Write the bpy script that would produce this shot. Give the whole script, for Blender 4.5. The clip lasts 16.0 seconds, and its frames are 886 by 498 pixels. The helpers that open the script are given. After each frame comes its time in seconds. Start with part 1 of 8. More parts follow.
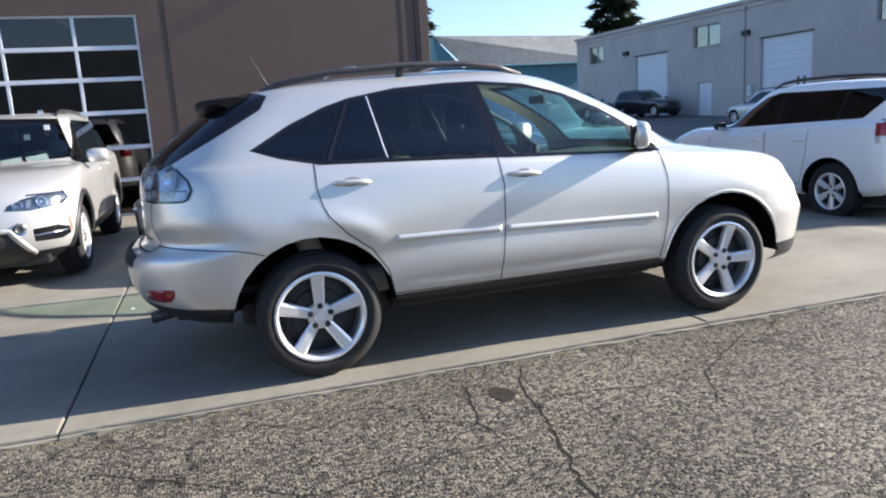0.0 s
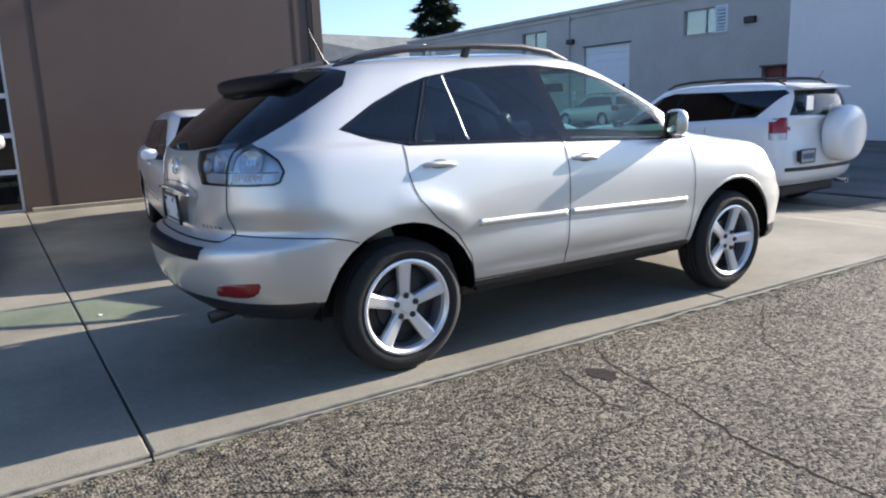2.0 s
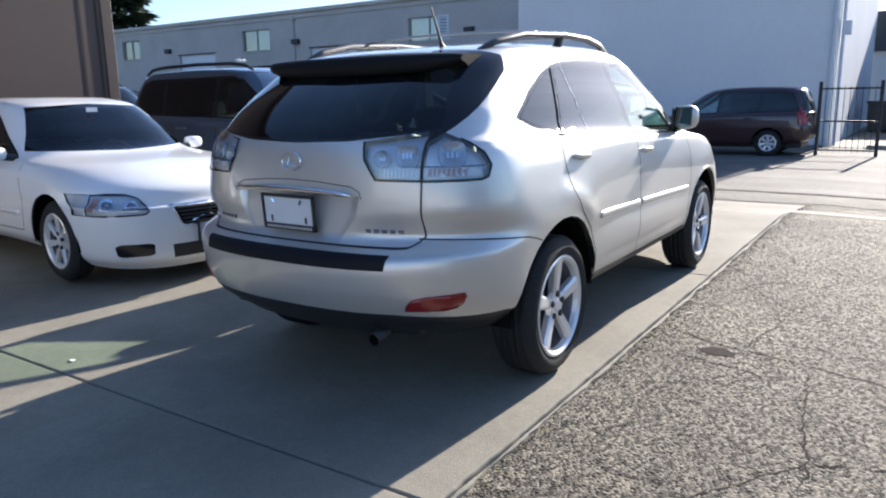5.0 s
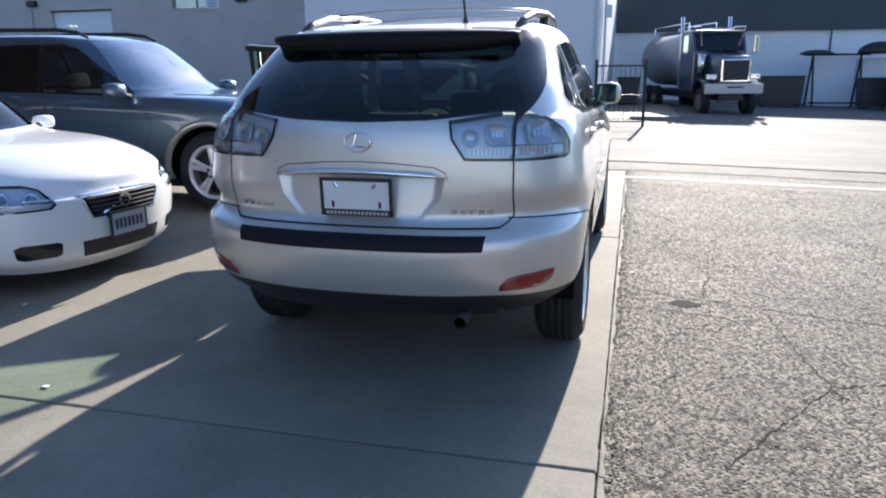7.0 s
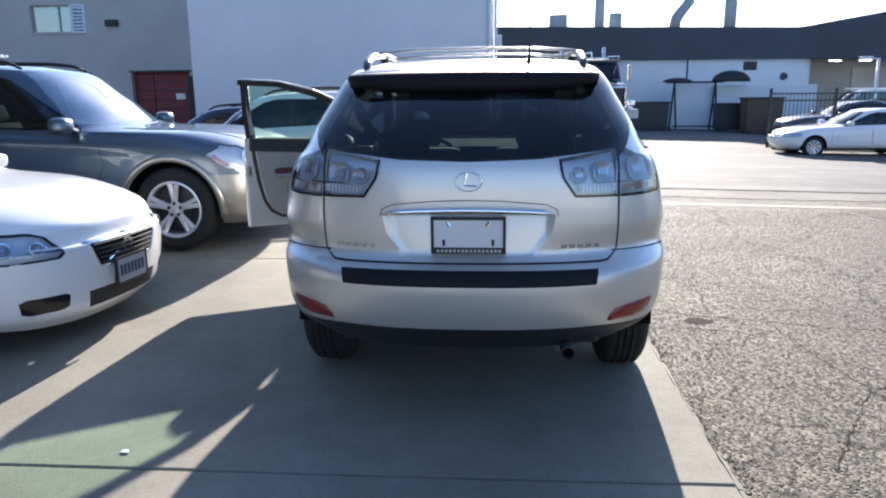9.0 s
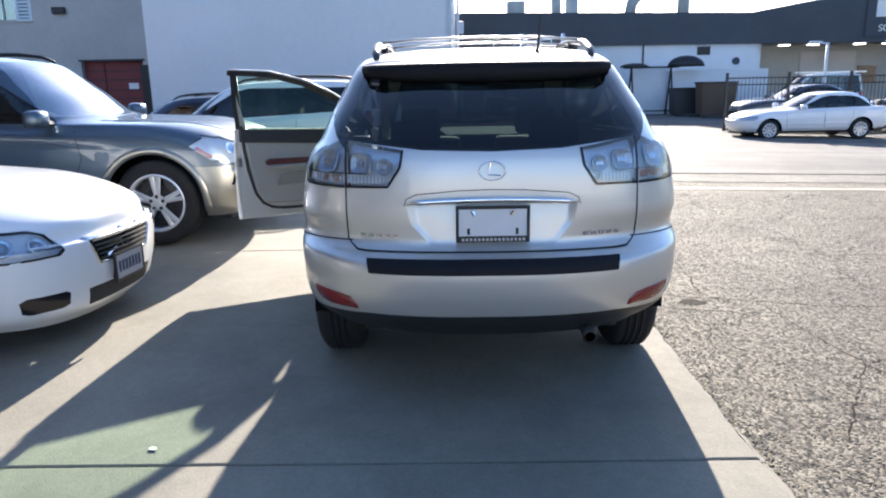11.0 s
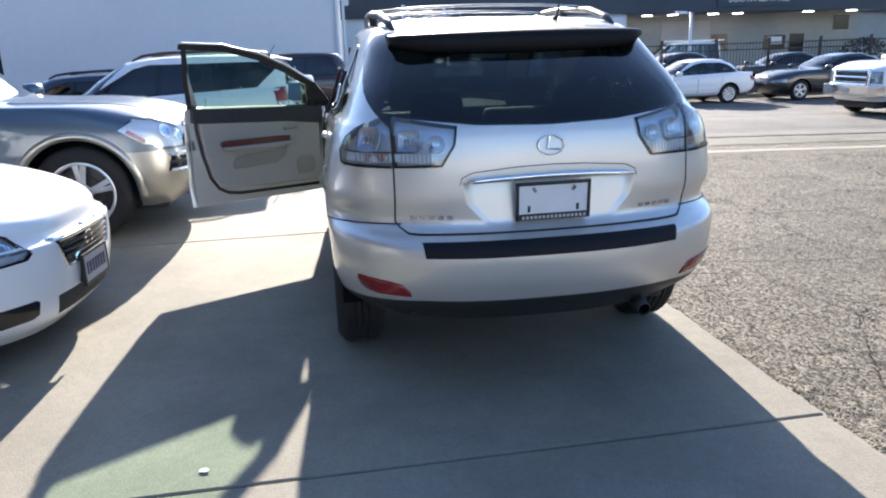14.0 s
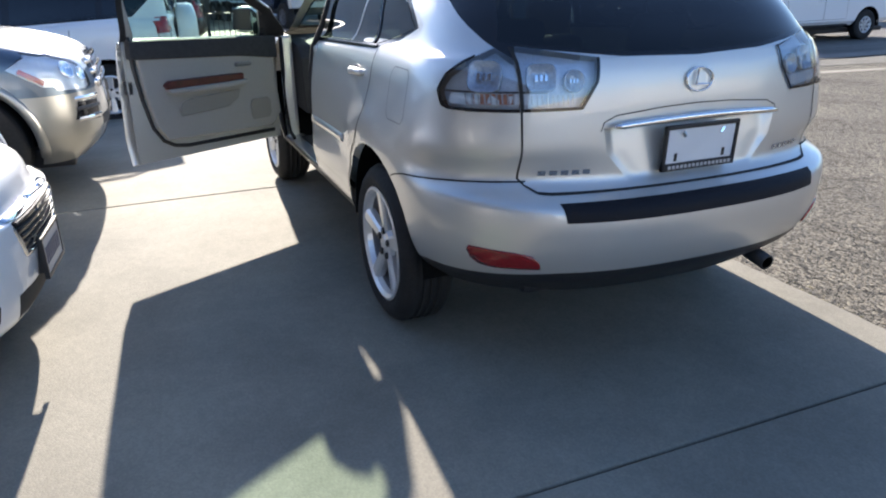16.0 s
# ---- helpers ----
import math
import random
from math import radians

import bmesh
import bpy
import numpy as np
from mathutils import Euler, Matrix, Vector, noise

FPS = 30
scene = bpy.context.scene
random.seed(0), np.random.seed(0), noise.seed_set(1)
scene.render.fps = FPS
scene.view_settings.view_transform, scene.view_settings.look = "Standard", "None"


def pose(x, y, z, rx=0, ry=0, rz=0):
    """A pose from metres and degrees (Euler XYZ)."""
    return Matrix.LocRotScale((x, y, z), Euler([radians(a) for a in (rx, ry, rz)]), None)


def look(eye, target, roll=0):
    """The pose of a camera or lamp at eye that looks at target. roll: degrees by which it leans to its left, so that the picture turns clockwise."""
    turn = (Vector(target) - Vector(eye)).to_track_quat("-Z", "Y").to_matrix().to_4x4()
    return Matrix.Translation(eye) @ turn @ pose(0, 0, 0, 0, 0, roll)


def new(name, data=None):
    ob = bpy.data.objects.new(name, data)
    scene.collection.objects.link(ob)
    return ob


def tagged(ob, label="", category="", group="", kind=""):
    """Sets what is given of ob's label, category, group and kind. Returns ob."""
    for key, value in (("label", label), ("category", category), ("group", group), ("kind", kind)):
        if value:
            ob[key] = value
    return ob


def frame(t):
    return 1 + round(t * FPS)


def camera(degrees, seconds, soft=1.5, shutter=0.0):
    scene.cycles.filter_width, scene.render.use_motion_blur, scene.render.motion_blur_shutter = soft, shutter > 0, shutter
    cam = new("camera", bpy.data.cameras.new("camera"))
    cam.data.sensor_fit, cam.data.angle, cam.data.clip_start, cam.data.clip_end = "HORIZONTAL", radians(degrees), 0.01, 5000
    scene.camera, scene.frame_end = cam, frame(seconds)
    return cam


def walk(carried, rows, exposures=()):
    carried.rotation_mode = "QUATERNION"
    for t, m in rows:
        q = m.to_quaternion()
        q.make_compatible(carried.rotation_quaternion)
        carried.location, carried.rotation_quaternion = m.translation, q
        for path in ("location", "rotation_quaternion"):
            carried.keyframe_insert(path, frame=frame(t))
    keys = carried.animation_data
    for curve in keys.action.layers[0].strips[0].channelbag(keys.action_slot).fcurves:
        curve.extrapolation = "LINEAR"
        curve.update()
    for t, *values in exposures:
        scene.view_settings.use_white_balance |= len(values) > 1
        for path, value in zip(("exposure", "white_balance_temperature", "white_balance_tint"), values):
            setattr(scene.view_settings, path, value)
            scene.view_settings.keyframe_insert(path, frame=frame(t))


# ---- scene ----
cam = camera(63.4, 16.0, soft=2.05)
PATH = [
    (0, (0.054, -0.001, 1.428), (0.651, 1.872, 1.059), -3.5),
    (0.5, (-0.314, 0.163, 1.408), (0.384, 2.0, 1.038), -3.0),
    (1, (-0.634, 0.351, 1.401), (0.155, 2.151, 1.03), -1.9),
    (1.5, (-0.974, 0.516, 1.405), (-0.038, 2.241, 1.019), -2.9),
    (2, (-1.219, 0.707, 1.391), (-0.174, 2.367, 1.0), -2.2),
    (2.5, (-1.437, 0.969, 1.395), (-0.29, 2.557, 0.988), -2.0),
    (3, (-1.717, 1.214, 1.377), (-0.452, 2.706, 0.963), -1.7),
    (3.5, (-1.964, 1.495, 1.368), (-0.598, 2.895, 0.949), -2.7),
    (4, (-2.192, 1.822, 1.396), (-0.756, 3.153, 0.985), -3.1),
    (4.2, (-2.286, 1.945, 1.381), (-0.811, 3.233, 0.974), -2.3),
    (6.3, (-3.072, 3.306, 1.396), (-1.272, 4.041, 0.927), -1.2),
    (6.5, (-3.107, 3.423, 1.39), (-1.288, 4.102, 0.912), -0.8),
    (7, (-3.174, 3.701, 1.42), (-1.297, 4.193, 0.933), -0.5),
    (7.5, (-3.278, 3.964, 1.437), (-1.367, 4.326, 0.973), -0.6),
    (8, (-3.385, 4.229, 1.481), (-1.461, 4.489, 1.0), -0.7),
    (8.5, (-3.38, 4.477, 1.479), (-1.439, 4.698, 1.051), -2.1),
    (8.7, (-3.378, 4.574, 1.488), (-1.431, 4.753, 1.069), -1.1),
    (10.8, (-3.42, 4.966, 1.502), (-1.472, 4.99, 1.051), -1.5),
    (11, (-3.424, 4.982, 1.512), (-1.478, 5.011, 1.052), -1.1),
    (11.5, (-3.431, 4.994, 1.521), (-1.495, 5.055, 1.026), -1.5),
    (12, (-3.421, 5.024, 1.521), (-1.485, 5.057, 1.021), -1.4),
    (12.5, (-3.392, 5.089, 1.506), (-1.456, 5.063, 1.005), -1.2),
    (13, (-3.308, 5.244, 1.518), (-1.378, 5.107, 1.015), -1.8),
    (13.5, (-3.23, 5.441, 1.517), (-1.306, 5.242, 1.009), -0.4),
    (14, (-3.189, 5.741, 1.519), (-1.288, 5.43, 0.982), -1.9),
    (14.5, (-3.037, 5.972, 1.504), (-1.153, 5.598, 0.945), -1.6),
    (15, (-2.843, 6.202, 1.516), (-0.988, 5.759, 0.912), -1.7),
    (15.5, (-2.627, 6.433, 1.508), (-0.841, 5.813, 0.855), -1.9),
    (16, (-2.337, 6.596, 1.477), (-0.607, 5.89, 0.764), -1.2),
]
# the clip's camera opens up a little as it turns towards the sun
STOPS = [(0, 1.54), (3.5, 1.37), (6.5, 1.46), (8.5, 1.58), (11, 1.90), (14.5, 1.90), (15, 1.84), (16, 1.78)]
walk(cam, [(t, look(eye, target, roll)) for t, eye, target, roll in PATH], [(t, e, 6060 if t < 5 else 5920 if t < 9 else 6100, 15) for t, e in STOPS])

# ---- light ----
SUN_EL, SUN_AZ = 22.1, -4.4          # degrees; azimuth from +x
world = bpy.data.worlds.new("world")
scene.world = world
world.use_nodes = True
wn = world.node_tree
sky = wn.nodes.new("ShaderNodeTexSky")
sky.sky_type = "NISHITA"
sky.sun_disc = False
sky.sun_elevation = radians(SUN_EL)
sky.sun_rotation = radians(90 - SUN_AZ)
sky.dust_density = 0.8
sky.ozone_density = 3.5
wn.nodes["Background"].inputs["Strength"].default_value = 0.088
wn.links.new(sky.outputs[0], wn.nodes["Background"].inputs["Color"])
sun = new("sun", bpy.data.lights.new("sun", "SUN"))
sun.data.energy, sun.data.angle, sun.data.color = 5.0, radians(0.6), (1.0, 0.90, 0.735)
sd = Vector((math.cos(radians(SUN_EL)) * math.cos(radians(SUN_AZ)), math.cos(radians(SUN_EL)) * math.sin(radians(SUN_AZ)), math.sin(radians(SUN_EL))))
sun.matrix_world = look(sd * 60, (0, 0, 0))


# ---- materials ----
def mat(name, color, rough=0.5, metal=0.0, bump=0.0, scale=20.0, var=0.0, coat=0.0, big=0.0, spec=0.5, bigscale=0.6):
    """A plain surface: fine grain (var, bump) and broad stains (big)."""
    m = bpy.data.materials.new(name)
    m.use_nodes = True
    nt = m.node_tree
    p = nt.nodes["Principled BSDF"]
    p.inputs["Roughness"].default_value = rough
    p.inputs["Metallic"].default_value = metal
    p.inputs["Coat Weight"].default_value = coat
    p.inputs["Coat Roughness"].default_value = 0.03
    p.inputs["Specular IOR Level"].default_value = spec
    p.inputs["Base Color"].default_value = (*color, 1)
    if var or bump or big:
        tc = nt.nodes.new("ShaderNodeTexCoord")
        n1 = nt.nodes.new("ShaderNodeTexNoise")
        n1.inputs["Scale"].default_value, n1.inputs["Detail"].default_value = scale, 5
        nt.links.new(tc.outputs["Object"], n1.inputs["Vector"])
        n2 = nt.nodes.new("ShaderNodeTexNoise")
        n2.inputs["Scale"].default_value, n2.inputs["Detail"].default_value = bigscale, 4
        nt.links.new(tc.outputs["Object"], n2.inputs["Vector"])
        prev = None
        for n, amt in ((n1, var), (n2, big)):
            r = nt.nodes.new("ShaderNodeMapRange")
            r.inputs["From Min"].default_value, r.inputs["From Max"].default_value = 0.3, 0.7
            r.inputs["To Min"].default_value, r.inputs["To Max"].default_value = 1 - amt, 1 + amt
            nt.links.new(n.outputs["Fac"], r.inputs["Value"])
            if prev is None:
                prev = r.outputs[0]
            else:
                mu = nt.nodes.new("ShaderNodeMath")
                mu.operation = "MULTIPLY"
                nt.links.new(prev, mu.inputs[0])
                nt.links.new(r.outputs[0], mu.inputs[1])
                prev = mu.outputs[0]
        hs = nt.nodes.new("ShaderNodeHueSaturation")
        hs.inputs["Color"].default_value = (*color, 1)
        nt.links.new(prev, hs.inputs["Value"])
        nt.links.new(hs.outputs[0], p.inputs["Base Color"])
        if bump:
            b = nt.nodes.new("ShaderNodeBump")
            b.inputs["Strength"].default_value = bump
            b.inputs["Distance"].default_value = 0.01
            nt.links.new(n1.outputs["Fac"], b.inputs["Height"])
            nt.links.new(b.outputs[0], p.inputs["Normal"])
    return m


def paint(name, color, metal=0.0, rough=0.35):
    """Car paint: flakes under a clear coat."""
    m = mat(name, color, rough, metal, coat=1.0)
    nt = m.node_tree
    p = nt.nodes["Principled BSDF"]
    tc = nt.nodes.new("ShaderNodeTexCoord")
    n = nt.nodes.new("ShaderNodeTexNoise")
    n.inputs["Scale"].default_value, n.inputs["Detail"].default_value = 3.0, 6
    nt.links.new(tc.outputs["Object"], n.inputs["Vector"])
    r = nt.nodes.new("ShaderNodeMapRange")
    r.inputs["To Min"].default_value, r.inputs["To Max"].default_value = rough - 0.05, rough + 0.09
    nt.links.new(n.outputs["Fac"], r.inputs["Value"])
    nt.links.new(r.outputs[0], p.inputs["Roughness"])
    n2 = nt.nodes.new("ShaderNodeTexNoise")
    n2.inputs["Scale"].default_value, n2.inputs["Detail"].default_value = 0.9, 3
    nt.links.new(tc.outputs["Object"], n2.inputs["Vector"])
    r2 = nt.nodes.new("ShaderNodeMapRange")
    r2.inputs["To Min"].default_value, r2.inputs["To Max"].default_value = 0.008, 0.03
    nt.links.new(n2.outputs["Fac"], r2.inputs["Value"])
    nt.links.new(r2.outputs[0], p.inputs["Coat Roughness"])
    return m


def glass(name, tint, gloss=1.0, rough=0.0, base=0.06):
    """A thin pane: tinted see-through under a Fresnel gloss."""
    m = bpy.data.materials.new(name)
    m.use_nodes = True
    nt = m.node_tree
    nt.nodes.remove(nt.nodes["Principled BSDF"])
    out = nt.nodes["Material Output"]
    tr = nt.nodes.new("ShaderNodeBsdfTransparent")
    tr.inputs["Color"].default_value = (*tint, 1)
    gl = nt.nodes.new("ShaderNodeBsdfGlossy")
    gl.inputs["Roughness"].default_value = rough
    gl.inputs["Color"].default_value = (gloss, gloss, gloss, 1)
    lw = nt.nodes.new("ShaderNodeLayerWeight")
    lw.inputs["Blend"].default_value = 0.5
    pw = nt.nodes.new("ShaderNodeMath")
    pw.operation, pw.inputs[1].default_value = "POWER", 4.8
    fr = nt.nodes.new("ShaderNodeMath")
    fr.operation, fr.inputs[1].default_value, fr.inputs[2].default_value = "MULTIPLY_ADD", 1.0 - base, base
    nt.links.new(lw.outputs["Facing"], pw.inputs[0])
    nt.links.new(pw.outputs[0], fr.inputs[0])
    mx = nt.nodes.new("ShaderNodeMixShader")
    nt.links.new(fr.outputs[0], mx.inputs[0])
    nt.links.new(tr.outputs[0], mx.inputs[1])
    nt.links.new(gl.outputs[0], mx.inputs[2])
    nt.links.new(mx.outputs[0], out.inputs["Surface"])
    return m


def emitter(name, color, strength):
    m = mat(name, color, 0.5)
    p = m.node_tree.nodes["Principled BSDF"]
    p.inputs["Emission Color"].default_value = (*color, 1)
    p.inputs["Emission Strength"].default_value = strength
    return m


M_SILVER = paint("silver_paint", (0.635, 0.635, 0.612), metal=0.66, rough=0.40)
M_SILVER2 = paint("warm_silver_paint", (0.56, 0.56, 0.545), metal=0.5, rough=0.4)
M_WHITE = paint("white_paint", (0.78, 0.79, 0.80), rough=0.4)
M_PEARL = paint("pearl_white_paint", (0.66, 0.67, 0.66), metal=0.25, rough=0.35)
M_BLUEGREY = paint("blue_grey_paint", (0.082, 0.118, 0.158), metal=0.6, rough=0.32)
M_BLACKP = paint("black_paint", (0.012, 0.012, 0.014), rough=0.3)
M_MAROON = paint("maroon_paint", (0.035, 0.010, 0.012), rough=0.3)
M_NAVY = paint("navy_paint", (0.02, 0.028, 0.05), rough=0.3)
M_CHAMP = paint("champagne_trim", (0.36, 0.35, 0.31), metal=0.7, rough=0.35)
M_BLACK = mat("black_plastic", (0.018, 0.018, 0.02), 0.45, bump=0.15, scale=220, var=0.2)
M_LINER = mat("matt_wheel_housing", (0.007, 0.007, 0.007), 0.95, var=0.2, scale=60, spec=0.04)
M_GLOSSBLACK = mat("gloss_black", (0.01, 0.01, 0.012), 0.12)
M_RUBBER = mat("tyre_rubber", (0.013, 0.013, 0.0135), 0.8, bump=0.3, scale=60, var=0.25)
M_ALLOY = mat("alloy", (0.80, 0.80, 0.80), 0.30, metal=0.55, var=0.05, scale=9)
M_BARREL = mat("dull_rim_barrel", (0.22, 0.22, 0.23), 0.5, metal=0.5, var=0.15, scale=12)
M_DARKMETAL = mat("dark_metal", (0.05, 0.05, 0.052), 0.5, metal=0.6, var=0.2, scale=25)
M_CHROME = mat("chrome", (0.86, 0.86, 0.86), 0.07, metal=1.0)
M_GREENGLASS = glass("green_tint_glass", (0.70, 0.90, 0.74))
M_DARKGLASS = glass("privacy_glass", (0.035, 0.045, 0.05))
M_REARGLASS = glass("rear_privacy_glass", (0.05, 0.06, 0.07), base=0.05)
M_MIDGLASS = glass("smoked_glass", (0.22, 0.27, 0.27))
M_CABGLASS = glass("cab_glass", (0.5, 0.58, 0.56))
M_SKYGLASS = glass("windscreen_glass", (0.42, 0.50, 0.50), base=0.5)
M_PALEGLASS = glass("pale_glass", (0.55, 0.66, 0.66))
M_CLEAR = glass("clear_lens", (0.80, 0.85, 0.90), base=0.12)
M_MIRROR = mat("mirror_glass", (0.5, 0.53, 0.56), 0.02, metal=1.0)
M_RED = mat("red_reflector", (0.21, 0.006, 0.008), 0.12, coat=0.6, var=0.15, scale=120, bump=0.1)
M_REDLENS = mat("red_lens", (0.30, 0.012, 0.018), 0.1, coat=0.5)
M_AMBER = mat("amber_lens", (0.62, 0.10, 0.03), 0.15, coat=0.5)
M_LAMPBACK = mat("lamp_housing", (0.66, 0.69, 0.73), 0.3, metal=0.3, bump=0.25, scale=140, var=0.15)
M_LAMPDARK = mat("lamp_surround", (0.06, 0.065, 0.07), 0.2, coat=0.5)
M_PLATE = mat("plate_blank", (0.72, 0.74, 0.76), 0.35, var=0.03, scale=8)
M_PLATE2 = mat("plate_grey", (0.40, 0.42, 0.45), 0.4, var=0.05, scale=10)
M_BAR = mat("plate_characters", (0.03, 0.05, 0.12), 0.5)
M_BARW = mat("frame_characters", (0.5, 0.5, 0.5), 0.5)
M_BEIGE = mat("beige_interior", (0.42, 0.38, 0.31), 0.7, bump=0.1, scale=90, var=0.06)
M_GREYTRIM2 = mat("dark_grey_door_trim", (0.22, 0.21, 0.19), 0.7, bump=0.1, scale=150, var=0.05)
M_GREYTRIM = mat("grey_door_trim", (0.305, 0.295, 0.275), 0.65, bump=0.1, scale=150, var=0.05)
M_WOOD = mat("polished_wood_trim", (0.075, 0.010, 0.009), 0.45, coat=0.08, var=0.35, scale=14)
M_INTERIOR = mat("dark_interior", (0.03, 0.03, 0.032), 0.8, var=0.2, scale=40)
M_GAP = mat("panel_gap", (0.02, 0.02, 0.02), 0.8)
M_STEEL = mat("dull_tank_steel", (0.30, 0.31, 0.33), 0.42, metal=0.7, var=0.08, scale=4)


def ground_mat(name, lo, hi, scale, bump, rough, stain=0.25, crack=0.0, clump=0.0, facet=0.0, streak=0.0, gloss=0.25):
    """Stony surface: aggregate in two tones, broad stains, and relief."""
    m = bpy.data.materials.new(name)
    m.use_nodes = True
    nt = m.node_tree
    p = nt.nodes["Principled BSDF"]
    p.inputs["Roughness"].default_value = rough
    p.inputs["Specular IOR Level"].default_value = gloss
    tc = nt.nodes.new("ShaderNodeTexCoord")
    vo = nt.nodes.new("ShaderNodeTexVoronoi")
    vo.inputs["Scale"].default_value = scale
    nt.links.new(tc.outputs["Object"], vo.inputs["Vector"])
    sp = nt.nodes.new("ShaderNodeSeparateColor")
    nt.links.new(vo.outputs["Color"], sp.inputs[0])
    cr = nt.nodes.new("ShaderNodeValToRGB")
    cr.color_ramp.elements[0].position, cr.color_ramp.elements[1].position = 0.15, 1.0
    cr.color_ramp.elements[0].color, cr.color_ramp.elements[1].color = (*lo, 1), (*hi, 1)
    nt.links.new(sp.outputs[0], cr.inputs[0])
    n2 = nt.nodes.new("ShaderNodeTexNoise")
    n2.inputs["Scale"].default_value, n2.inputs["Detail"].default_value = 0.7, 8
    n2.inputs["Roughness"].default_value = 0.62
    nt.links.new(tc.outputs["Object"], n2.inputs["Vector"])
    r = nt.nodes.new("ShaderNodeMapRange")
    r.inputs["From Min"].default_value, r.inputs["From Max"].default_value = 0.3, 0.7
    r.inputs["To Min"].default_value, r.inputs["To Max"].default_value = 1 - stain, 1 + stain
    nt.links.new(n2.outputs["Fac"], r.inputs["Value"])
    hs = nt.nodes.new("ShaderNodeHueSaturation")
    nt.links.new(cr.outputs[0], hs.inputs["Color"])
    nt.links.new(r.outputs[0], hs.inputs["Value"])
    last = hs.outputs[0]
    if streak:
        # worn wheel tracks along the road
        mp = nt.nodes.new("ShaderNodeMapping")
        mp.inputs["Scale"].default_value = (1.1, 0.035, 1.0)
        nt.links.new(tc.outputs["Object"], mp.inputs["Vector"])
        n6 = nt.nodes.new("ShaderNodeTexNoise")
        n6.inputs["Scale"].default_value, n6.inputs["Detail"].default_value = 1.0, 5
        nt.links.new(mp.outputs[0], n6.inputs["Vector"])
        r6 = nt.nodes.new("ShaderNodeMapRange")
        r6.inputs["From Min"].default_value, r6.inputs["From Max"].default_value = 0.35, 0.65
        r6.inputs["To Min"].default_value, r6.inputs["To Max"].default_value = 1 - streak, 1 + streak
        nt.links.new(n6.outputs["Fac"], r6.inputs["Value"])
        h6 = nt.nodes.new("ShaderNodeHueSaturation")
        nt.links.new(last, h6.inputs["Color"])
        nt.links.new(r6.outputs[0], h6.inputs["Value"])
        last = h6.outputs[0]
    if clump:
        n4 = nt.nodes.new("ShaderNodeTexNoise")
        n4.inputs["Scale"].default_value, n4.inputs["Detail"].default_value = 17.0, 4
        n4.inputs["Roughness"].default_value = 0.7
        nt.links.new(tc.outputs["Object"], n4.inputs["Vector"])
        r4 = nt.nodes.new("ShaderNodeMapRange")
        r4.inputs["From Min"].default_value, r4.inputs["From Max"].default_value = 0.35, 0.65
        r4.inputs["To Min"].default_value, r4.inputs["To Max"].default_value = 1 - clump, 1 + clump
        nt.links.new(n4.outputs["Fac"], r4.inputs["Value"])
        h4 = nt.nodes.new("ShaderNodeHueSaturation")
        nt.links.new(last, h4.inputs["Color"])
        nt.links.new(r4.outputs[0], h4.inputs["Value"])
        last = h4.outputs[0]
    if crack:
        v2 = nt.nodes.new("ShaderNodeTexVoronoi")
        v2.feature = "DISTANCE_TO_EDGE"
        v2.inputs["Scale"].default_value = crack
        n3 = nt.nodes.new("ShaderNodeTexNoise")
        n3.inputs["Scale"].default_value, n3.inputs["Detail"].default_value = 1.7, 6
        nt.links.new(tc.outputs["Object"], n3.inputs["Vector"])
        ad = nt.nodes.new("ShaderNodeVectorMath")
        ad.operation = "ADD"
        nt.links.new(tc.outputs["Object"], ad.inputs[0])
        nt.links.new(n3.outputs["Color"], ad.inputs[1])
        nt.links.new(ad.outputs[0], v2.inputs["Vector"])
        r3 = nt.nodes.new("ShaderNodeMapRange")
        r3.inputs["From Min"].default_value, r3.inputs["From Max"].default_value = 0.001, 0.020
        r3.inputs["To Min"].default_value, r3.inputs["To Max"].default_value = 0.42, 1.0
        n5 = nt.nodes.new("ShaderNodeTexNoise")
        n5.inputs["Scale"].default_value, n5.inputs["Detail"].default_value = 1.1, 2
        nt.links.new(tc.outputs["Object"], n5.inputs["Vector"])
        gate = nt.nodes.new("ShaderNodeMapRange")
        gate.inputs["From Min"].default_value, gate.inputs["From Max"].default_value = 0.38, 0.47
        gate.inputs["To Min"].default_value, gate.inputs["To Max"].default_value = 0.05, 0.0
        nt.links.new(n5.outputs["Fac"], gate.inputs["Value"])
        keep = nt.nodes.new("ShaderNodeMath")
        keep.operation = "ADD"
        nt.links.new(v2.outputs["Distance"], keep.inputs[0])
        nt.links.new(gate.outputs[0], keep.inputs[1])
        nt.links.new(keep.outputs[0], r3.inputs["Value"])
        h2 = nt.nodes.new("ShaderNodeHueSaturation")
        nt.links.new(last, h2.inputs["Color"])
        nt.links.new(r3.outputs[0], h2.inputs["Value"])
        last = h2.outputs[0]
    nt.links.new(last, p.inputs["Base Color"])
    b = nt.nodes.new("ShaderNodeBump")
    b.inputs["Strength"].default_value, b.inputs["Distance"].default_value = bump, 0.012
    nt.links.new(vo.outputs["Distance"], b.inputs["Height"])
    b.invert = True
    nt.links.new(b.outputs[0], p.inputs["Normal"])
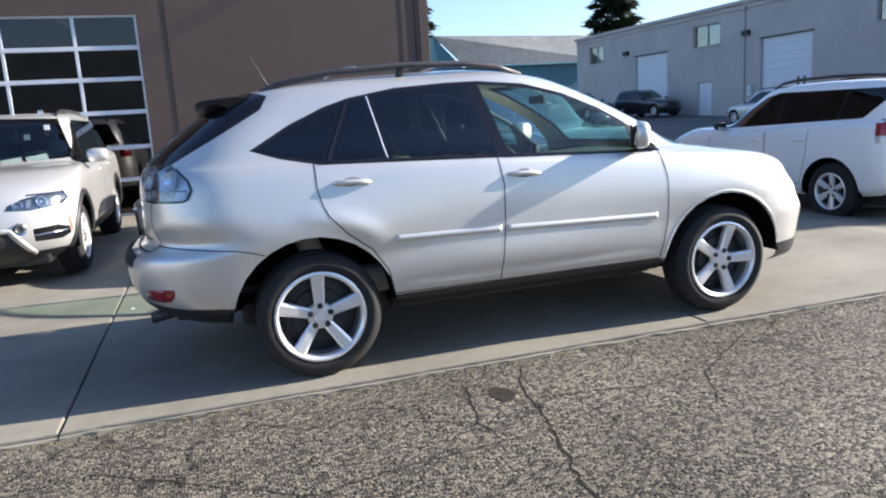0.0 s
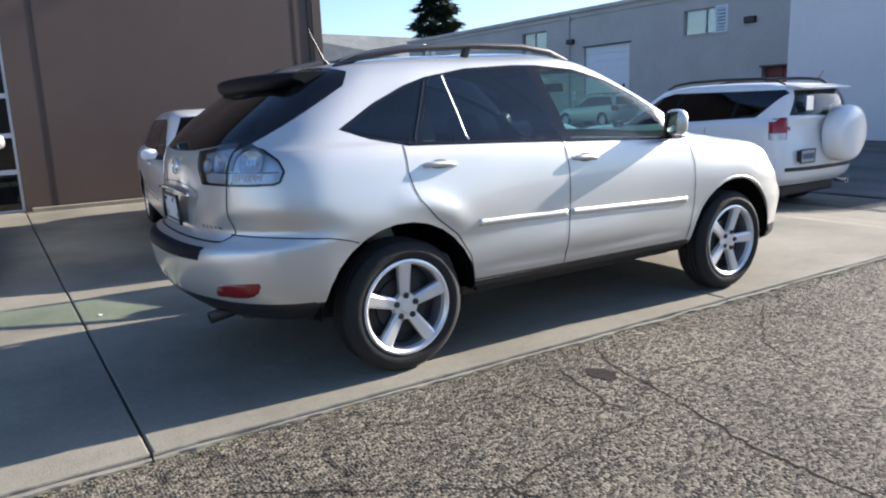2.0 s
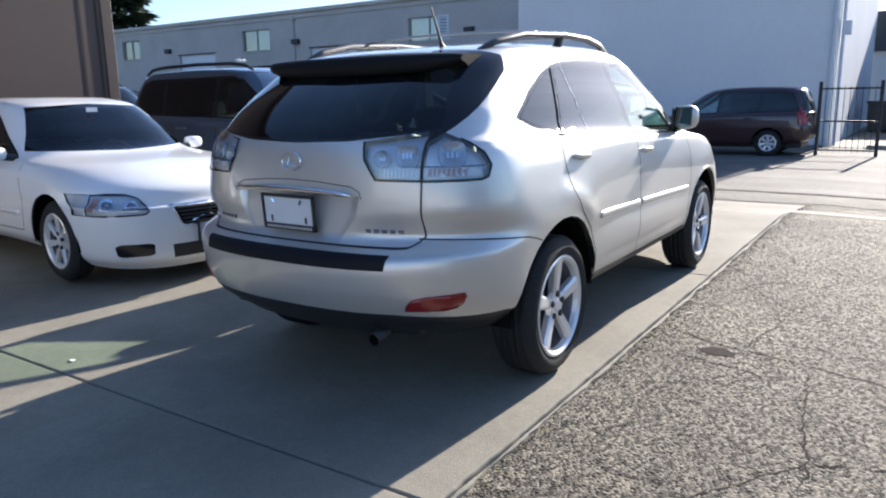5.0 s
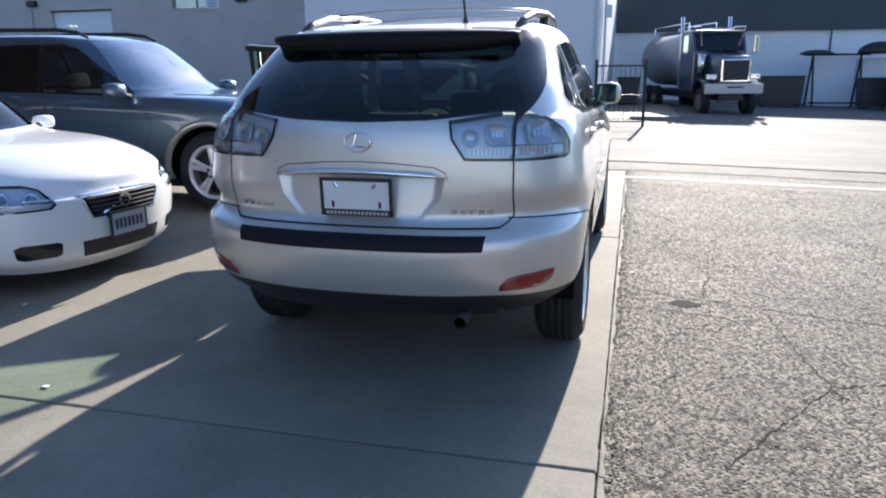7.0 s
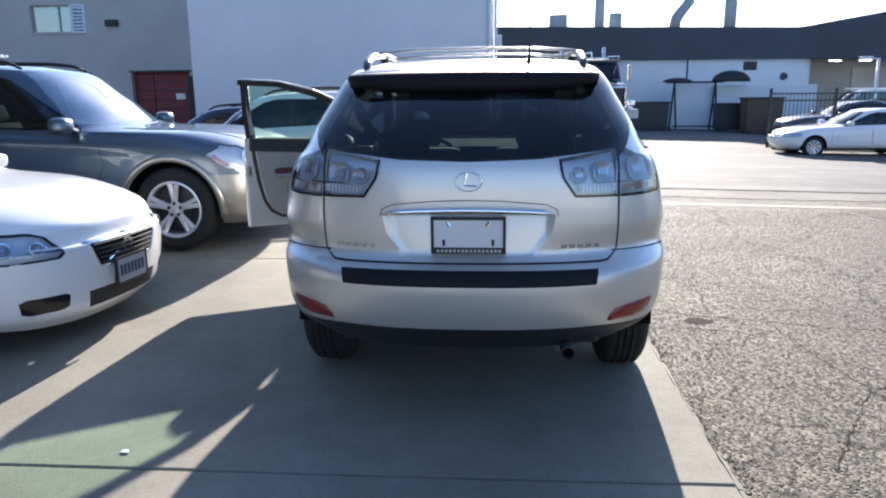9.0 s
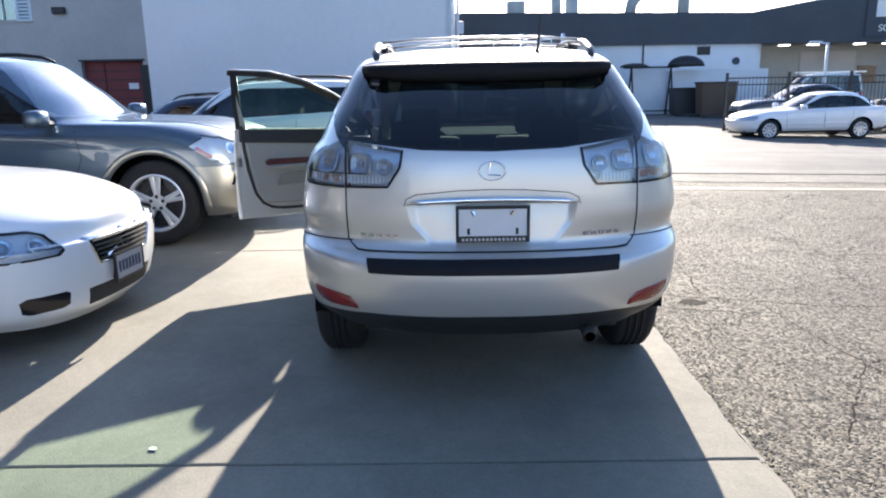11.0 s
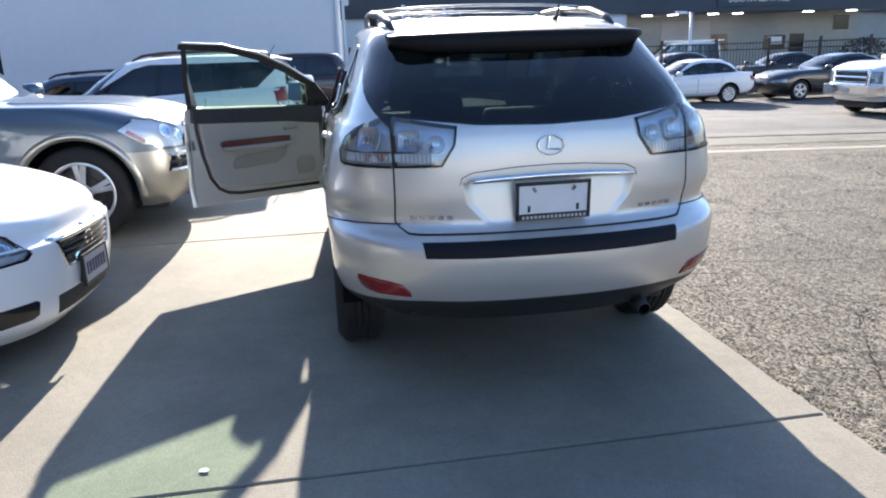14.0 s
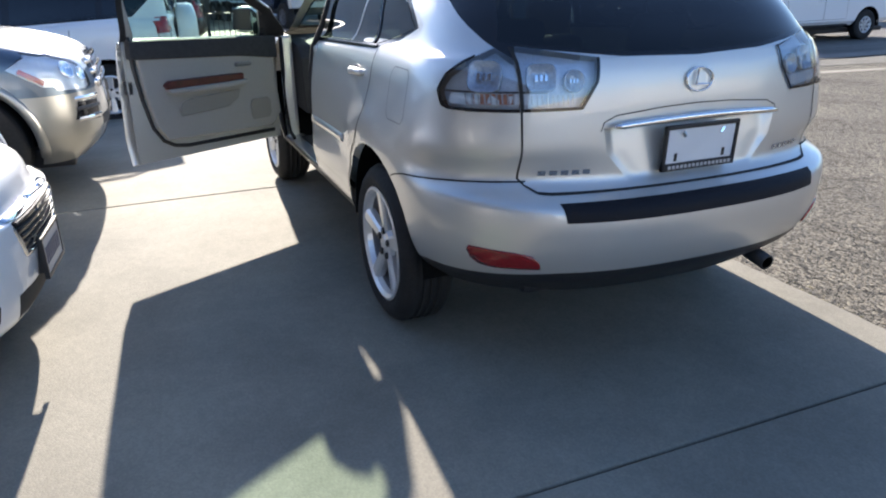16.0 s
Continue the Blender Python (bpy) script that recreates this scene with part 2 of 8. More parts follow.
    if facet:
        # every stone shows a face tilted its own way
        off = nt.nodes.new("ShaderNodeVectorMath")
        off.operation = "SUBTRACT"
        nt.links.new(vo.outputs["Color"], off.inputs[0])
        off.inputs[1].default_value = (0.5, 0.5, 0.5)
        sc = nt.nodes.new("ShaderNodeVectorMath")
        sc.operation = "SCALE"
        sc.inputs["Scale"].default_value = facet
        nt.links.new(off.outputs[0], sc.inputs[0])
        ad2 = nt.nodes.new("ShaderNodeVectorMath")
        ad2.operation = "ADD"
        nt.links.new(sc.outputs[0], ad2.inputs[0])
        nt.links.new(b.outputs[0], ad2.inputs[1])
        no = nt.nodes.new("ShaderNodeVectorMath")
        no.operation = "NORMALIZE"
        nt.links.new(ad2.outputs[0], no.inputs[0])
        nt.links.new(no.outputs[0], p.inputs["Normal"])
    return m


M_ASPHALT = ground_mat("worn_asphalt", (0.061, 0.0545, 0.043), (0.170, 0.152, 0.120), 72, 0.7, 0.84, 0.30, crack=0.75, clump=0.08, facet=0.62, gloss=0.22)
M_ROAD = ground_mat("road_asphalt", (0.108, 0.103, 0.094), (0.166, 0.158, 0.143), 60, 0.4, 0.86, 0.2, streak=0.22, gloss=0.28)
M_CONCRETE = ground_mat("concrete", (0.212, 0.197, 0.160), (0.246, 0.229, 0.186), 130, 0.14, 0.85, 0.29, clump=0.045)
M_GUTTER = ground_mat("worn_gutter_concrete", (0.120, 0.112, 0.094), (0.195, 0.184, 0.154), 70, 0.3, 0.88, 0.3, clump=0.12)
M_CRACK = mat("dirt_filled_crack", (0.030, 0.026, 0.021), 0.97, var=0.3, scale=60, spec=0.08)
M_BROWN = mat("brown_metal_cladding", (0.085, 0.058, 0.048), 0.6, bump=0.05, scale=3, var=0.04, big=0.06)
M_SEAM = mat("dark_cladding_joint", (0.032, 0.022, 0.019), 0.7, var=0.1, scale=10)
M_GREYWALL = mat("grey_rendered_block", (0.455, 0.425, 0.395), 0.9, bump=0.2, scale=8, var=0.04, big=0.08)
M_WHITEWALL = mat("white_painted_wall", (0.72, 0.74, 0.76), 0.85, bump=0.1, scale=5, var=0.02, big=0.05, bigscale=0.25)
M_BAND = mat("dark_slate_fascia", (0.055, 0.065, 0.08), 0.7, var=0.05, big=0.08, scale=4)
M_BEIGEWALL = mat("beige_wall", (0.36, 0.35, 0.32), 0.9, var=0.04, big=0.06, scale=5)
M_BLUEWALL = mat("teal_siding", (0.05, 0.15, 0.20), 0.8, var=0.08, big=0.08, scale=6)
M_METALROOF = mat("weathered_metal_roof", (0.36, 0.38, 0.38), 0.6, metal=0.3, var=0.12, big=0.25, scale=2, bigscale=0.15)
M_WHITEDOOR = mat("white_roller_door", (0.70, 0.72, 0.76), 0.6, var=0.03, scale=6)
M_WHITEFRAME = mat("white_door_frame", (0.62, 0.66, 0.70), 0.45, var=0.04, scale=12)
M_IRON = mat("black_iron", (0.015, 0.015, 0.016), 0.5, var=0.2, scale=30)
M_REDDOOR = mat("red_door_paint", (0.19, 0.03, 0.03), 0.6, var=0.1, scale=6)
M_LAMPDIM = mat("smoked_reflector", (0.34, 0.34, 0.36), 0.25, metal=0.6, var=0.2, scale=90, bump=0.3)
M_CARD = mat("brown_board", (0.14, 0.09, 0.06), 0.85, var=0.1, scale=8)
M_PAPER = mat("paper", (0.8, 0.8, 0.78), 0.8)
M_FLUO = emitter("fluorescent_tube", (1.0, 0.96, 0.86), 2.0)
M_BARK = mat("bark", (0.09, 0.065, 0.045), 0.9, bump=0.5, scale=14, var=0.3)
M_NEEDLE = mat("conifer_needles", (0.018, 0.045, 0.022), 0.8, var=0.4, scale=3)
M_TWIG = mat("bare_twigs", (0.11, 0.085, 0.065), 0.9, var=0.2, scale=8)
M_MOSS = mat("moss_and_grit", (0.155, 0.135, 0.062), 0.95, var=0.5, scale=30)
M_YELLOW = mat("yellow_mark", (0.6, 0.5, 0.05), 0.6)
M_OLDWHITE = mat("worn_road_paint", (0.55, 0.54, 0.5), 0.8, var=0.2, scale=20)


# ---- geometry helpers ----
def mesh_of(name, bm, material, smooth=False):
    me = bpy.data.meshes.new(name)
    bm.normal_update()
    bm.to_mesh(me)
    bm.free()
    if material:
        me.materials.append(material)
    if smooth:
        me.polygons.foreach_set("use_smooth", [True] * len(me.polygons))
    return me


def part(name, bm, material, parent, label="", smooth=False):
    ob = new(name, mesh_of(name, bm, material, smooth))
    ob.parent = parent
    if label:
        ob["label"] = label
    return ob


def thing(name, bm, material, label, category, smooth=False, group="", kind=""):
    ob = new(name, mesh_of(name, bm, material, smooth))
    return tagged(ob, label, category, group, kind)


def holder(name, m, label, category, group="", kind=""):
    ob = new(name)
    ob.matrix_basis = m
    ob.empty_display_size = 0.2
    return tagged(ob, label, category, group, kind)


def add_box(bm, x0, x1, y0, y1, z0, z1, bevel=0.0):
    r = bmesh.ops.create_cube(bm, size=1.0)
    vs = r["verts"]
    for v in vs:
        v.co = Vector((x0 + (v.co.x + 0.5) * (x1 - x0), y0 + (v.co.y + 0.5) * (y1 - y0), z0 + (v.co.z + 0.5) * (z1 - z0)))
    if bevel > 0:
        es = list({e for v in vs for e in v.link_edges})
        bmesh.ops.bevel(bm, geom=es, offset=bevel, segments=2, profile=0.6, affect="EDGES")
    return vs


def box(x0, x1, y0, y1, z0, z1, bevel=0.0):
    bm = bmesh.new()
    add_box(bm, min(x0, x1), max(x0, x1), min(y0, y1), max(y0, y1), min(z0, z1), max(z0, z1), bevel)
    return bm


def add_tube(bm, pts, r, n=8, close=True, flat=1.0):
    """A round bar through the points. r: one radius or one for each point."""
    pts = [Vector(p) for p in pts]
    rs = r if isinstance(r, (list, tuple)) else [r] * len(pts)
    rings = []
    up = Vector((0, 0, 1))
    for i, p in enumerate(pts):
        d = (pts[min(i + 1, len(pts) - 1)] - pts[max(i - 1, 0)]).normalized()
        a = d.cross(up)
        if a.length < 1e-3:
            a = d.cross(Vector((0, 1, 0)))
        a.normalize()
        b = a.cross(d)
        rings.append([bm.verts.new(p + (a * math.cos(2 * math.pi * k / n) + b * flat * math.sin(2 * math.pi * k / n)) * rs[i]) for k in range(n)])
    for r0, r1 in zip(rings, rings[1:]):
        for k in range(n):
            bm.faces.new((r0[k], r0[(k + 1) % n], r1[(k + 1) % n], r1[k]))
    if close:
        bm.faces.new(rings[0][::-1])
        bm.faces.new(rings[-1])


def tube(pts, r, n=8, flat=1.0):
    bm = bmesh.new()
    add_tube(bm, pts, r, n, True, flat)
    return bm


def add_ring(bm, prof, n=48, axis="y", ang0=0.0, ang1=360.0):
    """Turns the profile (radius, along) round an axis."""
    full = abs(ang1 - ang0) >= 359.9
    m = n if full else n + 1
    cols = []
    for k in range(m):
        a = radians(ang0 + (ang1 - ang0) * k / n)
        col = []
        for r, h in prof:
            c, s = r * math.cos(a), r * math.sin(a)
            col.append(bm.verts.new((c, h, s) if axis == "y" else ((h, c, s) if axis == "x" else (c, s, h))))
        cols.append(col)
    for k in range(n):
        c0, c1 = cols[k], cols[(k + 1) % m]
        for i in range(len(prof) - 1):
            bm.faces.new((c0[i], c1[i], c1[i + 1], c0[i + 1]))
    return cols


def ring(prof, n=48, axis="y", ang0=0.0, ang1=360.0):
    bm = bmesh.new()
    add_ring(bm, prof, n, axis, ang0, ang1)
    bmesh.ops.remove_doubles(bm, verts=bm.verts, dist=1e-5)
    bmesh.ops.recalc_face_normals(bm, faces=bm.faces)
    return bm


def prism(poly, axis, a, b, bevel=0.0):
    """A flat outline pushed from a to b along an axis."""
    bm = bmesh.new()

    def at(u, v, w):
        return {"x": (w, u, v), "y": (u, w, v), "z": (u, v, w)}[axis]
    lo = [bm.verts.new(at(u, v, a)) for u, v in poly]
    hi = [bm.verts.new(at(u, v, b)) for u, v in poly]
    n = len(poly)
    bm.faces.new(lo)
    bm.faces.new(hi[::-1])
    for i in range(n):
        bm.faces.new((lo[i], hi[i], hi[(i + 1) % n], lo[(i + 1) % n]))
    bmesh.ops.recalc_face_normals(bm, faces=bm.faces)
    if bevel:
        bmesh.ops.bevel(bm, geom=list(bm.edges), offset=bevel, segments=2, profile=0.6, affect="EDGES")
    return bm


def moved(bm, m):
    bmesh.ops.transform(bm, matrix=m, verts=bm.verts)
    return bm


def pchip(xs, ys, q):
    """A smooth curve through the points that does not overshoot."""
    xs, ys, q = np.asarray(xs, float), np.asarray(ys, float), np.asarray(q, float)
    h = np.diff(xs)
    tail = (1,) * (ys.ndim - 1)
    d = np.diff(ys, axis=0) / h.reshape(-1, *tail)
    m = np.zeros_like(ys)
    m[0], m[-1] = d[0], d[-1]
    if len(xs) > 2:
        w1, w2 = (2 * h[1:] + h[:-1]).reshape(-1, *tail), (h[1:] + 2 * h[:-1]).reshape(-1, *tail)
        same = d[:-1] * d[1:] > 0
        safe0, safe1 = np.where(same, d[:-1], 1.0), np.where(same, d[1:], 1.0)
        m[1:-1] = np.where(same, (w1 + w2) / (w1 / safe0 + w2 / safe1), 0.0)
    i = np.clip(np.searchsorted(xs, q, side="right") - 1, 0, len(xs) - 2)
    t = ((q - xs[i]) / h[i]).reshape(-1, *tail)
    hh = h[i].reshape(-1, *tail)
    return (2 * t**3 - 3 * t**2 + 1) * ys[i] + (t**3 - 2 * t**2 + t) * hh * m[i] + (-2 * t**3 + 3 * t**2) * ys[i + 1] + (t**3 - t**2) * hh * m[i + 1]


# ---- car bodies ----
def plan_line(xr, xf, w, cr, nr, cf, nf, counts):
    """Half of a rounded outline seen from above, from the rear centre to the front centre."""
    def corner(c, n):
        th = np.linspace(0, math.pi / 2, 241)
        return np.stack([c * (1 - np.cos(th) ** (2 / n)), w * np.sin(th) ** (2 / n)], 1)

    def even(p, k):
        s = np.concatenate([[0], np.cumsum(np.linalg.norm(np.diff(p, axis=0), axis=1))])
        q = np.linspace(0, s[-1], k + 1)
        return np.stack([np.interp(q, s, p[:, 0]), np.interp(q, s, p[:, 1])], 1)
    a = even(corner(cr, nr), counts[0]) + [xr, 0]
    c = even(corner(cf, nf), counts[2])
    c = np.stack([xf - c[:, 0], c[:, 1]], 1)[::-1]
    b = np.stack([np.linspace(xr + cr, xf - cf, counts[1] + 1), np.full(counts[1] + 1, w)], 1)
    return np.concatenate([a, b[1:], c[1:]])


def loft(lines, counts=(16, 64, 16), step=0.035):
    """Skin of a car from outlines at rising heights: (xr, xf, w, cr, nr, cf, nf, [(x, z), ...])."""
    rows = []
    for xr, xf, w, cr, nr, cf, nf, zs in lines:
        p = plan_line(xr, xf, w, cr, nr, cf, nf, counts)
        zx = [a for a, _ in zs]
        z = pchip(zx, [b for _, b in zs], np.clip(p[:, 0], zx[0], zx[-1])) if len(zs) > 1 else np.full(len(p), zs[0][1])
        rows.append(np.column_stack([p, z]))
    rows = np.array(rows)
    gaps = np.linalg.norm(np.diff(rows, axis=0), axis=2)
    t = np.concatenate([[0], np.cumsum(gaps.mean(1) + 0.01)])
    q = [0.0]
    for k in range(len(lines) - 1):
        n = max(2, int(math.ceil(min(gaps[k].max(), 0.4) / step)))
        q += list(np.linspace(t[k], t[k + 1], n + 1)[1:])
    grid = pchip(t, rows, q)
    nv, nu = grid.shape[:2]
    bm = bmesh.new()
    idx = {}
    for s in (1, -1):
        for j in range(nv):
            for i in range(nu):
                x, y, z = grid[j, i]
                if s == -1 and (i == 0 or i == nu - 1 or j == nv - 1 and y < 1e-6):
                    idx[s, j, i] = idx[1, j, i]
                else:
                    idx[s, j, i] = bm.verts.new((x, s * y, z))
        for j in range(nv - 1):
            for i in range(nu - 1):
                f = [idx[s, j, i], idx[s, j, i + 1], idx[s, j + 1, i + 1], idx[s, j + 1, i]]
                f = f[::-1] if s == 1 else f
                if len(set(f)) == 4:
                    try:
                        bm.faces.new(f)
                    except ValueError:
                        pass
    bmesh.ops.remove_doubles(bm, verts=bm.verts, dist=2e-4)
    bmesh.ops.recalc_face_normals(bm, faces=bm.faces)
    return bm


def ccw(poly):
    a = sum(p[0] * q[1] - q[0] * p[1] for p, q in zip(poly, poly[1:] + poly[:1]))
    return poly if a > 0 else poly[::-1]


def disc(cx, cz, r, n=30):
    return [(cx + r * math.cos(2 * math.pi * k / n), cz + r * math.sin(2 * math.pi * k / n)) for k in range(n)]


class Skin:
    """A body skin whose faces are cut along outlines and then parted by tag."""

    def __init__(self, bm):
        self.bm = bm
        self.tag = bm.faces.layers.int.new("tag")
        self.names = ["body"]

    def cut(self, name, poly, view, keep=None, only=None):
        """view 'y+' or 'y-': outline in (x, z) on that side; 'x-' or 'x+': in (y, z) on the rear or front; 'z': in (x, y) from above. The outline is convex."""
        if name not in self.names:
            self.names.append(name)
        t = self.names.index(name)
        poly = ccw([tuple(p) for p in poly])
        ax = view[0]
        ua, va = {"y": (0, 2), "x": (1, 2), "z": (0, 1)}[ax]
        lo = (min(p[0] for p in poly), min(p[1] for p in poly))
        hi = (max(p[0] for p in poly), max(p[1] for p in poly))
        na = "xyz".index(ax)
        sg = -1 if view.endswith("-") else 1
        allow = None if only is None else {self.names.index(o) for o in only if o in self.names}
        sel = []
        for f in self.bm.faces:
            if allow is not None and f[self.tag] not in allow:
                continue
            c = f.calc_center_median()
            if sg * f.normal[na] < (0.05 if ax != "x" else 0.2) or (ax == "y" and sg * c.y < 0.2):
                continue
            us, vs = [v.co[ua] for v in f.verts], [v.co[va] for v in f.verts]
            if max(us) < lo[0] or min(us) > hi[0] or max(vs) < lo[1] or min(vs) > hi[1]:
                continue
            if keep and not keep(c):
                continue
            sel.append(f)
        n = len(poly)
        for i in range(n):
            p, q = poly[i], poly[(i + 1) % n]
            d = (q[0] - p[0], q[1] - p[1])
            ln = math.hypot(*d)
            if ln < 1e-6 or not sel:
                continue
            no = [0, 0, 0]
            no[ua], no[va] = d[1] / ln, -d[0] / ln
            co = [0, 0, 0]
            co[ua], co[va] = p
            es = {e for f in sel for e in f.edges}
            vs = {v for f in sel for v in f.verts}
            r = bmesh.ops.bisect_plane(self.bm, geom=list(sel) + list(es) + list(vs), dist=1e-5, plane_co=co, plane_no=no)
            cand = set(sel) | {g for g in r["geom"] if isinstance(g, bmesh.types.BMFace)}
            N, C = Vector(no), Vector(co)
            sel = [f for f in cand if f.is_valid and (f.calc_center_median() - C).dot(N) < 0]
        for f in sel:
            f[self.tag] = t
        return sel

    def tree(self):
        from mathutils.bvhtree import BVHTree
        return BVHTree.FromBMesh(self.bm)

    def normals(self):
        self.bm.normal_update()
        for v in self.bm.verts:
            v.index = -1

    def mesh(self, tags, name, material, push=0.0, thick=0.0, m=None):
        """The faces of the tags as a mesh of their own, with the whole skin's normals."""
        ts = {self.names.index(t) for t in tags if t in self.names}
        vid, vs, ns, fs = {}, [], [], []
        for f in self.bm.faces:
            if f[self.tag] in ts:
                row = []
                for v in f.verts:
                    if v not in vid:
                        vid[v] = len(vs)
                        vs.append(v.co + v.normal * push)
                        ns.append(v.normal.copy())
                    row.append(vid[v])
                fs.append(row)
        if not fs:
            return None
        if thick:
            n0 = len(vs)
            vs += [v - n * thick for v, n in zip(vs, ns)]
            ns += [-n for n in ns]
            cnt = {}
            for r in fs:
                for a, b in zip(r, r[1:] + r[:1]):
                    cnt[(a, b)] = cnt.get((a, b), 0) + 1
            rim = [(a, b) for (a, b) in cnt if (b, a) not in cnt]
            fs += [[i + n0 for i in r[::-1]] for r in list(fs)]
            fs += [[b, a, a + n0, b + n0] for a, b in rim]
        me = bpy.data.meshes.new(name)
        me.from_pydata([tuple(v) for v in vs], [], fs)
        me.materials.append(material)
        me.polygons.foreach_set("use_smooth", [True] * len(me.polygons))
        me.update()
        if not thick:
            me.normals_split_custom_set_from_vertices([tuple(n) for n in ns])
        if m is not None:
            me.transform(m)
        return me

    def part(self, tags, name, material, parent, label="", push=0.0, thick=0.0, m=None):
        me = self.mesh(tags if isinstance(tags, (list, tuple)) else [tags], name, material, push, thick, m)
        if me is None:
            return None
        ob = new(name, me)
        ob.parent = parent
        if label:
            ob["label"] = label
        return ob

    def ribbon(self, tree, pts, view, width, lift=0.0015, high=0.0, step=0.02):
        """A thin strip laid on the skin along an outline; with high it is raised into a moulding."""
        na = "xyz".index(view[0])
        sg = -1 if view.endswith("-") else 1
        ua, va = {"y": (0, 2), "x": (1, 2), "z": (0, 1)}[view[0]]
        dense = []
        for p, q in zip(pts, pts[1:]):
            k = max(1, int(math.hypot(q[0] - p[0], q[1] - p[1]) / step))
            dense += [(p[0] + (q[0] - p[0]) * i / k, p[1] + (q[1] - p[1]) * i / k) for i in range(k)]
        dense.append(pts[-1])

        def drop(u, v):
            o = [0, 0, 0]
            o[ua], o[va], o[na] = u, v, sg * 8.0
            d = [0, 0, 0]
            d[na] = -sg
            hit = tree.ray_cast(Vector(o), Vector(d))
            return hit[0], hit[1]
        bm = bmesh.new()
        prev = None
        for i, (u, v) in enumerate(dense):
            a, b = dense[max(i - 1, 0)], dense[min(i + 1, len(dense) - 1)]
            du, dv = b[0] - a[0], b[1] - a[1]
            ln = math.hypot(du, dv) or 1
            ou, ov = -dv / ln * width / 2, du / ln * width / 2
            prof = [(-1, lift), (1, lift)] if not high else [(-1, -0.004), (-0.8, high * 0.8), (0, high), (0.8, high * 0.8), (1, -0.004)]
            row = []
            for s, hgt in prof:
                loc, nor = drop(u + ou * s, v + ov * s)
                if loc is None:
                    row = None
                    break
                nor = nor if nor[na] * sg > 0 else -nor
                row.append(bm.verts.new(loc + nor * hgt))
            if row and prev:
                for j in range(len(row) - 1):
                    bm.faces.new((prev[j], row[j], row[j + 1], prev[j + 1]))
            if high and row and (i == 0 or i == len(dense) - 1):
                bm.faces.new(row)
            prev = row
        bmesh.ops.recalc_face_normals(bm, faces=bm.faces)
        return bm


def hull(points):
    """The convex outline of points."""
    pts = sorted(set((round(a, 5), round(b, 5)) for a, b in points))

    def half(ps):
        out = []
        for p in ps:
            while len(out) > 1 and (out[-1][0] - out[-2][0]) * (p[1] - out[-2][1]) - (out[-1][1] - out[-2][1]) * (p[0] - out[-2][0]) <= 0:
                out.pop()
            out.append(p)
        return out
    lo, up = half(pts), half(pts[::-1])
    return lo[:-1] + up[:-1]


def shrink(poly, d):
    """A convex outline moved inwards by d."""
    poly = ccw(list(poly))
    n = len(poly)
    lines = []
    for i in range(n):
        p, q = poly[i], poly[(i + 1) % n]
        ln = math.hypot(q[0] - p[0], q[1] - p[1])
        nx, ny = -(q[1] - p[1]) / ln, (q[0] - p[0]) / ln
        lines.append((nx, ny, nx * p[0] + ny * p[1] + d))
    out = []
    for i in range(n):
        a, b = lines[i - 1], lines[i]
        det = a[0] * b[1] - a[1] * b[0]
        if abs(det) < 1e-6:
            out.append((poly[i][0] + b[0] * d, poly[i][1] + b[1] * d))
        else:
            out.append(((a[2] * b[1] - a[1] * b[2]) / det, (a[0] * b[2] - a[2] * b[0]) / det))
    return out


# ---- wheels ----
def spoke(bm, ang, r0, r1, w0, w1, y0, y1, depth):
    """One tapered spoke from the hub to the rim, rounded on its face."""
    c, s = math.cos(ang), math.sin(ang)
    rows = []
    for k in range(5):
        t = k / 4
        r, w, y = r0 + (r1 - r0) * t, w0 + (w1 - w0) * t, y0 + (y1 - y0) * t
        row = []
        for side, dy in ((-1, depth), (-1, 0.010), (-0.62, 0.0), (0.62, 0.0), (1, 0.010), (1, depth)):
            u = side * w / 2
            row.append(bm.verts.new((c * r - s * u, y + dy, s * r + c * u)))
        rows.append(row)
    for a, b in zip(rows, rows[1:]):
        for i in range(5):
            bm.faces.new((a[i], b[i], b[i + 1], a[i + 1]))
        bm.faces.new((a[5], b[5], b[0], a[0]))


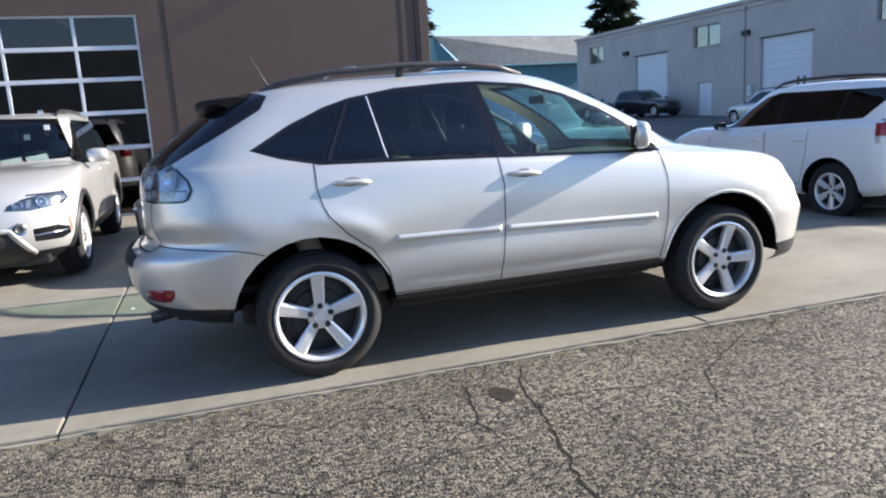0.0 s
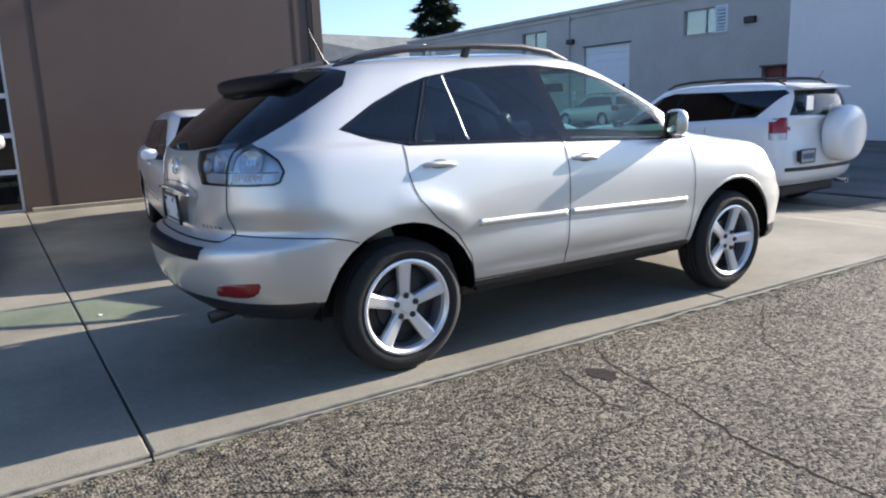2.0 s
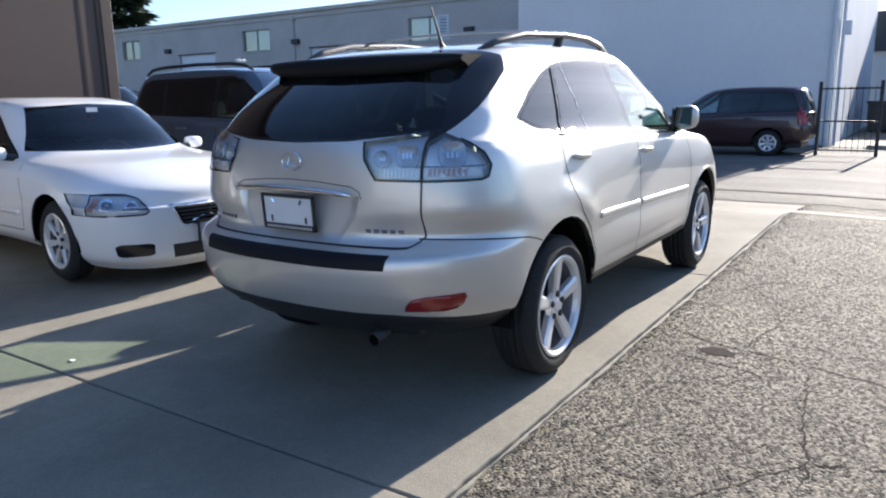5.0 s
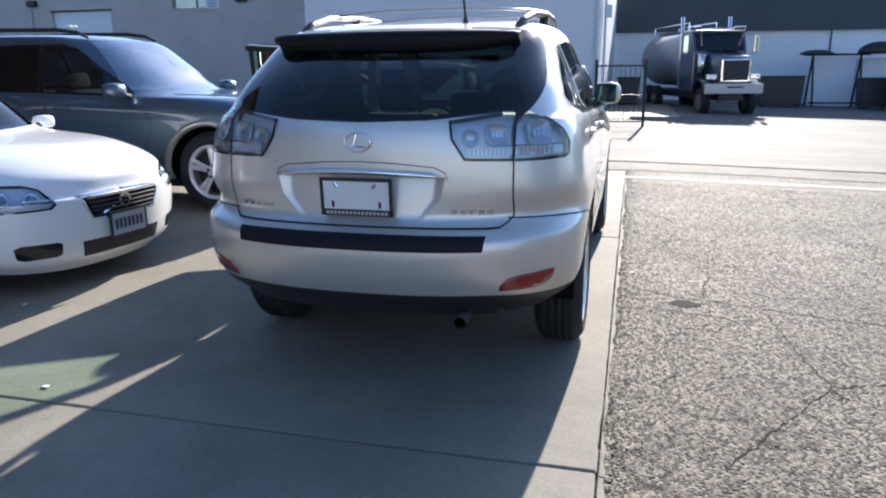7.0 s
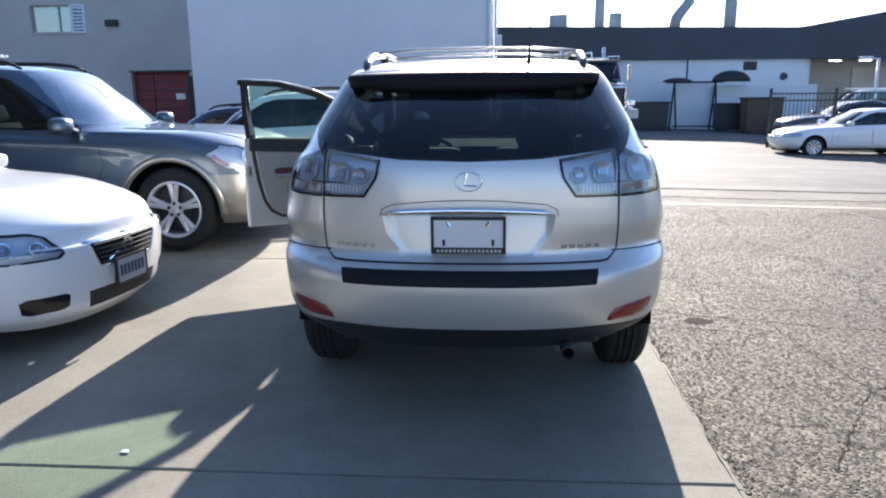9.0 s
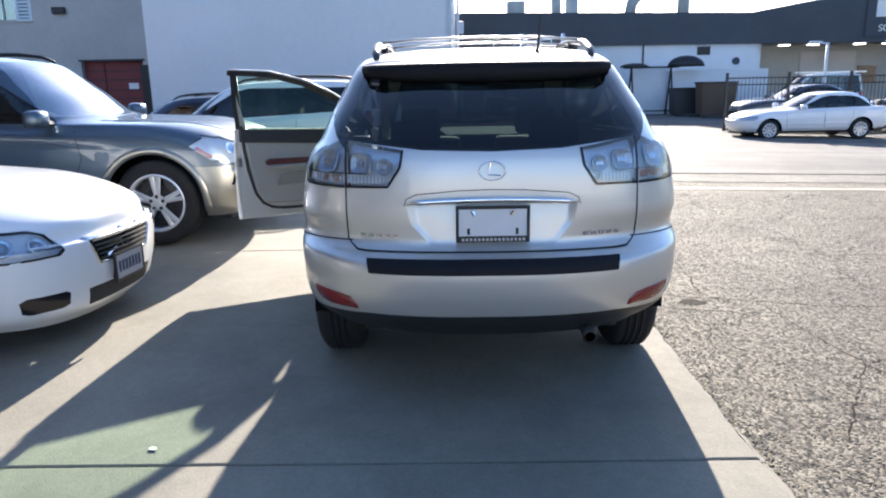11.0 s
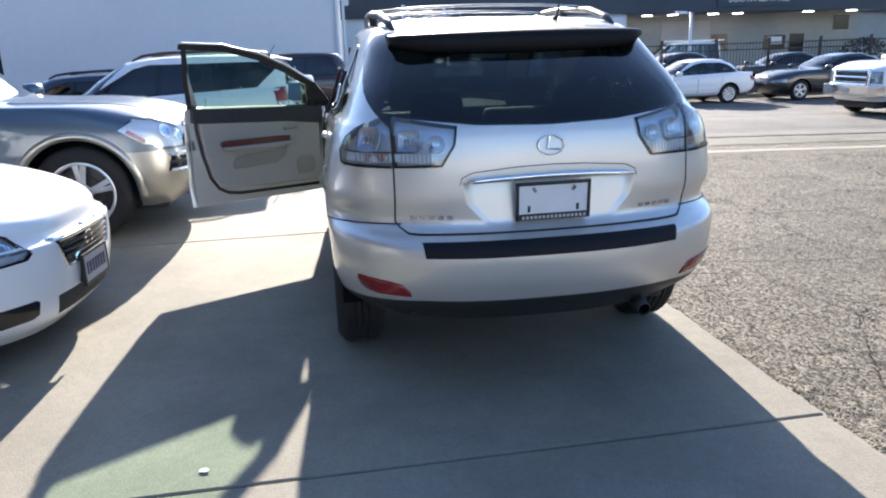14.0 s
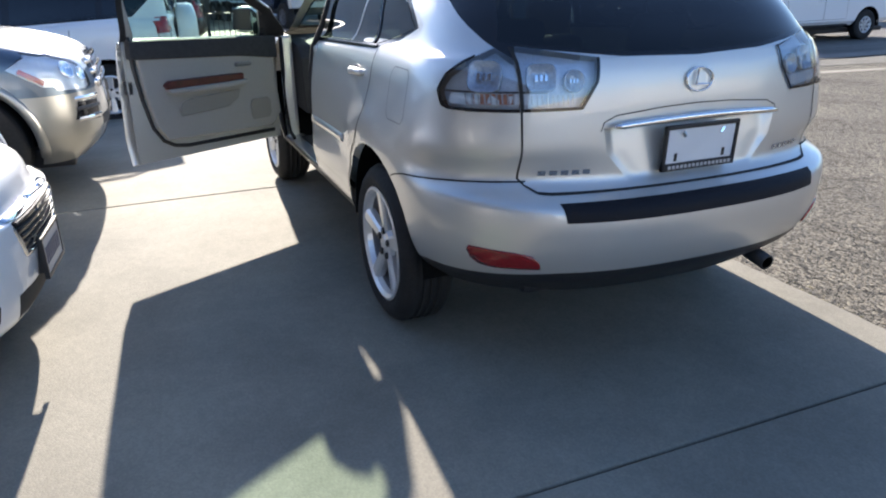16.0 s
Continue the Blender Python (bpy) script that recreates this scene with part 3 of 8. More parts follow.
def wheel(parent, m, R, rim_r, width, spokes=5, style="star", detail=True, rim_mat=None):
    """A wheel at m whose outer face looks along -y."""
    w = new("wheel")
    w.parent = parent
    w.matrix_basis = m
    h = width / 2
    tread = []
    for k in range(4):
        y = h - 0.05 - (2 * h - 0.10) * (k + 0.5) / 4
        tread += [(R, y + 0.018), (R - 0.007, y + 0.005), (R - 0.007, y - 0.005), (R, y - 0.018)]
    prof = [(rim_r - 0.012, h - 0.02), (rim_r + 0.01, h - 0.012), (rim_r + (R - rim_r) * 0.45, h + 0.004), (R - 0.035, h - 0.008), (R - 0.010, h - 0.03),
            *(tread if detail else [(R, 0.0)]),
            (R - 0.010, -h + 0.03), (R - 0.035, -h + 0.008), (rim_r + (R - rim_r) * 0.45, -h - 0.004), (rim_r + 0.01, -h + 0.012), (rim_r - 0.012, -h + 0.02)]
    bm = bmesh.new()
    add_ring(bm, prof, 56 if detail else 32)
    bmesh.ops.recalc_face_normals(bm, faces=bm.faces)
    part("tyre", bm, M_RUBBER, w, smooth=True)
    bm = bmesh.new()
    f = -h + 0.02
    add_ring(bm, [(rim_r - 0.002, f - 0.006), (rim_r + 0.006, f - 0.012), (rim_r - 0.006, f - 0.016), (rim_r - 0.02, f - 0.004), (rim_r - 0.026, f + 0.022)], 48)
    step = 2 * math.pi / spokes
    for k in range(spokes):
        a = math.pi / 2 + k * step
        if style == "star":
            spoke(bm, a, 0.035, rim_r - 0.012, 0.054, 0.078, f + 0.012, f - 0.008, 0.04)
        elif style == "pair":
            for d in (-0.13, 0.13):
                spoke(bm, a + d, 0.05, rim_r - 0.012, 0.036, 0.046, f + 0.008, f - 0.004, 0.03)
        else:
            spoke(bm, a, 0.045, rim_r - 0.012, 0.045, 0.05, f + 0.008, f - 0.004, 0.03)
    add_ring(bm, [(0.0, f + 0.004), (0.028, f + 0.004), (0.034, f + 0.010), (0.070, f + 0.012), (0.078, f + 0.035)], 24)
    bmesh.ops.recalc_face_normals(bm, faces=bm.faces)
    part("rim", bm, rim_mat or M_ALLOY, w, "dull steel rim" if rim_mat else "bright alloy rim")
    part("rim_barrel", ring([(rim_r - 0.026, f + 0.022), (rim_r - 0.030, f + 0.05), (rim_r - 0.036, h - 0.02)], 40), M_BARREL, w, "dull inner rim barrel", smooth=True)
    bm = bmesh.new()
    add_ring(bm, [(0.0, f + 0.06), (0.15, f + 0.06), (0.155, f + 0.075), (rim_r - 0.04, f + 0.085), (rim_r - 0.04, f + 0.09)], 32)
    bmesh.ops.recalc_face_normals(bm, faces=bm.faces)
    part("brake_disc", bm, M_BLACK, w)
    if detail:
        for k in range(5):
            a = math.pi / 2 + k * 2 * math.pi / 5
            part("lug_nut", moved(ring([(0.0, f - 0.001), (0.013, f - 0.001), (0.017, f + 0.003), (0.017, f + 0.02)], 8), Matrix.Translation((0.060 * math.cos(a), 0, 0.060 * math.sin(a)))), M_BLACK, w)
    return w


def seat(parent, x, y, material, width=0.5, tall=0.62, lean=18, rest=True, base=0.55):
    """A car seat whose back leans to the rear."""
    s = new("seat")
    s.parent = parent
    part("cushion", box(x - 0.25, x + 0.27, y - width / 2, y + width / 2, base - 0.16, base, 0.05), material, s, smooth=True)
    m = Matrix.Translation((x - 0.22, y, base)) @ Matrix.Rotation(radians(-lean), 4, "Y")
    part("seat_back", moved(box(-0.06, 0.07, -width / 2, width / 2, -0.08, tall, 0.05), m), material, s, smooth=True)
    if rest:
        part("headrest", moved(box(-0.05, 0.05, -0.13, 0.13, tall + 0.03, tall + 0.21, 0.045), m), material, s, smooth=True)
    return s


# ---- ground, pavement, road ----
EDGE_Y, EDGE_X, WALL_Y = 3.76, 8.5, 13.2


def lie(x, y):
    """Height of the ground: level under the cars, falling to the street, rising gently to the garage."""
    z = -0.07 * min(max(x - 6.4, 0.0), 2.0) - 0.002 * min(max(x - 8.4, 0.0), 23.6) - 0.025 * min(max(EDGE_Y - y, 0.0), 12.0)
    return z + 0.010 * min(max(y - 8.0, 0.0), 6.0) + 0.022 * min(max(y - 15.0, 0.0), 45.0)


def dip(x):
    """By how much the slabs sink to meet the street's gutter."""
    return 0.03 * min(max(x - 6.4, 0.0), 1.0)


def ground():
    xs = sorted({*np.linspace(-400, -20, 12), *np.linspace(-20, 60, 81), *np.linspace(60, 600, 14), EDGE_X, EDGE_X + 0.02, 6.4, 8.4})
    ys = sorted({*np.linspace(-400, -40, 10), *np.linspace(-40, 100, 141), *np.linspace(100, 600, 10), EDGE_Y - 0.005, EDGE_Y + 0.005})
    bm = bmesh.new()
    g = {}
    for i, x in enumerate(xs):
        for j, y in enumerate(ys):
            z = lie(x, y) - 0.03 - (0.10 if y > EDGE_Y and x < EDGE_X + 0.01 and y < WALL_Y + 1 else 0.0)
            if y <= EDGE_Y and x < EDGE_X:
                z += 0.010 * noise.noise((x * 0.7, y * 0.7, 3.0))
            g[i, j] = bm.verts.new((x, y, z))
    for i in range(len(xs) - 1):
        for j in range(len(ys) - 1):
            f = bm.faces.new((g[i, j], g[i + 1, j], g[i + 1, j + 1], g[i, j + 1]))
            f.material_index = 1 if xs[i] >= 8.99 or xs[i] >= EDGE_X - 0.001 and ys[j] >= EDGE_Y else 0
    ob = thing("ground", bm, M_ASPHALT, "worn asphalt ground running on into a paler road", "ground", kind="structure")
    ob.data.materials.append(M_ROAD)


ground()


def slabs():
    top = holder("pavement", pose(0, 0, 0), "pale concrete forecourt of large slabs with dark joints", "pavement", kind="structure")
    xs = [-19.84, -16.03, -12.22, -8.41, -4.60, -0.79, 3.02, 6.83, EDGE_X]
    for a, b in zip(xs, xs[1:]):
        bm = bmesh.new()
        ys = [EDGE_Y, 5.0, 6.5, 8.0, 9.5, 11.0, WALL_Y]
        n = 60
        rows = []
        for y in ys:
            rows.append([bm.verts.new((a + 0.0055 + (b - a - 0.011) * k / n, y + (0.007 * noise.noise((a + k * 0.13, 0.3, 1.0)) + 0.005 * noise.noise((a + k * 0.71, 4.3, 1.0)) if y == EDGE_Y else 0), lie(a + (b - a) * k / n, y) - dip(a + (b - a) * k / n))) for k in range(n + 1)])
        for r0, r1 in zip(rows, rows[1:]):
            for k in range(n):
                bm.faces.new((r0[k], r0[k + 1], r1[k + 1], r1[k]))
        edge = [e for e in bm.edges if len(e.link_faces) == 1]
        r = bmesh.ops.extrude_edge_only(bm, edges=edge)
        for v in r["geom"]:
            if isinstance(v, bmesh.types.BMVert):
                v.co.z -= 0.16
        bmesh.ops.recalc_face_normals(bm, faces=bm.faces)
        top_edges = [e for e in edge if e.is_valid]
        bmesh.ops.bevel(bm, geom=top_edges, offset=0.009, segments=2, profile=0.5, affect="EDGES")
        part("slab", bm, M_CONCRETE, top)
    for a, b in zip(xs, xs[1:]):
        bm = bmesh.new()
        n = 110
        rows = []
        for k in range(n + 1):
            x = a + 0.004 + (b - a - 0.008) * k / n
            out = max(0.011, 0.024 + 0.022 * noise.noise((x * 1.9, 1.7, 4.0)) + 0.014 * noise.noise((x * 11.0, 0.2, 1.0)))
            low = lie(x, EDGE_Y) - dip(x)
            zt = low - 0.016 + 0.007 * noise.noise((x * 4.0, 5.0, 2.0))
            rows.append([bm.verts.new(p) for p in ((x, EDGE_Y - 0.009, low - 0.06), (x, EDGE_Y - 0.009, zt), (x, EDGE_Y - out, zt - 0.003), (x, EDGE_Y - out - 0.006, low - 0.08))])
        for r0, r1 in zip(rows, rows[1:]):
            for j in range(3):
                bm.faces.new((r0[j], r0[j + 1], r1[j + 1], r1[j]))
        bmesh.ops.recalc_face_normals(bm, faces=bm.faces)
        part("edge_lip", bm, M_CONCRETE, top)
    part("joint_fill", box(-19.8, 6.4, EDGE_Y + 0.05, WALL_Y, -0.10, -0.02), M_GAP, top)
    part("joint_fill", prism([(6.4, -0.10), (6.4, -0.02), (EDGE_X - 0.02, lie(EDGE_X, 5) - 0.055), (EDGE_X - 0.02, lie(EDGE_X, 5) - 0.14)], "y", EDGE_Y + 0.05, 8.0), M_GAP, top)


slabs()


def gutter():
    """The concrete strip between the yard and the street, with a tarred joint on the street's side."""
    g = holder("gutter", pose(0, 0, 0), "worn pale concrete gutter strip along the street", "gutter", kind="structure")
    rnd = random.Random(5)
    ys = sorted({*np.linspace(-60, 50, 441), EDGE_Y})
    for name, x0, x1, lift, material, rough in (("strip", 8.62, 9.66, 0.006, M_GUTTER, 0.09), ("joint", 9.66, 9.78, 0.011, M_CRACK, 0.05)):
        bm = bmesh.new()
        rows = []
        for y in ys:
            a = x0 + rough * noise.noise((y * 1.1, x0, 0.0)) + 0.6 * rough * rnd.uniform(-1, 1)
            b = x1 + rough * noise.noise((y * 0.8, x1, 5.0)) + 0.4 * rough * rnd.uniform(-1, 1)
            rows.append([bm.verts.new((x, y, lie(x, y) - 0.03 + h)) for x, h in ((a, -0.02), (a + 0.01, lift), (b - 0.01, lift), (b, -0.02))])
        for p, q in zip(rows, rows[1:]):
            for j in range(3):
                bm.faces.new((p[j], p[j + 1], q[j + 1], q[j]))
        bmesh.ops.recalc_face_normals(bm, faces=bm.faces)
        part(name, bm, material, g)


gutter()


# ---- buildings ----
def wall_with_holes(x0, x1, z0, z1, holes, y0, y1):
    """A wall in the x-z plane between y0 and y1, with real rectangular openings."""
    xs = sorted({x0, x1, *[h[0] for h in holes], *[h[1] for h in holes]})
    zs = sorted({z0, z1, *[h[2] for h in holes], *[h[3] for h in holes]})
    bm = bmesh.new()
    for a, b in zip(xs, xs[1:]):
        for c, d in zip(zs, zs[1:]):
            mx, mz = (a + b) / 2, (c + d) / 2
            if any(h[0] < mx < h[1] and h[2] < mz < h[3] for h in holes):
                continue
            add_box(bm, a, b, y0, y1, c, d)
    bmesh.ops.remove_doubles(bm, verts=bm.verts, dist=1e-4)
    dup = {}
    for f in bm.faces:
        dup.setdefault(tuple(round(k, 3) for k in f.calc_center_median()), []).append(f)
    bmesh.ops.delete(bm, geom=[f for fs in dup.values() if len(fs) > 1 for f in fs], context="FACES")
    return bm


def turn_yx(bm, x, flip=1):
    """Takes a wall built along x into one that runs along y at x."""
    return moved(bm, Matrix(((0, 1, 0, x), (1, 0, 0, 0), (0, 0, 1, 0), (0, 0, 0, 1))))


def brown_building():
    b = holder("garage_building", pose(0, 0, 0), "dark brown clad garage building with a glazed sectional door", "building", kind="structure")
    zb = lie(0, WALL_Y)
    door = (-4.95, -0.78, zb, 3.34)
    part("wall", wall_with_holes(-24, 4.16, zb - 0.2, 7.6, [door], WALL_Y, WALL_Y + 0.3), M_BROWN, b)
    part("wall", box(3.86, 4.16, WALL_Y + 0.3, WALL_Y + 18, zb - 0.2, 7.6), M_BROWN, b)
    part("roof", box(-24, 4.3, WALL_Y - 0.1, WALL_Y + 18, 7.6, 7.8), M_BROWN, b)
    for x in (-8.9, -7.4, -5.5, -0.34, 3.72, 3.98):
        part("cladding_seam", box(x - 0.018, x + 0.018, WALL_Y - 0.005, WALL_Y, zb + 0.02, 7.6), M_SEAM, b)
    part("corner_post", box(4.06, 4.24, WALL_Y - 0.02, WALL_Y + 0.12, zb, 7.6, 0.01), M_BROWN, b)
    part("base_kerb", box(-0.7, 4.2, WALL_Y - 0.16, WALL_Y - 0.04, zb - 0.05, zb + 0.06, 0.01), M_CONCRETE, b)
    part("inner_floor", box(-24, 3.8, WALL_Y + 0.3, WALL_Y + 17, zb - 0.2, zb), M_CONCRETE, b)
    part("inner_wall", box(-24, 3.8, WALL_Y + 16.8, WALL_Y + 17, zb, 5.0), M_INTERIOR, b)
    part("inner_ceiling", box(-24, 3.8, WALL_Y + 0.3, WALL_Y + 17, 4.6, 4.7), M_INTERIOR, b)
    for x, y in ((-4.2, 17.0), (-2.4, 17.6), (-0.6, 18.4), (-3.1, 21)):
        part("strip_light", box(x - 0.05, x + 0.05, y, y + 1.2, 4.35, 4.42), M_FLUO, b)
    d = new("garage_door")
    d.parent = b
    xs = [door[0], -3.86, -2.81, -1.75, door[1]]
    zs = [zb, 0.66, 1.20, 1.78, 2.32, 2.82, door[3]]
    y = WALL_Y + 0.06
    for i, x in enumerate(xs):
        w = 0.075 if i in (0, len(xs) - 1) else 0.05
        part("stile", box(x - w / 2, x + w / 2, y, y + 0.05, zb + 0.02, door[3], 0.006), M_WHITEFRAME, d)
    for j, z in enumerate(zs):
        part("rail", box(xs[0], xs[-1], y - 0.003, y + 0.053, z - 0.035 + (0.04 if j == 0 else 0), z + 0.035, 0.006), M_WHITEFRAME, d)
    for x0, x1 in zip(xs, xs[1:]):
        for z0, z1 in zip(zs, zs[1:]):
            part("pane", box(x0 + 0.02, x1 - 0.02, y + 0.02, y + 0.028, z0 + 0.02, z1 - 0.02), M_DOORGLASS, d)


M_DOORGLASS = glass("door_glass", (0.06, 0.066, 0.075))
brown_building()


def grey_building():
    b = holder("grey_warehouse", pose(0, 0, 0), "long grey rendered warehouse with white roller doors", "building", kind="structure")
    X, Z0, TOP = 29.94, -0.7, 6.55
    y0, y1 = 15.0, 54.3
    holes = [(42.1, 45.8, Z0, 4.6), (29.9, 33.5, Z0, 4.48), (36.9, 39.36, 4.53, 5.82), (23.65, 26.25, 4.42, 5.66), (50.2, 52.3, 4.55, 5.88), (37.6, 38.9, Z0, 2.42), (18.9, 21.7, Z0, 2.6)]
    part("wall", turn_yx(wall_with_holes(y0, y1, Z0, TOP, holes, 0.0, 0.35), X), M_GREYWALL, b)
    part("wall", box(X + 0.35, X + 30, y1 - 0.35, y1, Z0, TOP), M_GREYWALL, b)
    part("roof", box(X + 0.35, X + 30, y0, y1 - 0.35, TOP - 0.3, TOP - 0.1), M_METALROOF, b)
    part("coping", box(X - 0.14, X + 0.45, y0, y1 + 0.14, TOP, TOP + 0.22, 0.03), M_GREYWALL, b)
    part("cornice", box(X - 0.07, X, y0, y1 + 0.07, TOP - 0.28, TOP - 0.16, 0.02), M_GREYWALL, b)
    for a, c, zt in ((42.1, 45.8, 4.6), (29.9, 33.5, 4.48)):
        d = new("roller_door")
        d.parent = b
        n = 12
        for k in range(n):
            za, zc = Z0 + (zt - Z0) * k / n, Z0 + (zt - Z0) * (k + 1) / n
            part("slat", box(X + 0.14, X + 0.18, a, c, za + 0.003, zc - 0.003, 0.003), M_WHITEDOOR, d)
        part("lintel", box(X - 0.03, X + 0.05, a - 0.12, c + 0.12, zt, zt + 0.07, 0.01), M_DARKMETAL, d)
        for yy in (a - 0.5, c + 0.45):
            part("bollard", tube([(X - 0.5, yy, Z0), (X - 0.5, yy, 1.3)], 0.08, 10), M_OLDWHITE, d)
    for a, c, za, zc in ((36.9, 39.36, 4.53, 5.82), (23.65, 26.25, 4.42, 5.66), (50.2, 52.3, 4.55, 5.88)):
        w = new("window")
        w.parent = b
        part("pane", box(X + 0.16, X + 0.17, a, c, za, zc), M_WINGLASS, w)
        bm = box(X + 0.11, X + 0.2, a, c, za, za + 0.06)
        add_box(bm, X + 0.11, X + 0.2, a, c, zc - 0.06, zc)
        for yy in (a + 0.03, (a + c) / 2, c - 0.03):
            add_box(bm, X + 0.112, X + 0.198, yy - 0.03, yy + 0.03, za + 0.06, zc - 0.06)
        part("window_frame", bm, M_BEIGEWALL, w)
        part("blind", box(X + 0.24, X + 0.25, a, a + (c - a) * 0.62, za, zc), M_WHITEWALL, w)
        part("sill", box(X - 0.05, X + 0.1, a - 0.06, c + 0.06, za - 0.08, za, 0.01), M_GREYWALL, w)
    v = new("louvre_vent")
    v.parent = b
    bm = box(X - 0.03, X + 0.05, 23.62, 23.74, 4.40, 5.68)
    add_box(bm, X - 0.03, X + 0.05, 24.22, 24.34, 4.40, 5.68)
    add_box(bm, X - 0.03, X + 0.05, 23.74, 24.22, 4.40, 4.50)
    add_box(bm, X - 0.03, X + 0.05, 23.74, 24.22, 5.58, 5.68)
    part("vent_frame", bm, M_WHITEFRAME, v)
    for k in range(7):
        part("slat", moved(box(-0.02, 0.02, 23.74, 24.22, -0.05, 0.05), Matrix.Translation((X, 0, 4.58 + k * 0.155)) @ Matrix.Rotation(radians(35), 4, "Y")), M_WHITEFRAME, v)
    part("side_door", box(X + 0.12, X + 0.18, 37.6, 38.9, Z0, 2.40), M_WHITEDOOR, b)
    for yy, zz in ((34.6, 4.9), (46.9, 4.93), (22.35, 4.8)):
        part("wall_light", box(X - 0.22, X, yy - 0.28, yy + 0.28, zz - 0.13, zz + 0.16, 0.04), M_IRON, b, "black wall-mounted lamp")
    part("conduit", tube([(X - 0.06, 34.75, Z0), (X - 0.06, 34.75, 6.35)], 0.05, 8), M_GREYWALL, b)
    for za, zc in ((1.42, 1.66), (1.72, 1.98)):
        part("meter_box", box(X - 0.22, X, 33.98, 34.30, za, zc, 0.02), M_WHITEFRAME, b, "white meter box")
    for yy in (29.88, 30.30):
        part("pipe_post", tube([(X - 0.45, yy, Z0), (X - 0.45, yy, 2.24)], 0.06, 8), M_DARKMETAL, b, "dark steel pipe post")
    part("conduit_head", box(X - 0.2, X, 34.6, 34.9, 6.15, 6.4, 0.04), M_GREYWALL, b)
    d = new("loading_entry")
    d.parent = b
    part("door_leaf", box(X + 0.28, X + 0.34, 18.95, 20.75, Z0, 2.58), M_REDDOOR, d, "dark red door")
    for zz in (0.5, 0.9, 1.3, 1.75, 2.15):
        part("door_rail", box(X + 0.25, X + 0.28, 19.0, 21.65, zz, zz + 0.04), M_DARKMETAL, d)
    part("door_panel", box(X + 0.28, X + 0.34, 20.8, 21.7, Z0, 2.58), M_REDDOOR, d, "dark red door")
    part("notice", box(X + 0.262, X + 0.279, 19.3, 19.75, 1.35, 1.62), M_PAPER, d, "white paper notice")
    part("lintel", box(X - 0.04, X + 0.05, 18.8, 21.8, 2.6, 2.68), M_DARKMETAL, d)
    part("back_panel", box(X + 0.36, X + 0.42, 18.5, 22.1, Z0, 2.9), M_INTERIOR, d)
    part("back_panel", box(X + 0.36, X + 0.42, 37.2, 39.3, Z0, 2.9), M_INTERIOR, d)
    part("dark_locker", box(X - 0.45, X, 18.35, 18.85, Z0, 2.4, 0.02), M_IRON, b)


M_WINGLASS = glass("window_glass", (0.62, 0.70, 0.70), base=0.16)
grey_building()


def white_building():
    b = holder("white_warehouse", pose(0, 0, 0), "tall plain white painted warehouse wall", "building", kind="structure")
    part("wall", box(22.0, 22.35, 4.8, 15.4, -0.8, 6.7), M_WHITEWALL, b)
    part("wall", box(22.35, 37, 4.8, 5.1, -0.8, 6.7), M_WHITEWALL, b)
    part("wall", box(22.35, 29.9, 15.1, 15.4, -0.8, 6.7), M_WHITEWALL, b)
    part("roof", box(21.95, 37, 4.75, 15.45, 6.7, 6.9), M_WHITEWALL, b)
    part("downpipe", tube([(21.9, 4.95, -0.5), (21.9, 4.95, 6.6)], 0.07, 10), M_WHITEFRAME, b)
    part("service_pole", tube([(21.85, 4.72, -0.5), (21.85, 4.72, 6.9)], 0.05, 10), M_WHITEFRAME, b)
    part("meter_box", box(21.8, 22.0, 4.52, 4.75, 3.0, 3.4, 0.02), M_WHITEFRAME, b)


white_building()


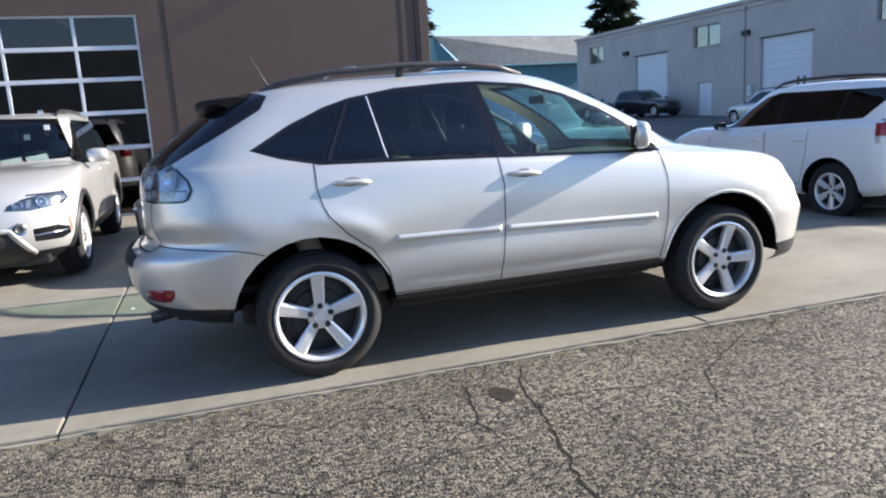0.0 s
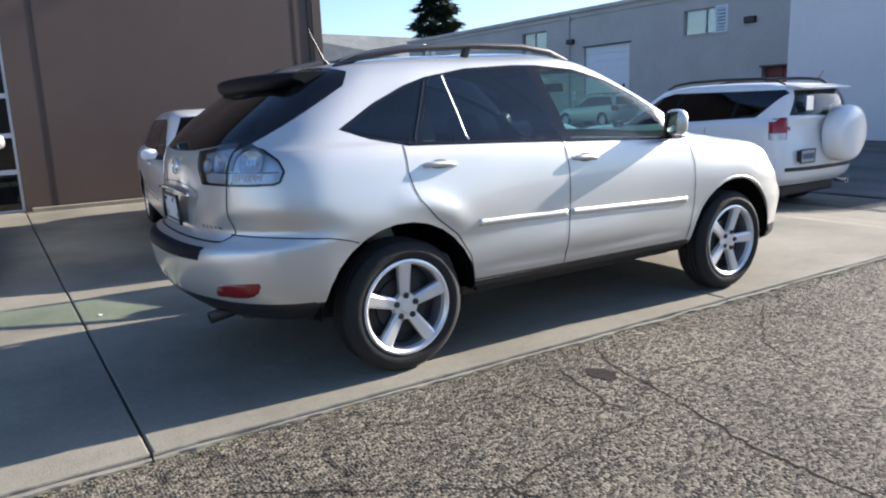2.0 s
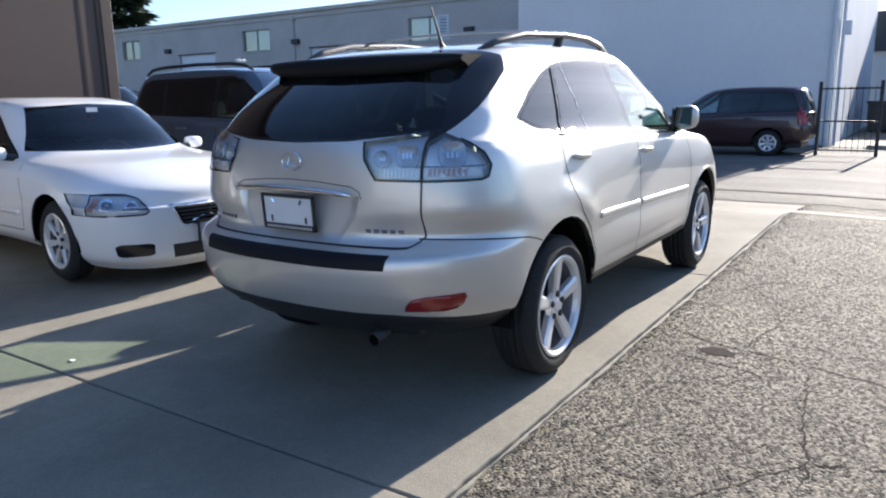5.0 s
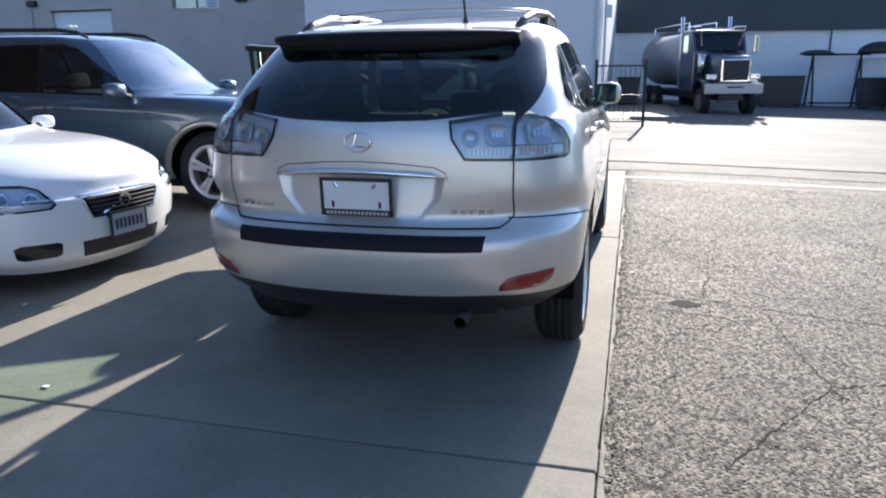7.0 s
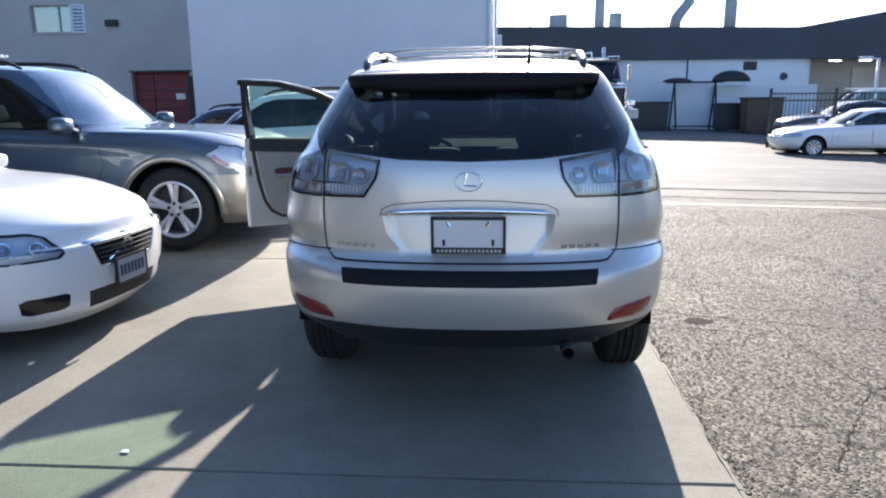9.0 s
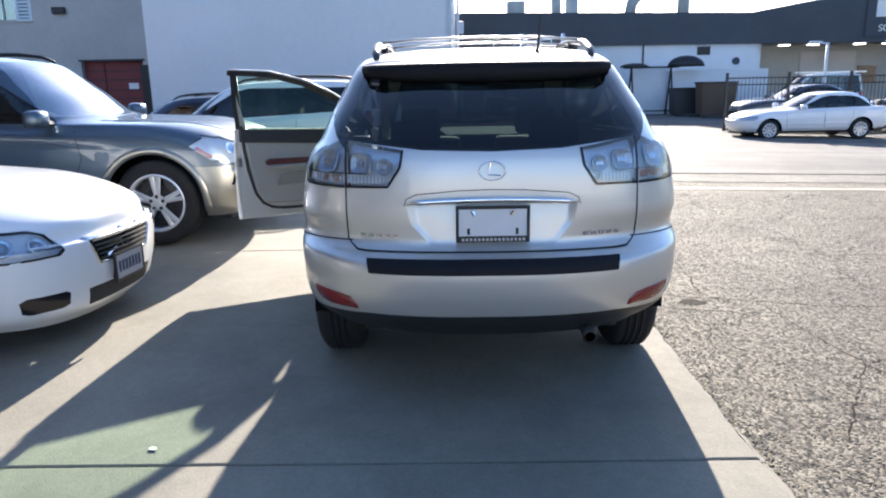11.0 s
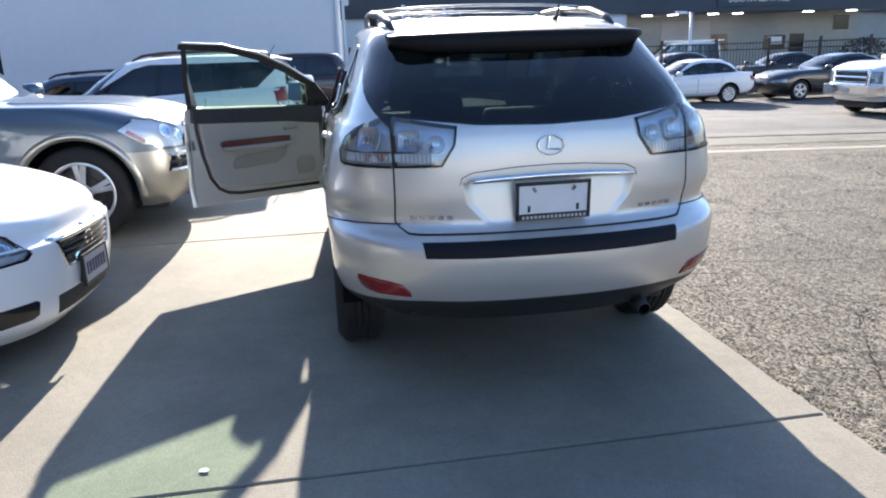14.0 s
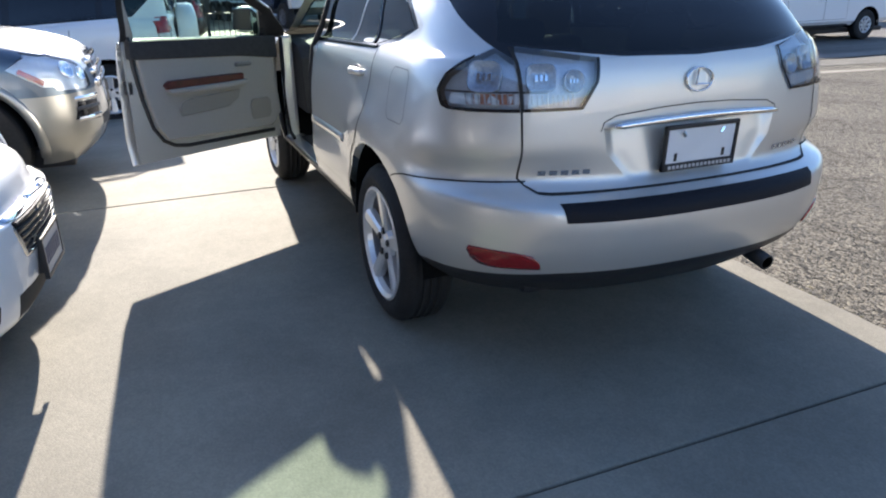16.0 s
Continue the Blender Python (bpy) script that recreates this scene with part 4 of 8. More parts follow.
def far_building():
    b = holder("service_building", pose(0, 0, 0), "low white commercial building under a dark slate fascia", "building", kind="structure")
    X, Z0 = 37.5, -1.0
    part("wall", box(X, X + 0.4, -11.85, 4.9, Z0, 3.25), M_WHITEWALL, b)
    part("fascia", prism([(4.9, 3.2), (4.9, 5.0), (-11.3, 4.72), (-16.5, 5.6), (-29.0, 5.6), (-29.0, 3.05), (-11.8, 3.1)], "x", X - 0.25, X + 0.5), M_BAND, b, "dark slate fascia band")
    part("roof", box(X + 0.5, X + 25, -29, 4.9, 4.4, 4.6), M_BAND, b)
    part("recess_wall", box(X + 2.6, X + 2.9, -29.0, -11.85, Z0, 3.6), M_BEIGEWALL, b)
    part("return_wall", box(X + 0.4, X + 2.6, -12.2, -11.85, Z0, 3.25), M_WHITEWALL, b)
    part("soffit", box(X + 0.5, X + 2.6, -29.0, -11.85, 3.05, 3.15), M_BEIGEWALL, b)
    part("roller_door", box(X + 2.5, X + 2.6, -18.6, -15.4, Z0, 2.7), M_GREYWALL, b, "grey roller door")
    for y0, y1, z0, z1 in ((-19.9, -18.8, 0.9, 1.85), (-23.9, -22.4, 0.8, 1.7), (-25.2, -24.2, -0.3, 1.75), (-28.3, -27.2, 1.9, 2.8)):
        w = new("window")
        w.parent = b
        part("pane", box(X + 2.56, X + 2.6, y0, y1, z0, z1), M_GLOSSBLACK, w)
        part("sill", box(X + 2.48, X + 2.6, y0 - 0.05, y1 + 0.05, z0 - 0.06, z0), M_GREYWALL, w)
    part("notice_board", box(X + 2.5, X + 2.6, -23.6, -22.7, 1.15, 1.6), M_PAPER, b)
    for y in (-13.8, -15.4, -18.0, -19.6, -24.3, -27.3):
        part("soffit_light", box(X + 1.0, X + 1.3, y - 0.27, y + 0.27, 2.99, 3.05), M_FLUO, b, "lit soffit light")
    s = new("fascia_sign")
    s.parent = b
    part("sign_board", box(X - 0.34, X - 0.25, -22.6, -17.4, 3.35, 5.3, 0.02), M_BAND, s)
    cu = bpy.data.curves.new("sign_text", "FONT")
    cu.body, cu.size, cu.extrude, cu.align_x = "SOUTH SEATTLE", 0.52, 0.02, "CENTER"
    to = new("sign_text_source", cu)
    dg = bpy.context.evaluated_depsgraph_get()
    me = bpy.data.meshes.new_from_object(to.evaluated_get(dg))
    bpy.data.objects.remove(to)
    me.materials.clear()
    me.materials.append(M_PAPER)
    me.transform(Matrix.Translation((X - 0.37, -20.0, 3.6)) @ Matrix(((0, 0, -1, 0), (-1, 0, 0, 0), (0, 1, 0, 0), (0, 0, 0, 1))))
    t = new("sign_text", me)
    t.parent = s
    part("logo_shape", box(X - 0.36, X - 0.34, -19.3, -17.9, 4.35, 5.2, 0.01), M_PAPER, s)
    part("logo_shape", prism([(-19.9, 4.2), (-21.2, 4.2), (-20.9, 4.6), (-21.2, 5.2), (-20.2, 5.2)], "x", X - 0.36, X - 0.34), M_YELLOW, s)
    part("square_vent", box(X - 0.06, X, -9.25, -8.55, 2.55, 3.0, 0.01), M_IRON, b)
    part("round_vent", moved(ring([(0.0, -0.06), (0.2, -0.06), (0.2, 0.0)], 20, "x"), Matrix.Translation((X, -10.7, 2.2))), M_BAND, b)
    part("wall_conduit", tube([(X - 0.05, -5.6, 1.9), (X - 0.05, -5.6, 3.2)], 0.04, 6), M_IRON, b)
    for x, y, h, r in ((X + 5, -1.5, 7.4, 0.3), (X + 4, -8.9, 7.8, 0.35), (X + 6, -2.6, 6.2, 0.4)):
        part("roof_stack", tube([(x, y, 4.4), (x, y, h)], r, 14), M_METALROOF, b, smooth=True)
    part("roof_duct", tube([(X + 3, -5.4, 4.5), (X + 3, -5.6, 5.6), (X + 3.4, -6.4, 6.6)], 0.32, 12), M_METALROOF, b, smooth=True)
    part("roof_unit", box(X + 3, X + 4.2, 0.6, 1.6, 4.4, 5.9, 0.04), M_METALROOF, b)


far_building()


def blue_building():
    b = holder("teal_shed", pose(0, 0, 0), "teal sided shed with a weathered metal roof", "building", kind="structure")
    part("wall", box(19.0, 42.0, 70.0, 70.4, -1, 5.9), M_BLUEWALL, b)
    part("gable", prism([(18.5, 5.9), (22.6, 9.0), (25.6, 5.9)], "y", 69.9, 70.4), M_BLUEWALL, b)
    bm = bmesh.new()
    p = [(22.6, 69.9, 9.05), (25.8, 69.7, 5.95), (43.0, 69.7, 5.95), (43.0, 78, 9.05), (22.6, 78, 9.05)]
    bm.faces.new([bm.verts.new(q) for q in (p[0], p[1], p[2], (43.0, 73.5, 9.05))])
    r = bmesh.ops.solidify(bm, geom=bm.faces[:], thickness=0.12)
    part("roof", bm, M_METALROOF, b, "weathered pale metal roof")
    for k in range(14):
        x = 26.5 + k * 1.2
        part("roof_seam", tube([(x, 69.75, 6.1), (x - 0.2, 73.4, 9.12)], 0.05, 5), M_METALROOF, b)
    part("eave_gutter", tube([(25.8, 69.6, 5.9), (43, 69.6, 5.9)], 0.12, 8), M_BLUEWALL, b)


blue_building()


# ---- the silver crossover ----
def arches(skin, wb, R, sides=("y+", "y-"), dz=0.0, front_r=None):
    for v in sides:
        skin.cut("arch", disc(0, R + dz, (front_r or R + 0.10)), v, keep=lambda c: c.z < 1.05)
        skin.cut("arch", disc(wb, R + dz, (front_r or R + 0.10)), v, keep=lambda c: c.z < 1.05)


def liner(parent, x, side, R, w, depth=0.34, arch=0.10, dz=0.0, lo=-6):
    """The dark wheel housing and the rolled lip of the arch."""
    bm = bmesh.new()
    y = side * w
    cols = []
    for k in range(25):
        a = radians(lo + (180 - 2 * lo) * k / 24)
        r = R + arch + 0.012
        cols.append([bm.verts.new((x + r * math.cos(a), y - side * d, max(0.16, R + dz + r * math.sin(a)))) for d in (-0.0, depth)])
    for a, b in zip(cols, cols[1:]):
        bm.faces.new((a[0], b[0], b[1], a[1]))
    bm.faces.new([c[1] for c in cols])
    bmesh.ops.recalc_face_normals(bm, faces=bm.faces)
    return part("wheel_housing", bm, M_LINER, parent, smooth=False)


def crossover():
    car = holder("crossover_car", pose(0.551, 4.81, 0, 0, 0, 0), "silver five-door crossover car with its driver's door open, parked on concrete", "car")
    WB, R = 2.715, 0.357
    # from the sill up over the waist to the roof: ends, half width, corner depths and roundness, then heights along the side
    lines = []
    rib = lines.append
    rib((-0.84, 3.60, 0.81, 0.66, 2.5, 0.75, 2.8, [(-0.9, 0.365), (-0.5, 0.36), (0.3, 0.34), (2.4, 0.34), (3.2, 0.28), (3.6, 0.26)]))
    rib((-0.97, 3.66, 0.895, 0.66, 2.5, 0.80, 2.8, [(-0.97, 0.475), (-0.4, 0.46), (0.3, 0.41), (2.4, 0.41), (3.2, 0.34), (3.66, 0.32)]))
    rib((-1.02, 3.71, 0.918, 0.66, 2.5, 0.85, 2.7, [(-1.0, 0.60), (0.3, 0.54), (2.4, 0.54), (3.7, 0.50)]))
    rib((-1.03, 3.73, 0.922, 0.66, 2.5, 0.85, 2.7, [(-1.0, 0.685), (-0.75, 0.695), (0.3, 0.68), (2.4, 0.66), (3.7, 0.62)]))
    rib((-1.02, 3.71, 0.922, 0.66, 2.5, 0.85, 2.6, [(-1.0, 0.733), (-0.75, 0.752), (0.3, 0.76), (2.4, 0.72), (3.7, 0.70)]))
    rib((-0.94, 3.69, 0.921, 0.66, 2.55, 0.85, 2.6, [(-1.0, 0.766), (-0.75, 0.787), (0.3, 0.80), (2.4, 0.76), (3.7, 0.74)]))
    rib((-0.905, 3.68, 0.920, 0.66, 2.55, 0.85, 2.6, [(-1.0, 0.800), (-0.75, 0.822), (0.3, 0.83), (2.4, 0.80), (3.7, 0.77)]))
    rib((-0.90, 3.64, 0.914, 0.58, 2.9, 0.90, 2.5, [(-1.0, 0.93), (0.3, 0.94), (2.4, 0.90), (3.2, 0.88), (3.7, 0.85)]))
    rib((-0.895, 3.60, 0.900, 0.58, 2.9, 0.92, 2.5, [(-1.0, 1.05), (0.3, 1.06), (2.2, 1.01), (3.1, 0.968), (3.6, 0.925)]))
    rib((-0.885, 3.48, 0.880, 0.58, 2.9, 1.00, 2.5, [(-1.0, 1.14), (0.3, 1.15), (2.1, 1.09), (3.0, 1.045), (3.5, 0.995)]))
    rib((-0.865, 3.00, 0.852, 0.60, 3.0, 0.95, 2.4, [(-1.0, 1.205), (0.1, 1.205), (1.2, 1.165), (2.1, 1.125), (2.6, 1.115), (3.05, 1.083)]))
    rib((-0.845, 2.74, 0.826, 0.60, 3.0, 0.72, 2.4, [(-1.0, 1.235), (0.1, 1.235), (1.2, 1.195), (2.0, 1.150), (2.75, 1.138)]))
    rib((-0.73, 2.44, 0.775, 0.55, 3.2, 0.62, 2.5, [(-0.8, 1.34), (0.3, 1.36), (1.5, 1.34), (2.45, 1.29)]))
    rib((-0.58, 2.13, 0.718, 0.50, 3.2, 0.58, 2.5, [(-0.65, 1.45), (0.3, 1.49), (1.5, 1.48), (2.15, 1.45)]))
    rib((-0.42, 1.87, 0.672, 0.45, 3.2, 0.55, 2.5, [(-0.5, 1.55), (0.3, 1.59), (1.2, 1.595), (1.9, 1.565)]))
    rib((-0.33, 1.73, 0.630, 0.42, 3.0, 0.52, 2.5, [(-0.4, 1.595), (0.3, 1.635), (1.2, 1.645), (1.75, 1.61)]))
    rib((-0.20, 1.55, 0.540, 0.40, 2.8, 0.55, 2.4, [(-0.3, 1.622), (0.4, 1.668), (1.1, 1.682), (1.6, 1.645)]))
    rib((-0.02, 1.32, 0.340, 0.40, 2.5, 0.50, 2.3, [(-0.1, 1.645), (0.5, 1.687), (1.0, 1.700), (1.35, 1.680)]))
    rib((0.25, 1.05, 0.0, 0.30, 2.5, 0.30, 2.3, [(0.2, 1.672), (0.6, 1.697), (1.1, 1.705)]))
    shell = loft(lines, (22, 70, 20), 0.03)
    for v in shell.verts:
        if abs(v.co.y) > 0.5:
            swell = 0.020 * math.exp(-(v.co.x / 0.50) ** 2 - ((v.co.z - 0.84) / 0.15) ** 2) + 0.014 * math.exp(-((v.co.x - WB) / 0.48) ** 2 - ((v.co.z - 0.84) / 0.15) ** 2)
            hub_r, hub_a = math.hypot(v.co.x, v.co.z - R), math.degrees(math.atan2(v.co.z - R, v.co.x))
            swell += 0.011 * math.exp(-((hub_r - 0.56) / 0.055) ** 2) * max(0.0, 1 - ((hub_a - 68) / 30) ** 2)
            swell += 0.009 * math.exp(-((v.co.z - 0.475) / 0.032) ** 2 - ((v.co.x - 1.32) / 0.78) ** 6)
            v.co.y += math.copysign(swell - 0.012 * math.exp(-((v.co.x - 1.25) / 0.75) ** 2 - ((v.co.z - 0.58) / 0.10) ** 2), v.co.y)
    sk = Skin(shell)
    arches(sk, WB, R)
    dlo = hull([(-0.275, 1.295), (-0.05, 1.42), (0.15, 1.505), (0.30, 1.55), (0.58, 1.595), (0.92, 1.612), (1.10, 1.612), (1.39, 1.585), (1.66, 1.515), (1.89, 1.415), (2.11, 1.285), (2.26, 1.155), (2.26, 1.118), (1.20, 1.155), (0.09, 1.195), (-0.12, 1.24)])
    panes = {
        "quarter": [(-0.235, 1.292), (-0.02, 1.412), (0.13, 1.478), (0.255, 1.522), (0.105, 1.215), (-0.11, 1.258)],
        "vent": [(0.315, 1.532), (0.395, 1.548), (0.462, 1.205), (0.165, 1.214)],
        "rear_win": [(0.425, 1.555), (0.60, 1.577), (0.92, 1.592), (1.01, 1.592), (1.145, 1.178), (0.487, 1.205)],
        "front_win": [(1.10, 1.590), (1.39, 1.562), (1.66, 1.490), (1.89, 1.388), (2.05, 1.292), (2.09, 1.135), (1.225, 1.172)],
    }
    # door outlines, each of convex pieces
    front_door = [[(1.13, 0.435), (1.13, 0.60), (1.14, 1.2), (1.15, 1.19), (2.235, 1.14), (2.275, 0.95), (2.265, 0.66), (2.225, 0.435)], ]
    front_frame = hull([(1.105, 1.62), (1.15, 1.16), (2.30, 1.115), (2.12, 1.31), (1.89, 1.44), (1.66, 1.54), (1.39, 1.605)])
    rear_door = [[(0.055, 1.205), (1.125, 1.165), (1.125, 0.435), (0.445, 0.435), (0.415, 0.58), (0.33, 0.71), (0.20, 0.81), (0.10, 0.92), (0.055, 1.06)]]
    for v, s in (("y+", "l"), ("y-", "r")):
        for poly in rear_door:
            sk.cut("rear_door_" + s, hull(poly), v, keep=lambda c: c.z < 1.25, only=["body"])
        for poly in front_door:
            sk.cut("front_door_" + s, hull(poly), v, keep=lambda c: c.z < 1.25, only=["body"])
        sk.cut("sill_" + s, [(0.42, 0.2), (2.29, 0.2), (2.29, 0.425), (0.42, 0.425)], v, only=["body"])
        sk.cut("trim_" + s, dlo, v, keep=lambda c: c.z > 1.05)
        if s == "l":
            sk.cut("front_door_l", front_frame, v, only=["body", "trim_l"])
        for n, poly in panes.items():
            sk.cut(n + "_" + s, hull(poly), v, only=["trim_" + s, "front_door_" + s])
    # rear: glass, lamps, tailgate, bumper pad
    sk.cut("backlight_edge", hull([(-0.70, 1.262), (-0.58, 1.245), (-0.3, 1.215), (0, 1.205), (0.3, 1.215), (0.58, 1.245), (0.70, 1.262), (0.565, 1.60), (-0.565, 1.60)]), "x-", only=["body"], keep=lambda c: c.x < 0)
    for v in ("y+", "y-"):
        sk.cut("backlight_edge", hull([(-1.0, 1.09), (-0.66, 1.258), (-0.40, 1.396), (-0.19, 1.510), (-0.14, 1.585), (-0.30, 1.64), (-1.0, 1.64)]), v, only=["body"], keep=lambda c: abs(c.y) > 0.64 or c.z > 1.275)
    sk.cut("backlight", hull([(-0.672, 1.268), (-0.56, 1.255), (-0.3, 1.228), (0, 1.218), (0.3, 1.228), (0.56, 1.255), (0.672, 1.268), (0.545, 1.575), (-0.545, 1.575)]), "x-", only=["backlight_edge"])
    gate = hull([(-0.645, 1.27), (-0.645, 0.812), (-0.60, 0.778), (0.60, 0.778), (0.645, 0.812), (0.645, 1.27)])
    for s, v in ((1, "y+"), (-1, "y-")):
        n = "l" if s == 1 else "r"
        sk.cut("lamp_side_" + n, hull([(-1.0, 1.052), (-1.0, 1.25), (-0.80, 1.268), (-0.72, 1.292), (-0.60, 1.165), (-0.585, 1.115), (-0.615, 1.066), (-0.64, 1.055)]), v, only=["body"], keep=lambda c, s=s: s * c.y > 0.652)
        sk.cut("lamp_side_" + n, hull([(s * 0.652, 1.052), (s * 0.95, 1.052), (s * 0.95, 1.25), (s * 0.70, 1.262), (s * 0.652, 1.262)]), "x-", only=["body"], keep=lambda c, s=s: s * c.y > 0.6 and c.x < -0.72)
        sk.cut("lamp_gate_" + n, hull([(s * 0.640, 1.052), (s * 0.640, 1.255), (s * 0.385, 1.215), (s * 0.40, 1.14), (s * 0.455, 1.056)]), "x-", only=["body"])
    sk.cut("gate", gate, "x-", only=["body"], keep=lambda c: c.z > 0.76)
    sk.cut("backing", hull([(-0.26, 0.785), (0.26, 0.785), (0.36, 0.90), (0.375, 0.985), (-0.375, 0.985), (-0.36, 0.90)]), "x-", only=["gate"])
    sk.cut("step_pad", [(-0.545, 0.694), (0.545, 0.694), (0.555, 0.754), (-0.555, 0.754)], "x-", only=["body"], keep=lambda c: c.z > 0.66)
    for s in (1, -1):
        n = "l" if s == 1 else "r"
        sk.cut("reflector_" + n, hull([(s * 0.604, 0.516), (s * 0.612, 0.540), (s * 0.64, 0.570), (s * 0.69, 0.582), (s * 0.815, 0.594), (s * 0.818, 0.578), (s * 0.805, 0.548), (s * 0.78, 0.526), (s * 0.74, 0.516)]), "x-", only=["body"], keep=lambda c, s=s: s * c.y > 0)
    sk.cut("valance", [(-0.9, 0.2), (0.9, 0.2), (0.9, 0.470), (0.55, 0.495), (-0.55, 0.495), (-0.9, 0.470)], "x-", only=["body"])
    for v in ("y+", "y-"):
        sk.cut("front_lip", [(3.10, 0.2), (3.8, 0.2), (3.8, 0.43), (3.12, 0.36)], v, only=["body"])
    sk.cut("front_lip", [(-0.9, 0.2), (0.9, 0.2), (0.9, 0.42), (-0.9, 0.42)], "x+", only=["body"], keep=lambda c: c.x > 3)
    sk.cut("sail_l", hull([(2.055, 1.294), (2.097, 1.13), (2.31, 1.112), (2.12, 1.312)]), "y+", only=["front_door_l", "body", "trim_l"])
    for v in ("y+", "y-"):
        sk.cut("valance", [(-0.95, 0.2), (-0.2, 0.2), (-0.2, 0.462), (-0.95, 0.470)], v, only=["body"])
    # front: windscreen, lamps, grille
    sk.cut("windscreen_edge", hull([(-0.70, 1.13), (0.70, 1.13), (0.53, 1.60), (-0.53, 1.60), (0, 1.615), (0, 1.10)]), "x+", only=["body"], keep=lambda c: c.x > 1.4)
    sk.cut("windscreen", hull([(-0.68, 1.16), (0.68, 1.16), (0.51, 1.575), (-0.51, 1.575), (0, 1.59), (0, 1.13)]), "x+", only=["windscreen_edge"])
    for s in (1, -1):
        sk.cut("headlamp_" + ("l" if s > 0 else "r"), hull([(s * 0.40, 0.80), (s * 0.42, 0.70), (s * 0.80, 0.73), (s * 0.9, 0.86), (s * 0.80, 0.90), (s * 0.55, 0.87)]), "x+", only=["body"], keep=lambda c: c.x > 3)
    sk.cut("grille", hull([(-0.34, 0.86), (0.34, 0.86), (0.27, 0.62), (-0.27, 0.62)]), "x+", only=["body"], keep=lambda c: c.x > 3)
    tree = sk.tree()
    sk.normals()
    P = sk.part
    body = P(["body"], "body", M_SILVER, car)
    P("step_pad", "step_pad", M_PAD, car, "black ribbed plastic step pad", push=0.002)
    g = P(["gate"], "tailgate", M_SILVER, car)
    part("plate_recess", recess(tree), M_SILVER, g, smooth=True)
    P("backlight", "rear_window", M_REARGLASS, g, "dark privacy glass")
    P("backlight_edge", "window_seal", M_GLOSSBLACK, g)
    P("windscreen", "windscreen", M_GREENGLASS, car)
    P("windscreen_edge", "windscreen_seal", M_GLOSSBLACK, car)
    P("headlamp_l", "headlamp", M_LAMPBACK, car)
    P("headlamp_r", "headlamp", M_LAMPBACK, car)
    P("grille", "grille", M_DARKMETAL, car)
    P("front_lip", "front_lip", M_BLACK, car, "black lower front bumper lip")
    P("valance", "rear_valance", M_BLACK, car, "black plastic lower bumper")
    for s, n in ((1, "l"), (-1, "r")):
        P("reflector_" + n, "reflector", M_RED, car, "red rear reflector", push=0.005, thick=0.01)
        P("sill_" + n, "sill", M_BLACK, car, "dark rocker panel")
        P("trim_" + n, "window_trim", M_GLOSSBLACK, car)
        P("quarter_" + n, "quarter_window", M_DARKGLASS, car, push=0.002)
        rd = P("rear_door_" + n, "rear_door", M_SILVER, car)
        P("vent_" + n, "vent_window", M_DARKGLASS, rd, push=0.002)
        P("rear_win_" + n, "door_window", M_DARKGLASS, rd, push=0.002)
        v = "y+" if s == 1 else "y-"
        part("gap", sk.ribbon(tree, [(0.055, 1.205), (0.055, 1.06), (0.075, 0.98), (0.10, 0.92), (0.20, 0.81), (0.33, 0.71), (0.415, 0.58), (0.445, 0.435), (1.105, 0.430)], v, 0.007), M_GAP, rd)
        part("handle", handle_mesh(tree, 0.25, 1.085, s), M_SILVER, rd, "silver pull handle", smooth=True)
        part("handle_cup", handle_cup(tree, 0.25, 1.085, s), M_CUP, rd)
        part("moulding", sk.ribbon(tree, [(0.47, 0.755), (1.115, 0.742)], v, 0.042, high=0.010), M_SILVER, rd, smooth=True)
        part("window_bar", sk.ribbon(tree, [(0.408, 1.552), (0.474, 1.205)], v, 0.010, high=0.005), M_ALLOY, rd, "bright window divider")
        part("window_bar", sk.ribbon(tree, [(0.285, 1.528), (0.135, 1.215)], v, 0.014, high=0.006), M_GLOSSBLACK, rd)
        part("belt_strip", sk.ribbon(tree, [(0.085, 1.206), (1.145, 1.166)], v, 0.016, high=0.006), M_GLOSSBLACK, rd)
        arc = [(WB + (R + 0.112) * math.cos(radians(t)), R + (R + 0.112) * math.sin(radians(t))) for t in range(12, 176, 6)]
        part("arch_lip", sk.ribbon(tree, arc, v, 0.014, high=0.002), M_SILVER, car, smooth=True)
    # closed door on the right
    rf = P("front_door_r", "front_door", M_SILVER, car)
    P("front_win_r", "door_window", M_GREENGLASS, rf, "pale green door glass")
    part("gap", sk.ribbon(tree, [(1.13, 1.165), (1.15, 1.0), (1.14, 0.75), (1.10, 0.43), (2.215, 0.43), (2.265, 0.66), (2.275, 0.95), (2.23, 1.14)], "y-", 0.007), M_GAP, rf)
    part("handle", handle_mesh(tree, 1.285, 1.05, -1), M_SILVER, rf, "silver pull handle", smooth=True)
    part("handle_cup", handle_cup(tree, 1.285, 1.05, -1), M_CUP, rf)
    part("moulding", sk.ribbon(tree, [(1.155, 0.742), (2.19, 0.712)], "y-", 0.042, high=0.010), M_SILVER, rf, smooth=True)
    part("belt_strip", sk.ribbon(tree, [(1.18, 1.162), (2.20, 1.122)], "y-", 0.016, high=0.006), M_GLOSSBLACK, rf)
    wing_mirror(rf, (2.07, -0.86, 1.165), -1)
    # open door on the left: hinged near its front edge
    hinge = Vector((2.27, 0.90, 0))
    DOOR = 62
    turn = Matrix.Translation(hinge) @ Matrix.Rotation(radians(-DOOR), 4, "Z") @ Matrix.Translation(-hinge)
    ld = P("front_door_l", "front_door", M_SILVER, car, "opened front door, grey trim inside", m=turn, thick=0.012)
